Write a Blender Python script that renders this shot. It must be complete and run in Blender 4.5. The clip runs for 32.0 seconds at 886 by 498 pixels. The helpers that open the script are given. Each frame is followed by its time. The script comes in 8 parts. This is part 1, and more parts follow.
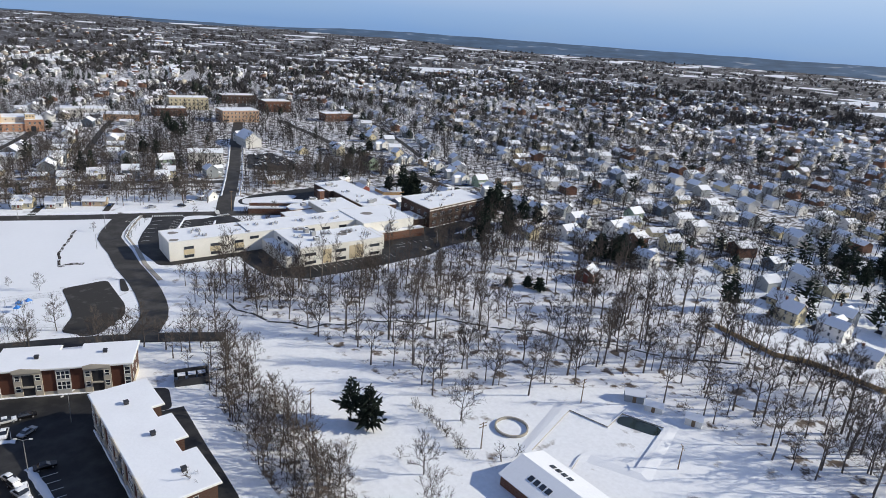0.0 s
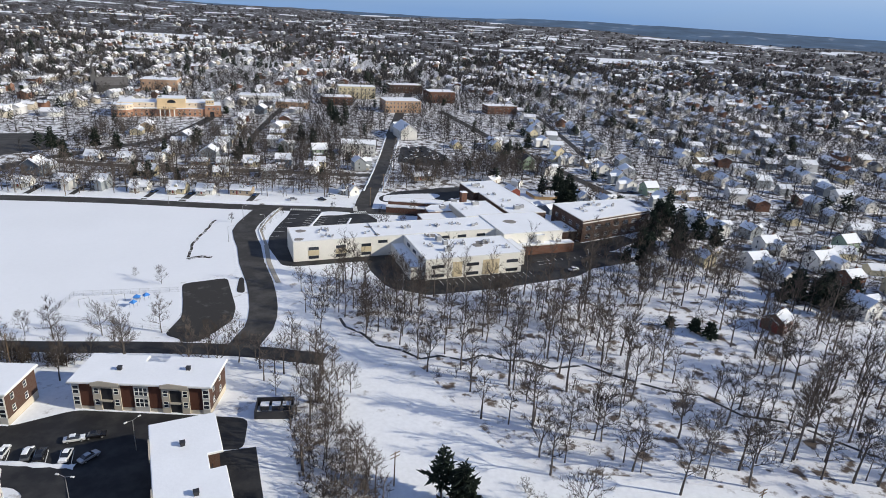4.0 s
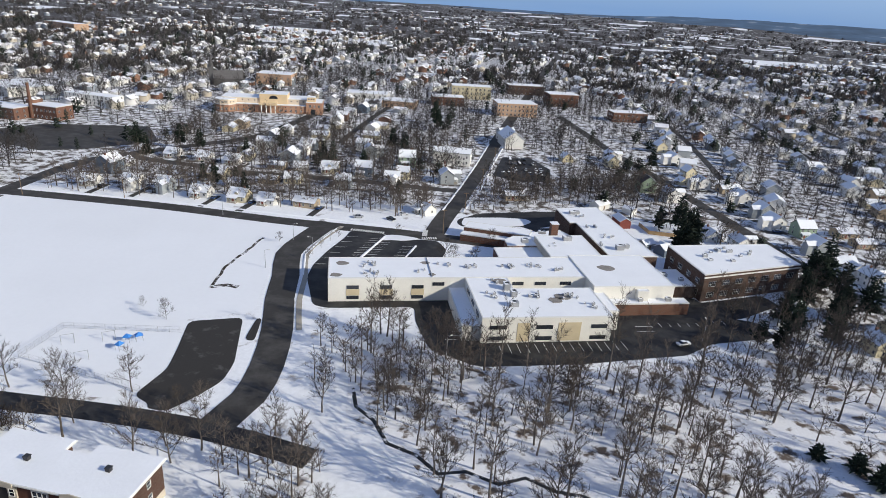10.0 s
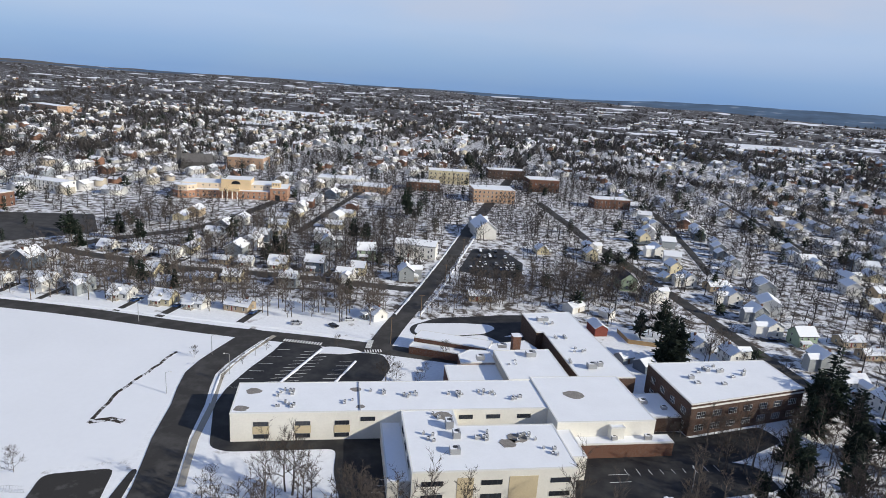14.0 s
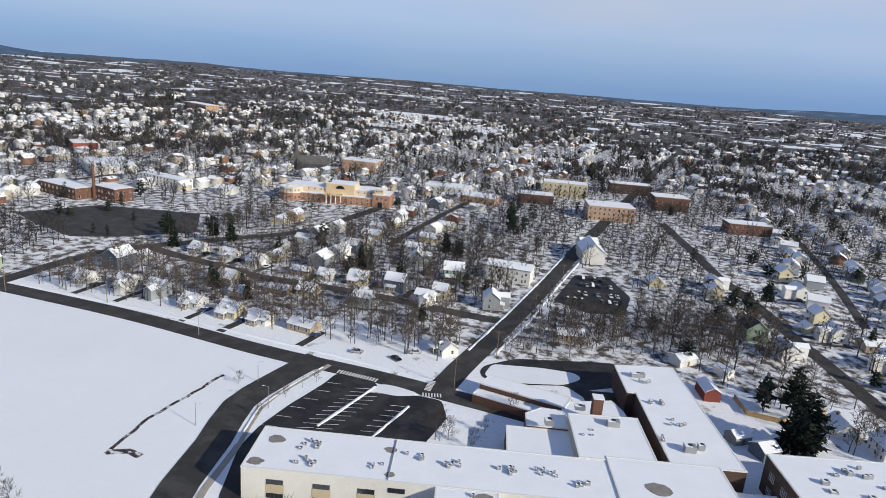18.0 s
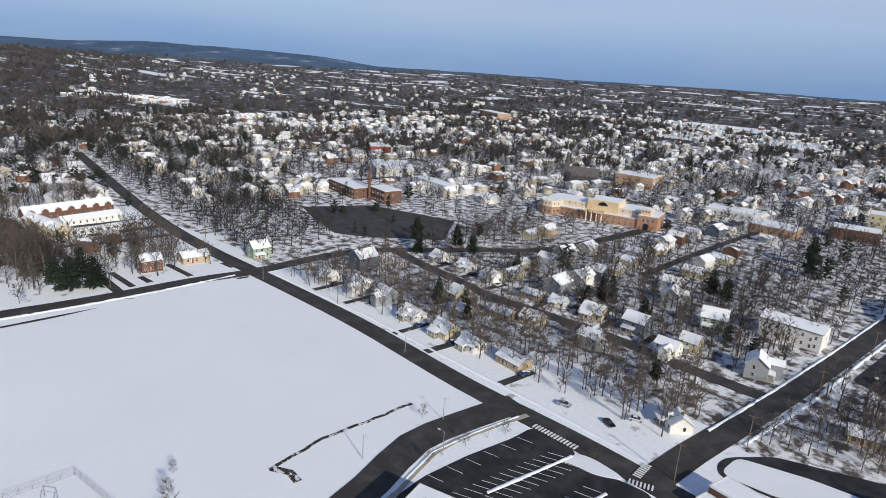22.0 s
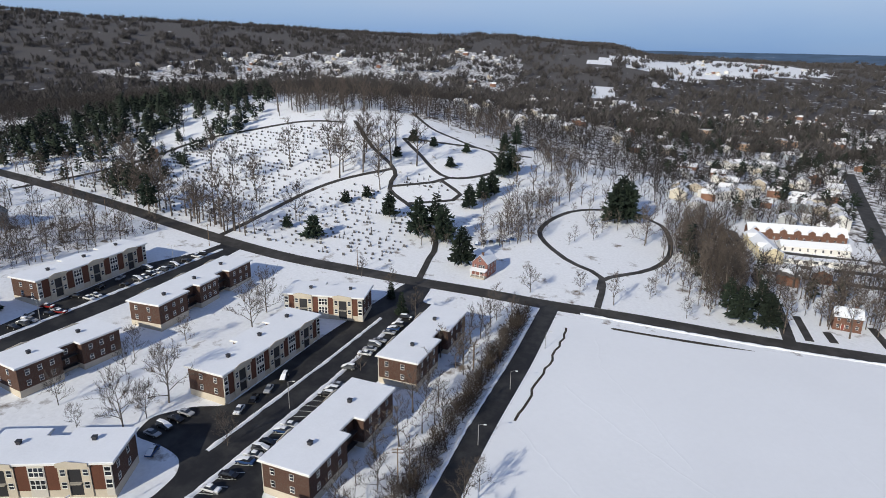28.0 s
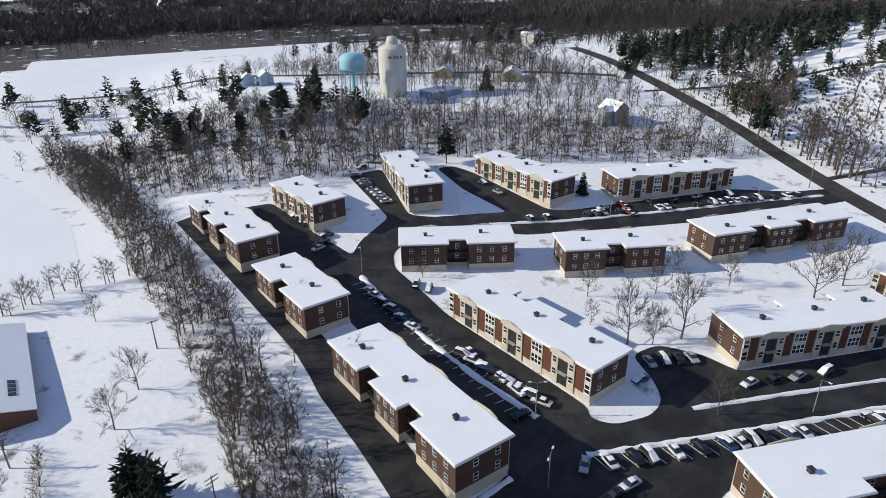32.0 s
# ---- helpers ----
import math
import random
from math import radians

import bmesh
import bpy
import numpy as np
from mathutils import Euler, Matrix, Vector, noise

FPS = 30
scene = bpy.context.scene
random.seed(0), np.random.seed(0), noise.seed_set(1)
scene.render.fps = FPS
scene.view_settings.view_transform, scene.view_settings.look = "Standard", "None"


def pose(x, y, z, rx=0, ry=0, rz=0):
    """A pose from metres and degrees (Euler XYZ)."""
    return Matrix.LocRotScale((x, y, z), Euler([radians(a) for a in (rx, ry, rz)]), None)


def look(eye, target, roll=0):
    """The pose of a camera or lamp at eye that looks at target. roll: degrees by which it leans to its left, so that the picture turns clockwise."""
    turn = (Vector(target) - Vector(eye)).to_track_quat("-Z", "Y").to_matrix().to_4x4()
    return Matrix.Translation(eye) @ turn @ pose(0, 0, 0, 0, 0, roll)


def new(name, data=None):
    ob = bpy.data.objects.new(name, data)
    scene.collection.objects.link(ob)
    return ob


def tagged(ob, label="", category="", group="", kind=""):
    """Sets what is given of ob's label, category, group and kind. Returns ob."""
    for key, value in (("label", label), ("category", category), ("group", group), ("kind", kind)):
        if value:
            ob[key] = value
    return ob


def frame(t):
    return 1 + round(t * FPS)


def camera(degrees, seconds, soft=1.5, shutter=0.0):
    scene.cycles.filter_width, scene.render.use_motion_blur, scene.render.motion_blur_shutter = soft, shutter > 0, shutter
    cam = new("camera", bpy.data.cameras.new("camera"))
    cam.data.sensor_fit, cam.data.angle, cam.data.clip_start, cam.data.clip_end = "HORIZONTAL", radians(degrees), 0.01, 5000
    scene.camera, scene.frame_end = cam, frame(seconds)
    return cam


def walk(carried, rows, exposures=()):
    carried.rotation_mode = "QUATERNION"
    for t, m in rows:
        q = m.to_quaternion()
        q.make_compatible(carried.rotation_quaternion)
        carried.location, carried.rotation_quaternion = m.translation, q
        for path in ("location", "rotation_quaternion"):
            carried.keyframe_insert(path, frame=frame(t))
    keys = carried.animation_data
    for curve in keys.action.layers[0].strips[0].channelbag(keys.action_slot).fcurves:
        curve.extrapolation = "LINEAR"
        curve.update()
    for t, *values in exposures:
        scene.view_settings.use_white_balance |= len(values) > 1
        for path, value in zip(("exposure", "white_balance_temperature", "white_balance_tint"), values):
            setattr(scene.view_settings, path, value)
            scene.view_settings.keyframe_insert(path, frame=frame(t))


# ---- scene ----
SKY_AIR = (0.9, 0.0, 4.0)
SKY_STRENGTH = 0.095
CLOUD = (6.9, 8.0, 10.3, 1.0)
LOW_SKY = (5.0, 6.7, 9.7, 1.0)
HORIZON = (1.9, 3.9, 7.8, 1.0)
ZENITH = (1.0, 1.9, 4.4, 1.0)
WHITE_CLOUD = (6.3, 6.9, 8.4, 1.0)
SUN_STRENGTH = 5.0
EXPOSURES = [(0.0, -0.12), (13.0, -0.16), (19.0, -0.25), (24.0, -0.34), (28.0, -0.31), (30.0, -0.18), (32.0, -0.13)]
FOV = 69.933
PATH = [
    (0.0, -64.11, -112.52, 99.37, 71.077, -4.173, -26.592),
    (0.5, -61.12, -108.62, 99.25, 70.942, -4.123, -22.504),
    (1.0, -58.08, -104.68, 98.90, 70.372, -3.876, -18.911),
    (1.5, -55.01, -100.60, 98.85, 68.395, -3.564, -15.576),
    (2.0, -52.23, -96.55, 98.62, 68.522, -3.474, -14.074),
    (2.5, -49.41, -92.60, 98.18, 68.705, -3.404, -12.798),
    (3.0, -46.62, -88.28, 97.65, 68.882, -3.386, -11.884),
    (3.5, -43.82, -84.03, 97.32, 69.075, -3.434, -11.380),
    (5.5, -33.25, -66.92, 96.44, 69.623, -3.610, -10.425),
    (6.0, -30.77, -62.47, 96.14, 68.157, -3.502, -9.438),
    (6.5, -28.27, -58.04, 96.05, 67.860, -3.444, -8.165),
    (7.0, -25.38, -53.61, 95.83, 68.007, -3.438, -7.820),
    (7.5, -22.56, -49.42, 95.48, 68.247, -3.406, -7.704),
    (8.0, -20.30, -45.30, 95.30, 68.116, -3.389, -3.532),
    (8.5, -18.27, -40.75, 95.41, 67.966, -3.404, -0.200),
    (9.0, -16.40, -36.14, 95.35, 68.036, -3.422, 0.987),
    (9.5, -14.64, -31.78, 95.13, 68.218, -3.502, 1.165),
    (10.0, -12.62, -27.22, 95.17, 68.309, -3.536, 1.152),
    (10.5, -10.52, -22.77, 95.34, 68.387, -3.602, 1.130),
    (11.0, -8.61, -18.47, 95.63, 68.434, -3.696, 1.071),
    (11.5, -6.60, -13.88, 95.89, 68.492, -3.883, 1.058),
    (12.0, -4.41, -9.19, 96.15, 68.692, -3.860, 0.986),
    (12.5, -2.26, -4.45, 96.32, 73.310, -3.667, 0.996),
    (13.0, -0.00, 0.00, 96.00, 75.278, -3.586, 0.942),
    (13.5, 2.01, 4.70, 96.17, 75.300, -3.724, 0.836),
    (14.0, 3.93, 9.47, 96.44, 75.275, -3.848, 0.661),
    (14.5, 5.83, 14.28, 96.57, 75.252, -4.009, 0.795),
    (14.85, 7.38, 17.70, 96.80, 75.200, -4.150, 0.900),
    (15.0, 8.05, 19.20, 96.92, 75.011, -7.928, 3.422),
    (15.5, 10.25, 23.60, 97.36, 74.604, -4.220, 8.978),
    (17.5, 17.25, 38.74, 98.53, 74.795, -4.527, 11.086),
    (18.0, 18.90, 43.44, 98.89, 74.709, -4.455, 12.738),
    (18.5, 20.63, 48.29, 99.08, 74.589, -4.404, 14.887),
    (19.0, 22.00, 53.10, 99.17, 74.558, -4.380, 16.106),
    (19.5, 23.37, 57.83, 99.16, 74.462, -4.340, 18.922),
    (20.0, 24.20, 62.79, 99.07, 74.375, -4.192, 21.220),
    (20.5, 24.55, 67.88, 98.88, 74.160, -4.034, 25.078),
    (21.0, 24.81, 72.90, 98.62, 73.991, -4.021, 29.674),
    (21.5, 24.70, 77.85, 98.45, 73.795, -3.768, 34.395),
    (22.0, 24.35, 82.95, 98.22, 73.681, -3.478, 38.910),
    (22.5, 23.60, 87.73, 97.89, 73.613, -3.237, 43.248),
    (23.0, 22.53, 92.14, 97.54, 73.584, -3.080, 47.545),
    (23.5, 20.99, 96.34, 97.11, 73.557, -2.962, 52.226),
    (24.0, 19.35, 100.45, 96.81, 73.538, -2.766, 56.635),
    (24.5, 17.40, 104.26, 96.74, 73.542, -2.543, 61.080),
    (26.5, 5.60, 117.40, 97.10, 72.323, -2.138, 77.823),
    (27.0, 1.98, 120.12, 96.65, 72.196, -1.798, 85.709),
    (27.5, -2.14, 122.33, 95.75, 72.344, -1.284, 95.269),
    (28.0, -5.89, 123.48, 94.92, 72.485, -0.863, 103.943),
    (28.5, -9.38, 123.99, 94.24, 71.990, -0.549, 111.216),
    (29.0, -12.71, 124.09, 93.80, 70.606, -0.392, 118.575),
    (29.5, -16.03, 123.70, 93.42, 68.967, -0.297, 125.801),
    (30.0, -19.57, 122.89, 92.87, 67.373, -0.054, 132.873),
    (30.5, -22.59, 121.78, 92.21, 65.739, 0.070, 139.399),
    (31.0, -25.58, 120.67, 90.66, 65.587, 0.253, 149.024),
    (31.5, -28.50, 120.14, 89.10, 65.658, 0.376, 155.880),
    (32.0, -31.21, 119.28, 87.60, 65.737, 0.308, 158.383),
]
cam = camera(FOV, 32.0, soft=0.85)
walk(cam, [(t, pose(x, y, z, rx, ry, rz)) for t, x, y, z, rx, ry, rz in PATH], exposures=EXPOSURES)

# ---- sky and sun ----
SUN_DIR = Vector((0.93, -0.37, 0.47)).normalized()
world = bpy.data.worlds.new("winter_sky")
scene.world = world
world.use_nodes = True
wn = world.node_tree.nodes
sky = wn.new("ShaderNodeTexSky")
sky.sky_type = "NISHITA"
sky.sun_disc = False
sky.sun_elevation = math.asin(SUN_DIR.z)
sky.sun_rotation = math.atan2(SUN_DIR.x, SUN_DIR.y)
sky.altitude = 50
sky.air_density, sky.dust_density, sky.ozone_density = SKY_AIR
wn["Background"].inputs["Strength"].default_value = SKY_STRENGTH
veil = wn.new("ShaderNodeMix")
veil.data_type = "RGBA"
drift = wn.new("ShaderNodeTexNoise")
drift.inputs["Scale"].default_value, drift.inputs["Detail"].default_value = 2.2, 5.0
amount = wn.new("ShaderNodeMapRange")
amount.inputs["From Min"].default_value, amount.inputs["From Max"].default_value = 0.35, 0.7
amount.inputs["To Min"].default_value, amount.inputs["To Max"].default_value = 0.80, 0.95
wc_ = wn.new("ShaderNodeTexCoord")
squash = wn.new("ShaderNodeMapping")
squash.inputs["Scale"].default_value = (1.0, 1.0, 4.0)
rise = wn.new("ShaderNodeSeparateXYZ")
height = wn.new("ShaderNodeValToRGB")
ramp = height.color_ramp
ramp.elements[0].position, ramp.elements[0].color = 0.0, HORIZON
ramp.elements[1].position, ramp.elements[1].color = 0.21, CLOUD
for place, colour in ((0.075, LOW_SKY), (0.55, ZENITH)):
    e = ramp.elements.new(place)
    e.color = colour
join = world.node_tree.links.new
join(wc_.outputs["Generated"], squash.inputs["Vector"])
join(squash.outputs[0], drift.inputs["Vector"])
join(drift.outputs["Fac"], amount.inputs["Value"])
join(wc_.outputs["Generated"], rise.inputs[0])
join(rise.outputs["Z"], height.inputs["Fac"])
join(height.outputs["Color"], veil.inputs[7])
join(amount.outputs[0], veil.inputs["Factor"])
join(sky.outputs[0], veil.inputs[6])
puff = wn.new("ShaderNodeMix")
puff.data_type = "RGBA"
puff.inputs[7].default_value = WHITE_CLOUD
bank_noise = wn.new("ShaderNodeTexNoise")
bank_noise.inputs["Scale"].default_value, bank_noise.inputs["Detail"].default_value = 3.4, 6.0
share = wn.new("ShaderNodeMapRange")
share.inputs["From Min"].default_value, share.inputs["From Max"].default_value = 0.38, 0.66
share.inputs["To Min"].default_value, share.inputs["To Max"].default_value = 0.0, 0.9
aloft = wn.new("ShaderNodeMapRange")
aloft.inputs["From Min"].default_value, aloft.inputs["From Max"].default_value = 0.03, 0.16
both = wn.new("ShaderNodeMath")
both.operation = "MULTIPLY"
join(squash.outputs[0], bank_noise.inputs["Vector"])
join(bank_noise.outputs["Fac"], share.inputs["Value"])
join(rise.outputs["Z"], aloft.inputs["Value"])
fade = wn.new("ShaderNodeMapRange")
fade.inputs["From Min"].default_value, fade.inputs["From Max"].default_value = 0.34, 0.62
fade.inputs["To Min"].default_value, fade.inputs["To Max"].default_value = 1.0, 0.15
thin = wn.new("ShaderNodeMath")
thin.operation = "MULTIPLY"
join(rise.outputs["Z"], fade.inputs["Value"])
join(share.outputs[0], thin.inputs[0])
join(fade.outputs[0], thin.inputs[1])
join(thin.outputs[0], both.inputs[0])
join(aloft.outputs[0], both.inputs[1])
join(both.outputs[0], puff.inputs["Factor"])
join(veil.outputs[2], puff.inputs[6])
join(puff.outputs[2], wn["Background"].inputs["Color"])
sun_data = bpy.data.lights.new("sun", "SUN")
sun_data.energy, sun_data.angle, sun_data.color = SUN_STRENGTH, radians(0.6), (1.0, 0.945, 0.81)
sun = new("sun", sun_data)
sun.matrix_world = look(SUN_DIR * 300, (0, 0, 0))

# ---- materials ----
def material(name, colour, rough=0.8, metal=0.0, fine=None, wide=None, vary=0.0, bump=0.0, spec=0.3, island=0.0):
    """A surface with grain and larger stains. fine and wide: (metres, strength)."""
    m = bpy.data.materials.new(name)
    m.use_nodes = True
    n, l = m.node_tree.nodes, m.node_tree.links
    b = n["Principled BSDF"]
    b.inputs["Roughness"].default_value, b.inputs["Metallic"].default_value = rough, metal
    b.inputs["Specular IOR Level"].default_value = spec
    geo = n.new("ShaderNodeNewGeometry")
    last = n.new("ShaderNodeRGB").outputs[0]
    last.default_value = (*colour, 1)
    grain = None
    for scale, amount in [v for v in (fine, wide) if v]:
        t = n.new("ShaderNodeTexNoise")
        t.inputs["Scale"].default_value, t.inputs["Detail"].default_value = 1 / scale, 4
        l.new(geo.outputs["Position"], t.inputs["Vector"])
        r = n.new("ShaderNodeMapRange")
        r.inputs["From Min"].default_value, r.inputs["From Max"].default_value = 0.25, 0.75
        r.inputs["To Min"].default_value, r.inputs["To Max"].default_value = 1 - amount, 1 + amount
        l.new(t.outputs["Fac"], r.inputs["Value"])
        grain = grain or t
        k = n.new("ShaderNodeVectorMath")
        k.operation = "SCALE"
        l.new(last, k.inputs[0]), l.new(r.outputs[0], k.inputs["Scale"])
        last = k.outputs[0]
    for source, amount in (("ShaderNodeObjectInfo", vary), ("island", island)):
        if amount:
            o = geo.outputs["Random Per Island"] if source == "island" else n.new(source).outputs["Random"]
            r = n.new("ShaderNodeMapRange")
            r.inputs["To Min"].default_value, r.inputs["To Max"].default_value = 1 - amount, 1 + amount
            l.new(o, r.inputs["Value"])
            k = n.new("ShaderNodeVectorMath")
            k.operation = "SCALE"
            l.new(last, k.inputs[0]), l.new(r.outputs[0], k.inputs["Scale"])
            last = k.outputs[0]
    l.new(last, b.inputs["Base Color"])
    if bump and grain:
        bp = n.new("ShaderNodeBump")
        bp.inputs["Strength"].default_value, bp.inputs["Distance"].default_value = 0.6, bump
        l.new(grain.outputs["Fac"], bp.inputs["Height"]), l.new(bp.outputs[0], b.inputs["Normal"])
    return m


def blended(name, a, b_col, scale, low, high, rough=0.9, detail=6.0, bump=0.0, second=None):
    """Two colours mixed by noise: bare ground through snow, worn asphalt and the like."""
    m = material(name, a, rough, fine=(scale * 0.13, 0.06))
    n, l = m.node_tree.nodes, m.node_tree.links
    b = n["Principled BSDF"]
    base = b.inputs["Base Color"].links[0].from_socket
    geo = n["Geometry"]
    t = n.new("ShaderNodeTexNoise")
    t.inputs["Scale"].default_value, t.inputs["Detail"].default_value = 1 / scale, detail
    t.inputs["Roughness"].default_value = 0.62
    l.new(geo.outputs["Position"], t.inputs["Vector"])
    r = n.new("ShaderNodeMapRange")
    r.inputs["From Min"].default_value, r.inputs["From Max"].default_value = low, high
    l.new(t.outputs["Fac"], r.inputs["Value"])
    mix = n.new("ShaderNodeMix")
    mix.data_type = "RGBA"
    l.new(r.outputs[0], mix.inputs["Factor"])
    l.new(base, mix.inputs[6])
    mix.inputs[7].default_value = (*b_col, 1)
    l.new(mix.outputs[2], b.inputs["Base Color"])
    if bump:
        bp = n.new("ShaderNodeBump")
        bp.inputs["Strength"].default_value, bp.inputs["Distance"].default_value = 0.5, bump
        l.new(t.outputs["Fac"], bp.inputs["Height"]), l.new(bp.outputs[0], b.inputs["Normal"])
    return m


def mix_over(m, colour, scale, low, high):
    """Lays a second colour over a material in large drifts."""
    n, l = m.node_tree.nodes, m.node_tree.links
    b = n["Principled BSDF"]
    base = b.inputs["Base Color"].links[0].from_socket
    mp = n.new("ShaderNodeMapping")
    mp.inputs["Scale"].default_value = (1 / scale[0], 1 / scale[1], 0.001)
    mp.inputs["Rotation"].default_value = (0, 0, 0.5)
    l.new(n["Geometry"].outputs["Position"], mp.inputs[0])
    t = n.new("ShaderNodeTexNoise")
    t.inputs["Scale"].default_value, t.inputs["Detail"].default_value = 1.0, 3.0
    l.new(mp.outputs[0], t.inputs["Vector"])
    r = n.new("ShaderNodeMapRange")
    r.inputs["From Min"].default_value, r.inputs["From Max"].default_value = low, high
    l.new(t.outputs["Fac"], r.inputs["Value"])
    mix = n.new("ShaderNodeMix")
    mix.data_type = "RGBA"
    l.new(r.outputs[0], mix.inputs["Factor"]), l.new(base, mix.inputs[6])
    mix.inputs[7].default_value = (*colour, 1)
    l.new(mix.outputs[2], b.inputs["Base Color"])


def island_ramp(m, colours):
    """Gives each separate piece of a mesh one of several colours."""
    n, l = m.node_tree.nodes, m.node_tree.links
    ramp = n.new("ShaderNodeValToRGB")
    ramp.color_ramp.interpolation = "CONSTANT"
    while len(ramp.color_ramp.elements) < len(colours):
        ramp.color_ramp.elements.new(0.5)
    for i, (e, c) in enumerate(zip(ramp.color_ramp.elements, colours)):
        e.position, e.color = i / len(colours), (*c, 1)
    l.new(n["Geometry"].outputs["Random Per Island"], ramp.inputs[0])
    l.new(ramp.outputs[0], n["Principled BSDF"].inputs["Base Color"])


def brickwork(name, a, b_col, mortar, vary=0.0):
    """Courses of brick at real size on upright walls, with stains."""
    m = material(name, a, 0.85, fine=(0.6, 0.12), wide=(5.0, 0.12), vary=vary)
    n, l = m.node_tree.nodes, m.node_tree.links
    b = n["Principled BSDF"]
    base = b.inputs["Base Color"].links[0].from_socket
    tc = n.new("ShaderNodeTexCoord")
    sep = n.new("ShaderNodeSeparateXYZ")
    add = n.new("ShaderNodeMath")
    com = n.new("ShaderNodeCombineXYZ")
    l.new(tc.outputs["Object"], sep.inputs[0])
    l.new(sep.outputs[0], add.inputs[0]), l.new(sep.outputs[1], add.inputs[1])
    l.new(add.outputs[0], com.inputs[0]), l.new(sep.outputs[2], com.inputs[1])
    t = n.new("ShaderNodeTexBrick")
    t.inputs["Scale"].default_value = 1.0
    t.inputs["Brick Width"].default_value, t.inputs["Row Height"].default_value = 0.21, 0.075
    t.inputs["Mortar Size"].default_value = 0.008
    t.inputs["Mortar"].default_value = (*mortar, 1)
    t.inputs["Color2"].default_value = (*b_col, 1)
    l.new(com.outputs[0], t.inputs["Vector"]), l.new(base, t.inputs["Color1"])
    l.new(t.outputs["Color"], b.inputs["Base Color"])
    return m


SNOW = (0.83, 0.84, 0.86)
M = {}
M["snow"] = material("snow", SNOW, 0.55, fine=(0.5, 0.015), wide=(14.0, 0.035), bump=0.05)
M["snow_roof"] = material("roof_snow", (0.85, 0.86, 0.88), 0.55, fine=(0.7, 0.02), wide=(7.0, 0.03), bump=0.05)
M["snow_field"] = material("field_snow", (0.84, 0.85, 0.87), 0.5, fine=(1.6, 0.012), wide=(38.0, 0.03), bump=0.06)
M["ground"] = blended("thin_snow_over_leaf_litter", SNOW, (0.17, 0.13, 0.10), 9.0, 0.60, 0.72, bump=0.1)
M["forest"] = blended("woodland_floor", (0.74, 0.74, 0.76), (0.12, 0.09, 0.07), 3.2, 0.50, 0.62, bump=0.2)
M["thin_forest"] = blended("thin_snow_in_woods", (0.78, 0.78, 0.80), (0.13, 0.10, 0.08), 5.0, 0.54, 0.62, bump=0.2)
M["soil"] = blended("wet_dark_soil", (0.035, 0.028, 0.022), (0.09, 0.075, 0.06), 1.2, 0.45, 0.65, bump=0.3)
M["ragged"] = blended("ragged_soil_and_snow", (0.04, 0.032, 0.025), (0.7, 0.7, 0.72), 1.6, 0.52, 0.58, bump=0.3)
M["stream"] = blended("dark_stream_between_snow", (0.02, 0.022, 0.024), (0.72, 0.72, 0.74), 2.6, 0.56, 0.62, rough=0.35, bump=0.2)
M["mid_land"] = blended("snow_and_leaf_litter_gardens", (0.78, 0.78, 0.79), (0.095, 0.078, 0.066), 5.0, 0.44, 0.58, rough=1.0, detail=5.0)
M["far_land"] = blended("far_wooded_land", (0.066, 0.062, 0.064), (0.66, 0.67, 0.70), 19.0, 0.59, 0.63, rough=1.0, detail=5.0)
mix_over(M["far_land"], (0.74, 0.75, 0.78), (420.0, 120.0), 0.64, 0.66)
M["ridge"] = blended("wooded_ridge", (0.092, 0.085, 0.083), (0.60, 0.61, 0.64), 30.0, 0.66, 0.70, rough=1.0, detail=4.0)
# distance haze is put into these hills: blue base colour and blue emission
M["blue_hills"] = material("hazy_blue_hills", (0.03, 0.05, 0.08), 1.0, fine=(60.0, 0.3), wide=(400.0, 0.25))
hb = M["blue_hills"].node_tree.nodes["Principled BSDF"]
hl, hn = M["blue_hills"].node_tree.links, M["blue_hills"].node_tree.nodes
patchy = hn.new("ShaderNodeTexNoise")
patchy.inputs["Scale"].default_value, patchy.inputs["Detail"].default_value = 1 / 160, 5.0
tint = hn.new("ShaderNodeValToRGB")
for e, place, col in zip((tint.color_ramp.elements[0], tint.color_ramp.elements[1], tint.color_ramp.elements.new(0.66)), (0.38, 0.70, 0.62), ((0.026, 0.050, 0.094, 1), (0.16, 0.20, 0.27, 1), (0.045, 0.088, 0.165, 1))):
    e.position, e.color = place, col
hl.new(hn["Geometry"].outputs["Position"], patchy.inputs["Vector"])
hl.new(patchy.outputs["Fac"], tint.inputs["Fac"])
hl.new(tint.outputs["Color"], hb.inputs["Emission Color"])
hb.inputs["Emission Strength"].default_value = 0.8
M["roof_patchy"] = blended("half_melted_roof_snow", (0.82, 0.82, 0.84), (0.11, 0.10, 0.10), 9.0, 0.56, 0.60, rough=0.8)
M["far_walls"] = material("far_house_walls", (0.7, 0.68, 0.63), 0.8, fine=(0.5, 0.05))
island_ramp(M["far_walls"], [(0.72, 0.71, 0.68), (0.66, 0.65, 0.62), (0.58, 0.53, 0.44), (0.40, 0.41, 0.42), (0.24, 0.13, 0.09), (0.48, 0.42, 0.34), (0.62, 0.61, 0.60), (0.30, 0.33, 0.37)])
M["asphalt"] = blended("dark_wet_asphalt", (0.018, 0.018, 0.020), (0.045, 0.044, 0.043), 6.0, 0.42, 0.66, rough=0.7, bump=0.01)
M["road"] = blended("worn_road_asphalt", (0.040, 0.037, 0.034), (0.085, 0.080, 0.075), 7.0, 0.45, 0.72, rough=0.75, bump=0.01)
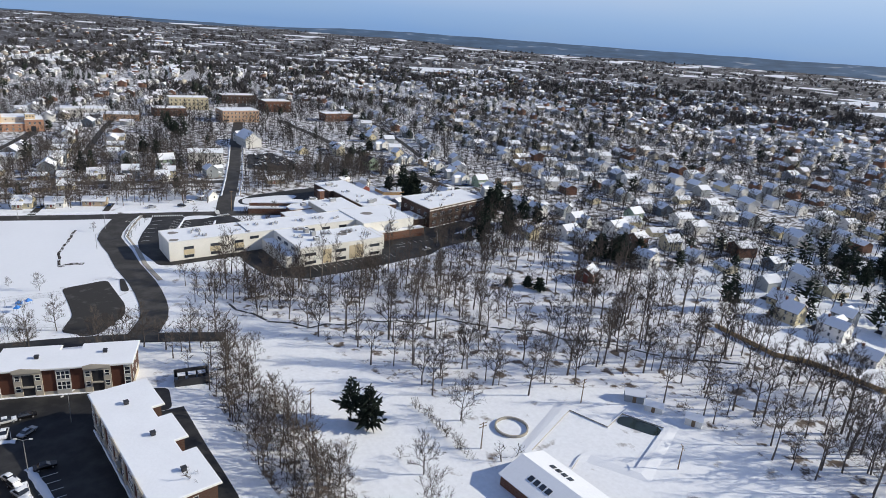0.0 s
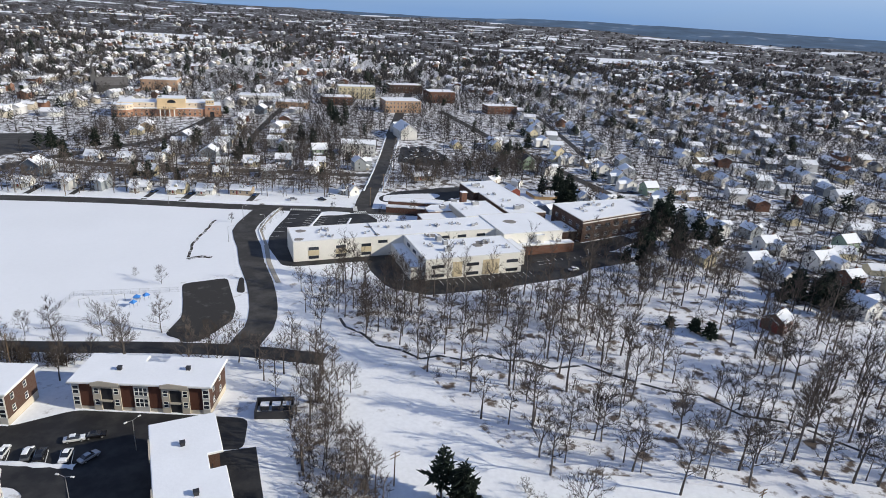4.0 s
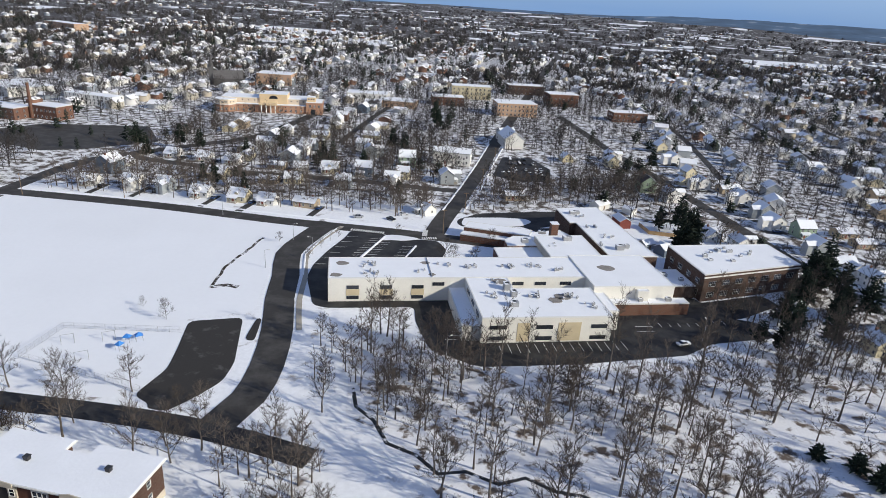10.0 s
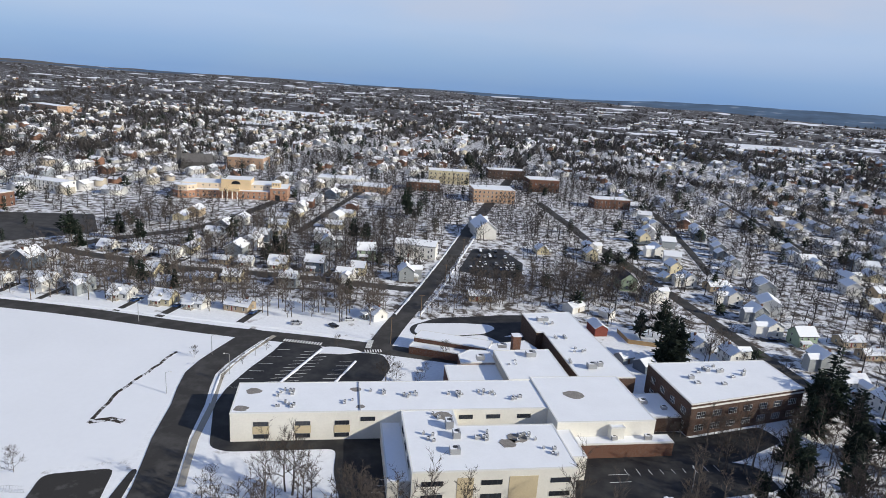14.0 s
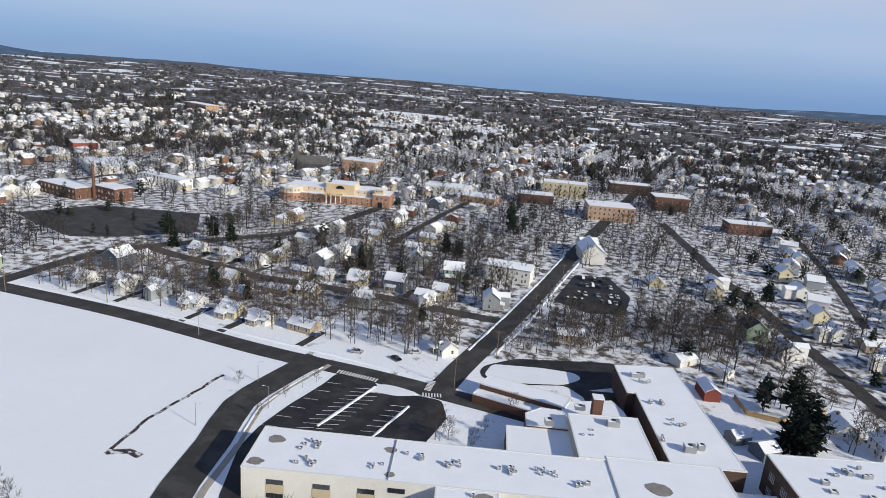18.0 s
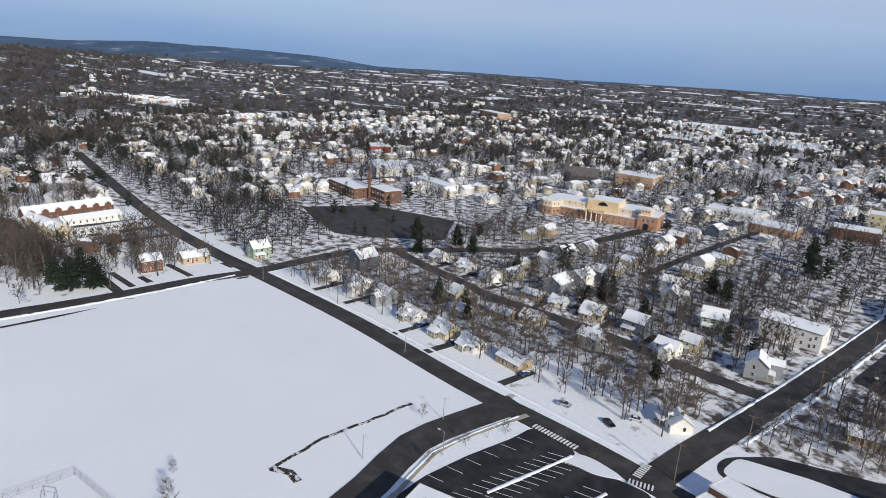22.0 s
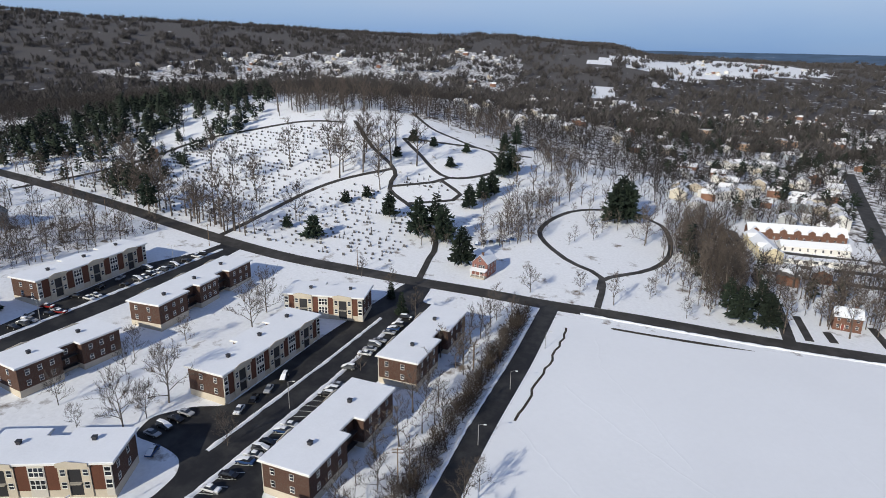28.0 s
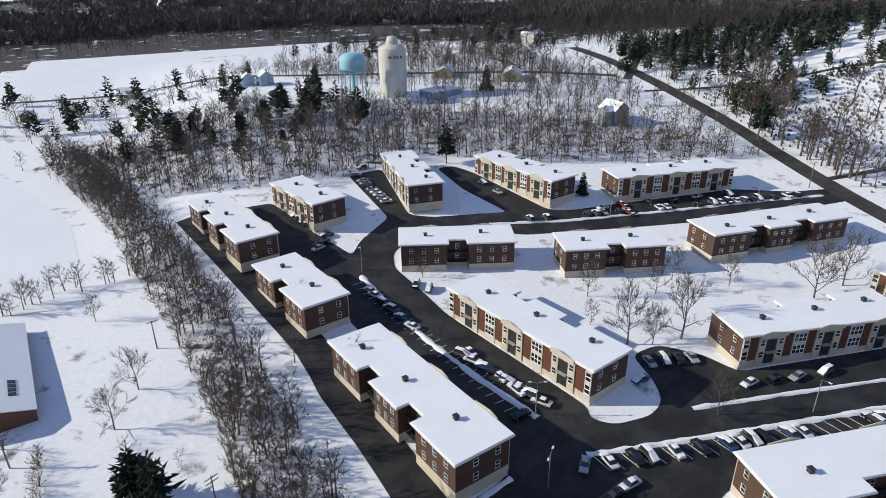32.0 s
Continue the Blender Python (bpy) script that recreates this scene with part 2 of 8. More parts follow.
M["drive"] = blended("salted_grey_asphalt", (0.036, 0.033, 0.030), (0.11, 0.105, 0.10), 5.0, 0.56, 0.74, rough=0.8)
M["concrete"] = material("concrete", (0.36, 0.33, 0.28), 0.9, fine=(0.4, 0.08), wide=(5.0, 0.12))
M["paint"] = material("white_line_paint", (0.72, 0.72, 0.70), 0.7, fine=(0.3, 0.15))
M["brick"] = brickwork("red_brown_brick", (0.125, 0.052, 0.032), (0.165, 0.068, 0.04), (0.17, 0.135, 0.115))
M["brick_dark"] = brickwork("dark_brown_brick", (0.065, 0.036, 0.028), (0.09, 0.048, 0.034), (0.12, 0.10, 0.09))
M["brick_tan"] = brickwork("orange_tan_brick", (0.44, 0.26, 0.16), (0.52, 0.33, 0.21), (0.42, 0.36, 0.30))
M["panel"] = material("dark_brown_siding", (0.075, 0.045, 0.034), 0.75, fine=(0.3, 0.1), wide=(3, 0.1))
M["brick_end"] = brickwork("brown_brick", (0.070, 0.034, 0.024), (0.092, 0.043, 0.028), (0.10, 0.08, 0.07))
M["panel_red"] = material("red_brown_siding", (0.115, 0.047, 0.030), 0.75, fine=(0.3, 0.1), wide=(3, 0.1))
M["trim_grey"] = material("pale_grey_trim", (0.55, 0.52, 0.47), 0.7, fine=(0.3, 0.06))
M["cream"] = material("cream_render", (0.53, 0.47, 0.38), 0.85, fine=(0.4, 0.05), wide=(4.0, 0.10))
M["cream_pale"] = material("pale_cream_render", (0.74, 0.715, 0.655), 0.85, fine=(0.5, 0.04), wide=(6.0, 0.07))
M["tan"] = material("tan_render", (0.55, 0.46, 0.31), 0.85, fine=(0.4, 0.05), wide=(4.0, 0.08))
M["trim"] = material("white_trim", (0.74, 0.73, 0.70), 0.6, fine=(0.3, 0.05))
M["grey_metal"] = material("galvanised_metal", (0.42, 0.42, 0.42), 0.5, 0.6, fine=(0.3, 0.1), wide=(2, 0.1))
# dark metal parts; also the slabs that paint shade at the stair entrances
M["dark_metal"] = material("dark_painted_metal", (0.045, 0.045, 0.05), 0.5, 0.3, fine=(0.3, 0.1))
M["gravel"] = material("bare_roof_gravel", (0.24, 0.22, 0.20), 0.95, fine=(0.25, 0.3), wide=(1.6, 0.2))
M["glass"] = material("window_glass", (0.03, 0.035, 0.045), 0.08, 0.0, wide=(3.0, 0.2), spec=0.8, vary=0.4)
M["wood"] = material("weathered_wood", (0.20, 0.14, 0.09), 0.8, fine=(0.2, 0.15), wide=(2, 0.15))
M["fence_wood"] = material("new_fence_wood", (0.48, 0.32, 0.16), 0.8, fine=(0.3, 0.12), wide=(3, 0.15))
M["bark"] = material("grey_brown_bark", (0.13, 0.112, 0.098), 0.95, fine=(0.4, 0.2), wide=(5, 0.2), vary=0.3)
M["twig"] = material("bare_twigs", (0.084, 0.069, 0.059), 0.95, fine=(2.0, 0.25), vary=0.35)
M["twig_far"] = material("far_bare_woods", (0.047, 0.041, 0.039), 0.95, fine=(3.0, 0.2), wide=(120, 0.2), island=0.25)
M["woods_far"] = material("hazy_far_woods", (0.074, 0.068, 0.067), 0.95, fine=(6.0, 0.2), wide=(160, 0.25), island=0.3)
M["needle"] = material("evergreen_needles", (0.016, 0.026, 0.017), 0.9, fine=(1.2, 0.4), vary=0.35)
M["needle_far"] = material("far_evergreens", (0.020, 0.030, 0.021), 0.9, fine=(3.0, 0.3), island=0.4)
M["scrub"] = material("dry_brown_scrub", (0.075, 0.058, 0.046), 0.95, fine=(0.8, 0.3), vary=0.3)
M["pool"] = material("dark_pool_water", (0.02, 0.03, 0.022), 0.05, spec=0.7, wide=(2, 0.3))
M["tower_blue"] = material("pale_blue_tank_paint", (0.30, 0.52, 0.60), 0.5, fine=(0.8, 0.06), wide=(4, 0.1))
M["silo"] = material("off_white_concrete_tank", (0.55, 0.53, 0.49), 0.8, fine=(0.8, 0.05), wide=(5, 0.1))
M["stone"] = material("grey_headstone", (0.09, 0.087, 0.088), 0.8, fine=(0.2, 0.2), vary=0.4, island=0.4)
M["water"] = material("dark_stream_water", (0.03, 0.028, 0.025), 0.12, spec=0.6)
M["rubber"] = material("tyre_rubber", (0.02, 0.02, 0.02), 0.9)
M["blue"] = material("blue_plastic", (0.05, 0.22, 0.6), 0.5)
M["peach_pale"] = material("pale_peach_stone", (0.66, 0.54, 0.41), 0.85, fine=(0.4, 0.05), wide=(5.0, 0.08))
M["yellow_stone"] = material("yellow_tan_stone", (0.66, 0.50, 0.31), 0.85, fine=(0.4, 0.05), wide=(5.0, 0.08))
M["brick_orange"] = brickwork("orange_red_brick", (0.36, 0.17, 0.10), (0.44, 0.22, 0.13), (0.38, 0.30, 0.24))
M["gate_red"] = material("faded_red_clapboard", (0.25, 0.115, 0.095), 0.8, fine=(0.3, 0.08), wide=(3.0, 0.1))
M["shingle"] = material("dark_roof_shingle", (0.09, 0.085, 0.085), 0.9, fine=(0.4, 0.25), wide=(2, 0.2), vary=0.3)
for key, col in {"white": (0.74, 0.72, 0.68), "cream": (0.66, 0.58, 0.40), "yellow": (0.58, 0.51, 0.35), "grey": (0.33, 0.35, 0.36), "slate": (0.12, 0.15, 0.19),
                 "tan": (0.42, 0.33, 0.23), "green": (0.30, 0.38, 0.28), "blue": (0.26, 0.36, 0.46), "red": (0.22, 0.06, 0.045)}.items():
    M["siding_" + key] = material(key + "_clapboard", col, 0.75, fine=(0.35, 0.06), wide=(3.0, 0.08), vary=0.12)
for key, col in {"black": (0.012, 0.012, 0.014), "silver": (0.42, 0.43, 0.45), "white": (0.72, 0.72, 0.72), "red": (0.30, 0.02, 0.018), "blue": (0.03, 0.07, 0.18), "grey": (0.10, 0.105, 0.11)}.items():
    M["car_" + key] = material(key + "_car_paint", col, 0.25, 0.2, spec=0.6, wide=(1.5, 0.1))


# ---- mesh helpers ----
class Geo:
    """Collects corners, faces and material indices for one mesh."""

    def __init__(self):
        self.v, self.f, self.m = [], [], []

    def face(self, pts, mat=0):
        k = len(self.v)
        self.v.extend(pts)
        self.f.append(tuple(range(k, k + len(pts))))
        self.m.append(mat)

    def box(self, x0, x1, y0, y1, z0, z1, mat=0, top=None):
        k = len(self.v)
        self.v += [(x0, y0, z0), (x1, y0, z0), (x1, y1, z0), (x0, y1, z0), (x0, y0, z1), (x1, y0, z1), (x1, y1, z1), (x0, y1, z1)]
        self.f += [(k, k + 3, k + 2, k + 1), (k + 4, k + 5, k + 6, k + 7), (k, k + 1, k + 5, k + 4), (k + 1, k + 2, k + 6, k + 5), (k + 2, k + 3, k + 7, k + 6), (k + 3, k, k + 4, k + 7)]
        self.m += [mat, mat if top is None else top, mat, mat, mat, mat]

    def prism(self, poly, z0, z1, mat=0, top=None, slope=None):
        """An upright solid on a polygon given anticlockwise. slope: a function that gives the top's height."""
        k, n = len(self.v), len(poly)
        self.v += [(x, y, z0) for x, y in poly] + [(x, y, slope(x, y) if slope else z1) for x, y in poly]
        self.f.append(tuple(range(k + n - 1, k - 1, -1)))
        self.f.append(tuple(range(k + n, k + 2 * n)))
        self.m += [mat, mat if top is None else top]
        for i in range(n):
            j = (i + 1) % n
            self.f.append((k + i, k + j, k + n + j, k + n + i))
            self.m.append(mat)

    def tube(self, a, b, ra, rb, n=6, mat=0, caps=True):
        a, b = Vector(a), Vector(b)
        q = (b - a).to_track_quat("Z", "Y")
        k = len(self.v)
        for p, r in ((a, ra), (b, rb)):
            for i in range(n):
                w = 2 * math.pi * i / n
                self.v.append(tuple(p + q @ Vector((r * math.cos(w), r * math.sin(w), 0))))
        for i in range(n):
            j = (i + 1) % n
            self.f.append((k + i, k + j, k + n + j, k + n + i))
            self.m.append(mat)
        if caps:
            self.f.append(tuple(range(k + n - 1, k - 1, -1)))
            self.f.append(tuple(range(k + n, k + 2 * n)))
            self.m += [mat, mat]

    def mesh(self, name, mats):
        me = bpy.data.meshes.new(name)
        me.from_pydata(self.v, [], self.f)
        for m in mats if isinstance(mats, (list, tuple)) else [mats]:
            me.materials.append(m)
        if any(self.m):
            me.polygons.foreach_set("material_index", self.m)
        me.update()
        return me


def part(name, g, mats, parent=None, label="", at=None):
    """Links a mesh, or a Geo, as one object under a thing or a part."""
    me = g.mesh(name, mats) if isinstance(g, Geo) else g
    ob = new(name, me)
    if parent is not None:
        ob.parent = parent
    if at is not None:
        ob.matrix_basis = at
    if label:
        ob["label"] = label
    return ob


def thing(name, label, category, m=None, group="", kind=""):
    ob = new(name)
    ob.empty_display_size = 0.5
    if m is not None:
        ob.matrix_basis = m
    return tagged(ob, label, category, group, kind)


def softened(me, width=0.05, segments=2):
    bm = bmesh.new()
    bm.from_mesh(me)
    bmesh.ops.bevel(bm, geom=bm.edges[:], offset=width, segments=segments, affect="EDGES", profile=0.6)
    bm.to_mesh(me)
    bm.free()
    return me


# ---- the lie of the land ----
def sstep(a, b, v):
    t = min(1.0, max(0.0, (v - a) / (b - a)))
    return t * t * (3 - 2 * t)


RIDGE_A, RIDGE_Z = (0.9, 1.2, 1.35, 1.52, 1.75, 1.93, 2.42, 2.8, 3.14), (0, 38, 58, 84, 98, 112, 148, 160, 130)


def ground_z(x, y):
    """Height of the land: flat town, rising to the south-west, a cemetery hill, and ridges far off."""
    u = -0.7 * x - 0.7 * y
    z = 0.022 * (u + math.sqrt(u * u + 900.0)) - 0.66 if u > -400 else 0.0
    r = math.hypot(x, y)
    z *= 1 - sstep(500, 1200, r) * 0.6
    z *= 1 - sstep(120, 330, y)
    z += 0.035 * (math.sqrt((-25 - y) ** 2 + 400.0) - 25 - y) * sstep(20, -60, x) * (1 - sstep(150, 500, -y))
    hx, hy = x + 470, y + 55
    z += 34 * math.exp(-(hx * hx / (120**2 if hx > 0 else 330**2) + hy * hy / (135**2 if hy > 0 else 190**2)))
    z += 1.4 * math.exp(-(((x + 63) / 30) ** 2 + ((y - 20) / 32) ** 2))
    if r > 700:
        a = math.atan2(-x, y)
        ridge = float(np.interp(a, RIDGE_A, RIDGE_Z)) * sstep(850, 2200, r) * (0.97 + 0.10 * noise.noise((x / 520, y / 520, 3)))
        ring = sstep(3300, 4700, r) * (36 + 26 * sstep(0.75, 1.05, a) + 14 * noise.noise((x / 900, y / 900, 7)) + 6 * noise.noise((x / 170, y / 170, 5)))
        z += max(ridge, ring) if a > -3.3 else 0.0
        z += sstep(900, 2500, r) * (5 * noise.noise((x / 500, y / 500, 1)) + 2)
    return z



from mathutils import geometry


def spaced(lo, hi, step, far):
    out = list(np.arange(lo, hi + 0.1, step))
    for sign, edge in ((-1, lo), (1, hi)):
        s, v = step, edge
        while abs(v) < far:
            s = min(s * 1.13, 80)
            v += sign * s
            out.append(v)
    return sorted(out)


gx, gy = spaced(-520, 260, 6.5, 4950), spaced(-300, 420, 6.5, 4950)
land = Geo()
land.v = [(x, y, ground_z(x, y)) for y in gy for x in gx]
w = len(gx)
land.f = [(j * w + i, j * w + i + 1, j * w + w + i + 1, j * w + w + i) for j in range(len(gy) - 1) for i in range(w - 1)]
land.m = []
HILL_TOWN = [(-1020, -760), (-1400, -640), (-1560, -420), (-1620, -80), (-1250, -20), (-940, -150), (-1060, -420)]
SNOW_SLOPE = [(-1600, 50), (-1690, 150), (-1560, 290), (-1880, 650), (-2440, 800), (-3000, 600), (-2300, 280)]


def inside_any(x, y, poly):
    """Whether a place lies inside a polygon."""
    odd, j = False, len(poly) - 1
    for i in range(len(poly)):
        if (poly[i][1] > y) != (poly[j][1] > y) and x < (poly[j][0] - poly[i][0]) * (y - poly[i][1]) / (poly[j][1] - poly[i][1]) + poly[i][0]:
            odd = not odd
        j = i
    return odd


def open_land(x, y):
    """Fields and cleared tracts among the far woods."""
    u, v = 0.94 * x + 0.34 * y, 0.94 * y - 0.34 * x
    return noise.noise((u / 330, v / 150, 12)) + 0.5 * noise.noise((u / 110, v / 60, 3)) > 0.38


for f in land.f:
    x, y, _ = land.v[f[0]]
    wobble = 130 * noise.noise((x / 150, y / 150, 4))
    reach = math.hypot(x + 60, y - 120) + wobble
    land.m.append(3 if land.v[f[0]][2] > 38 and reach > 640 else 2 if reach > (1000 if y > 100 else 560) else 1 if y > 262 + 12 * noise.noise((x / 25, y / 25, 2)) or (x > 118 and y > 88) or reach > (430 if y > 100 else 400) and not (x < -240 and y < 160 and reach < 520) else 0)
    if inside_any(x, y, HILL_TOWN) or (-1050 < x < -475 and -60 + wobble * 0.5 < y < 460):
        land.m[-1] = 1
    elif inside_any(x, y, SNOW_SLOPE) or (y < 60 and x > -230 and y > -520 and reach < 640):
        land.m[-1] = 0
    elif land.m[-1] == 2 and reach > 1000 and open_land(x, y):
        land.m[-1] = 4
ground = tagged(part("ground", land, [M["ground"], M["mid_land"], M["far_land"], M["ridge"], M["snow_field"]]), "snow-covered ground with leaf litter showing through", "ground", kind="structure")
ground.data.shade_smooth()


# backdrop ridge round the skyline; its blue haze glows from the material
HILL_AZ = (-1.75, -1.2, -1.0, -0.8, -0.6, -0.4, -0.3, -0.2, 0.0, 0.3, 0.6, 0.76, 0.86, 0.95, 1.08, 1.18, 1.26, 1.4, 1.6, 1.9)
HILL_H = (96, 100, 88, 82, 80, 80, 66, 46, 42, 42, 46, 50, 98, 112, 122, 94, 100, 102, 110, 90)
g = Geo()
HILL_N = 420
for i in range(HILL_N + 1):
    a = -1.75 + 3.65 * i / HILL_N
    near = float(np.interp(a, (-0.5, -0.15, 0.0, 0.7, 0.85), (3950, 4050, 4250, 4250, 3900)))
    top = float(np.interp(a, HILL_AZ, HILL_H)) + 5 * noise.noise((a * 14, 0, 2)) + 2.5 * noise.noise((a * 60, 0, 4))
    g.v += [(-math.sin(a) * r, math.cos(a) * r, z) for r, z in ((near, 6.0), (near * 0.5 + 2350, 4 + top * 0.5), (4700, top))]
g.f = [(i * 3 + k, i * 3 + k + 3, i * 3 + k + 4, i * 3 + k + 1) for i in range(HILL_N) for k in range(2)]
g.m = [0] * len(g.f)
tagged(part("backdrop_hills", g, M["blue_hills"]), "low wooded hills on the far skyline, blue haze painted as a glow", "hills", kind="structure")


def drape(x, y, dz):
    return (x, y, ground_z(x, y) + dz)


def strip(name, line, width, mat, dz=0.08, label="", category="road", kerb=True):
    """A road laid along a line of places, with its thickness showing at the edges."""
    pts = [Vector(p) for p in line]
    fine = []
    for i in range(len(pts) - 1):
        p0, p1, p2, p3 = pts[max(i - 1, 0)], pts[i], pts[i + 1], pts[min(i + 2, len(pts) - 1)]
        n = max(1, int((p2 - p1).length / 7))
        for k in range(n):
            t = k / n
            fine.append(0.5 * (2 * p1 + (p2 - p0) * t + (2 * p0 - 5 * p1 + 4 * p2 - p3) * t * t + (3 * p1 - p0 - 3 * p2 + p3) * t**3))
    fine.append(pts[-1])
    widths = width if isinstance(width, (list, tuple)) else (width, width)
    g = Geo()
    for i, p in enumerate(fine):
        d = (fine[min(i + 1, len(fine) - 1)] - fine[max(i - 1, 0)]).normalized()
        s = Vector((-d.y, d.x))
        half = (widths[0] + (widths[1] - widths[0]) * i / len(fine)) / 2
        a, b = p + s * half, p - s * half
        g.v += [drape(a.x, a.y, -0.3), drape(a.x, a.y, dz), drape(p.x, p.y, dz + 0.03), drape(b.x, b.y, dz), drape(b.x, b.y, -0.3)]
    for i in range(len(fine) - 1):
        for k in range(4):
            g.f.append((i * 5 + k, i * 5 + k + 1, i * 5 + k + 6, i * 5 + k + 5))
            g.m.append(0)
    return tagged(part(name, g, mat), label, category, kind="structure")


def patch(name, poly, mat, dz=0.06, label="", category="ground", step=9.0, edge=True, soft=2.5):
    """A sheet of ground cover on the land, inside a polygon."""
    out = []
    if soft:
        cut = []
        for i, p in enumerate(poly):
            a, b = poly[i - 1], poly[(i + 1) % len(poly)]
            la, lb = math.dist(p, a), math.dist(p, b)
            ka, kb = min(soft, la * 0.42) / la, min(soft, lb * 0.42) / lb
            pa, pb = (p[0] + (a[0] - p[0]) * ka, p[1] + (a[1] - p[1]) * ka), (p[0] + (b[0] - p[0]) * kb, p[1] + (b[1] - p[1]) * kb)
            for t in (0.0, 0.33, 0.67, 1.0):
                cut.append(tuple((1 - t) ** 2 * pa[k] + 2 * t * (1 - t) * p[k] + t * t * pb[k] for k in (0, 1)))
        poly = cut
    for i, p in enumerate(poly):
        q = poly[(i + 1) % len(poly)]
        n = max(1, int(math.dist(p, q) / step))
        out += [(p[0] + (q[0] - p[0]) * k / n, p[1] + (q[1] - p[1]) * k / n) for k in range(n)]
    xs, ys = [p[0] for p in out], [p[1] for p in out]
    inner = [(x, y) for x in np.arange(min(xs) + step / 2, max(xs), step) for y in np.arange(min(ys) + step / 2, max(ys), step)]
    vs = [Vector(p) for p in out + inner]
    res = geometry.delaunay_2d_cdt(vs, [(i, (i + 1) % len(out)) for i in range(len(out))], [], 1, 1e-4)
    g = Geo()
    g.v = [drape(v.x, v.y, dz) for v in res[0]]
    g.f = [tuple(f) for f in res[2]]
    g.m = [0] * len(g.f)
    if edge:
        k, n = len(g.v), len(out)
        g.v += [drape(x, y, dz) for x, y in out] + [drape(x, y, dz - 0.4) for x, y in out]
        for i in range(n):
            g.f.append((k + i, k + (i + 1) % n, k + n + (i + 1) % n, k + n + i))
            g.m.append(0)
    ob = tagged(part(name, g, mat), label, category, kind="structure")
    bm = bmesh.new()
    bm.from_mesh(ob.data)
    bmesh.ops.recalc_face_normals(bm, faces=bm.faces[:])
    bm.to_mesh(ob.data)
    bm.free()
    return ob


# streets
FIELD_ST = [(-600, 329), (-409, 281), (-324, 262), (-261, 253), (-213, 249.5), (-143, 243.5), (-82, 234), (-40, 230), (-12, 226), (40, 218)]
MAIN_ST = [(-16.5, 226), (-13, 246), (-9, 264), (-0.1, 305), (10, 357), (21.5, 422), (37, 504), (54.5, 593), (80, 720), (130, 980), (200, 1300)]
WEST_ST = [(-300, -300), (-281, -196), (-266, -111), (-257, -72), (-249, -35), (-242, 0), (-239, 27), (-236, 57), (-234, 85), (-231, 110), (-229, 145), (-225, 182), (-222, 222), (-216, 250), (-213, 291), (-206, 315), (-195, 330), (-168, 362), (-145, 390), (-133, 430), (-118, 520)]
SECOND_ST = [(-196, 326), (-179, 320), (-148, 313), (-125, 307), (-95, 306), (-66, 305), (-25, 299), (-3, 297)]
ELM_ST = [(88, 560), (98, 480), (105, 418), (114, 375), (119, 340), (125, 305), (131, 268), (138, 225), (146, 180)]
strip("road_field_street", FIELD_ST, 8.4, M["road"], label="dark asphalt street cleared of snow beside a field")
strip("road_main_street", MAIN_ST, 9.0, M["road"], 0.10, label="straight asphalt street running into the town")
strip("road_west_street", WEST_ST, 8.0, M["road"], 0.11, label="asphalt road past the cemetery and the park")
strip("road_second_street", SECOND_ST, 7.0, M["road"], 0.085, label="residential asphalt street with snowy verges")
strip("road_elm_street", ELM_ST, 7.0, M["road"], 0.09, label="dark residential street among snowy gardens")
strip("road_school_drive", [(-62, 236), (-68, 215), (-71, 198), (-67, 178), (-64.5, 160), (-60, 140), (-57.5, 120), (-58, 105), (-62, 93)], (10.0, 9.0), M["road"], 0.13, label="curving school driveway, dark and patched")
strip("road_alley", [(-231, 111), (-205, 108), (-184, 105.5), (-147, 100), (-119, 97), (-89, 95), (-62, 91), (-38, 84)], 6.6, M["asphalt"], 0.12, label="narrow asphalt lane between apartments and field")
strip("pavement_school_drive", [(-56, 232), (-61.5, 214), (-64, 198), (-60, 178), (-58, 160), (-53.5, 140)], 1.8, M["concrete"], 0.15, label="concrete footway beside the driveway", category="pavement")

ROAD_CELLS, STREET_CELLS = set(), set()
for line in (FIELD_ST, MAIN_ST, WEST_ST, SECOND_ST, ELM_ST):
    for a, b in zip(line[:-1], line[1:]):
        n = max(1, int(math.dist(a, b) / 3))
        for k in range(n):
            x, y = a[0] + (b[0] - a[0]) * k / n, a[1] + (b[1] - a[1]) * k / n
            for i in range(-3, 4):
                for j in range(-3, 4):
                    if i * i + j * j <= 9:
                        STREET_CELLS.add((int(x // 4) + i, int(y // 4) + j))
                    if i * i + j * j <= 2:
                        ROAD_CELLS.add((int(x // 4) + i, int(y // 4) + j))


def on_road(x, y):
    return (int(x // 4), int(y // 4)) in ROAD_CELLS


def by_road(x, y):
    return (int(x // 4), int(y // 4)) in STREET_CELLS


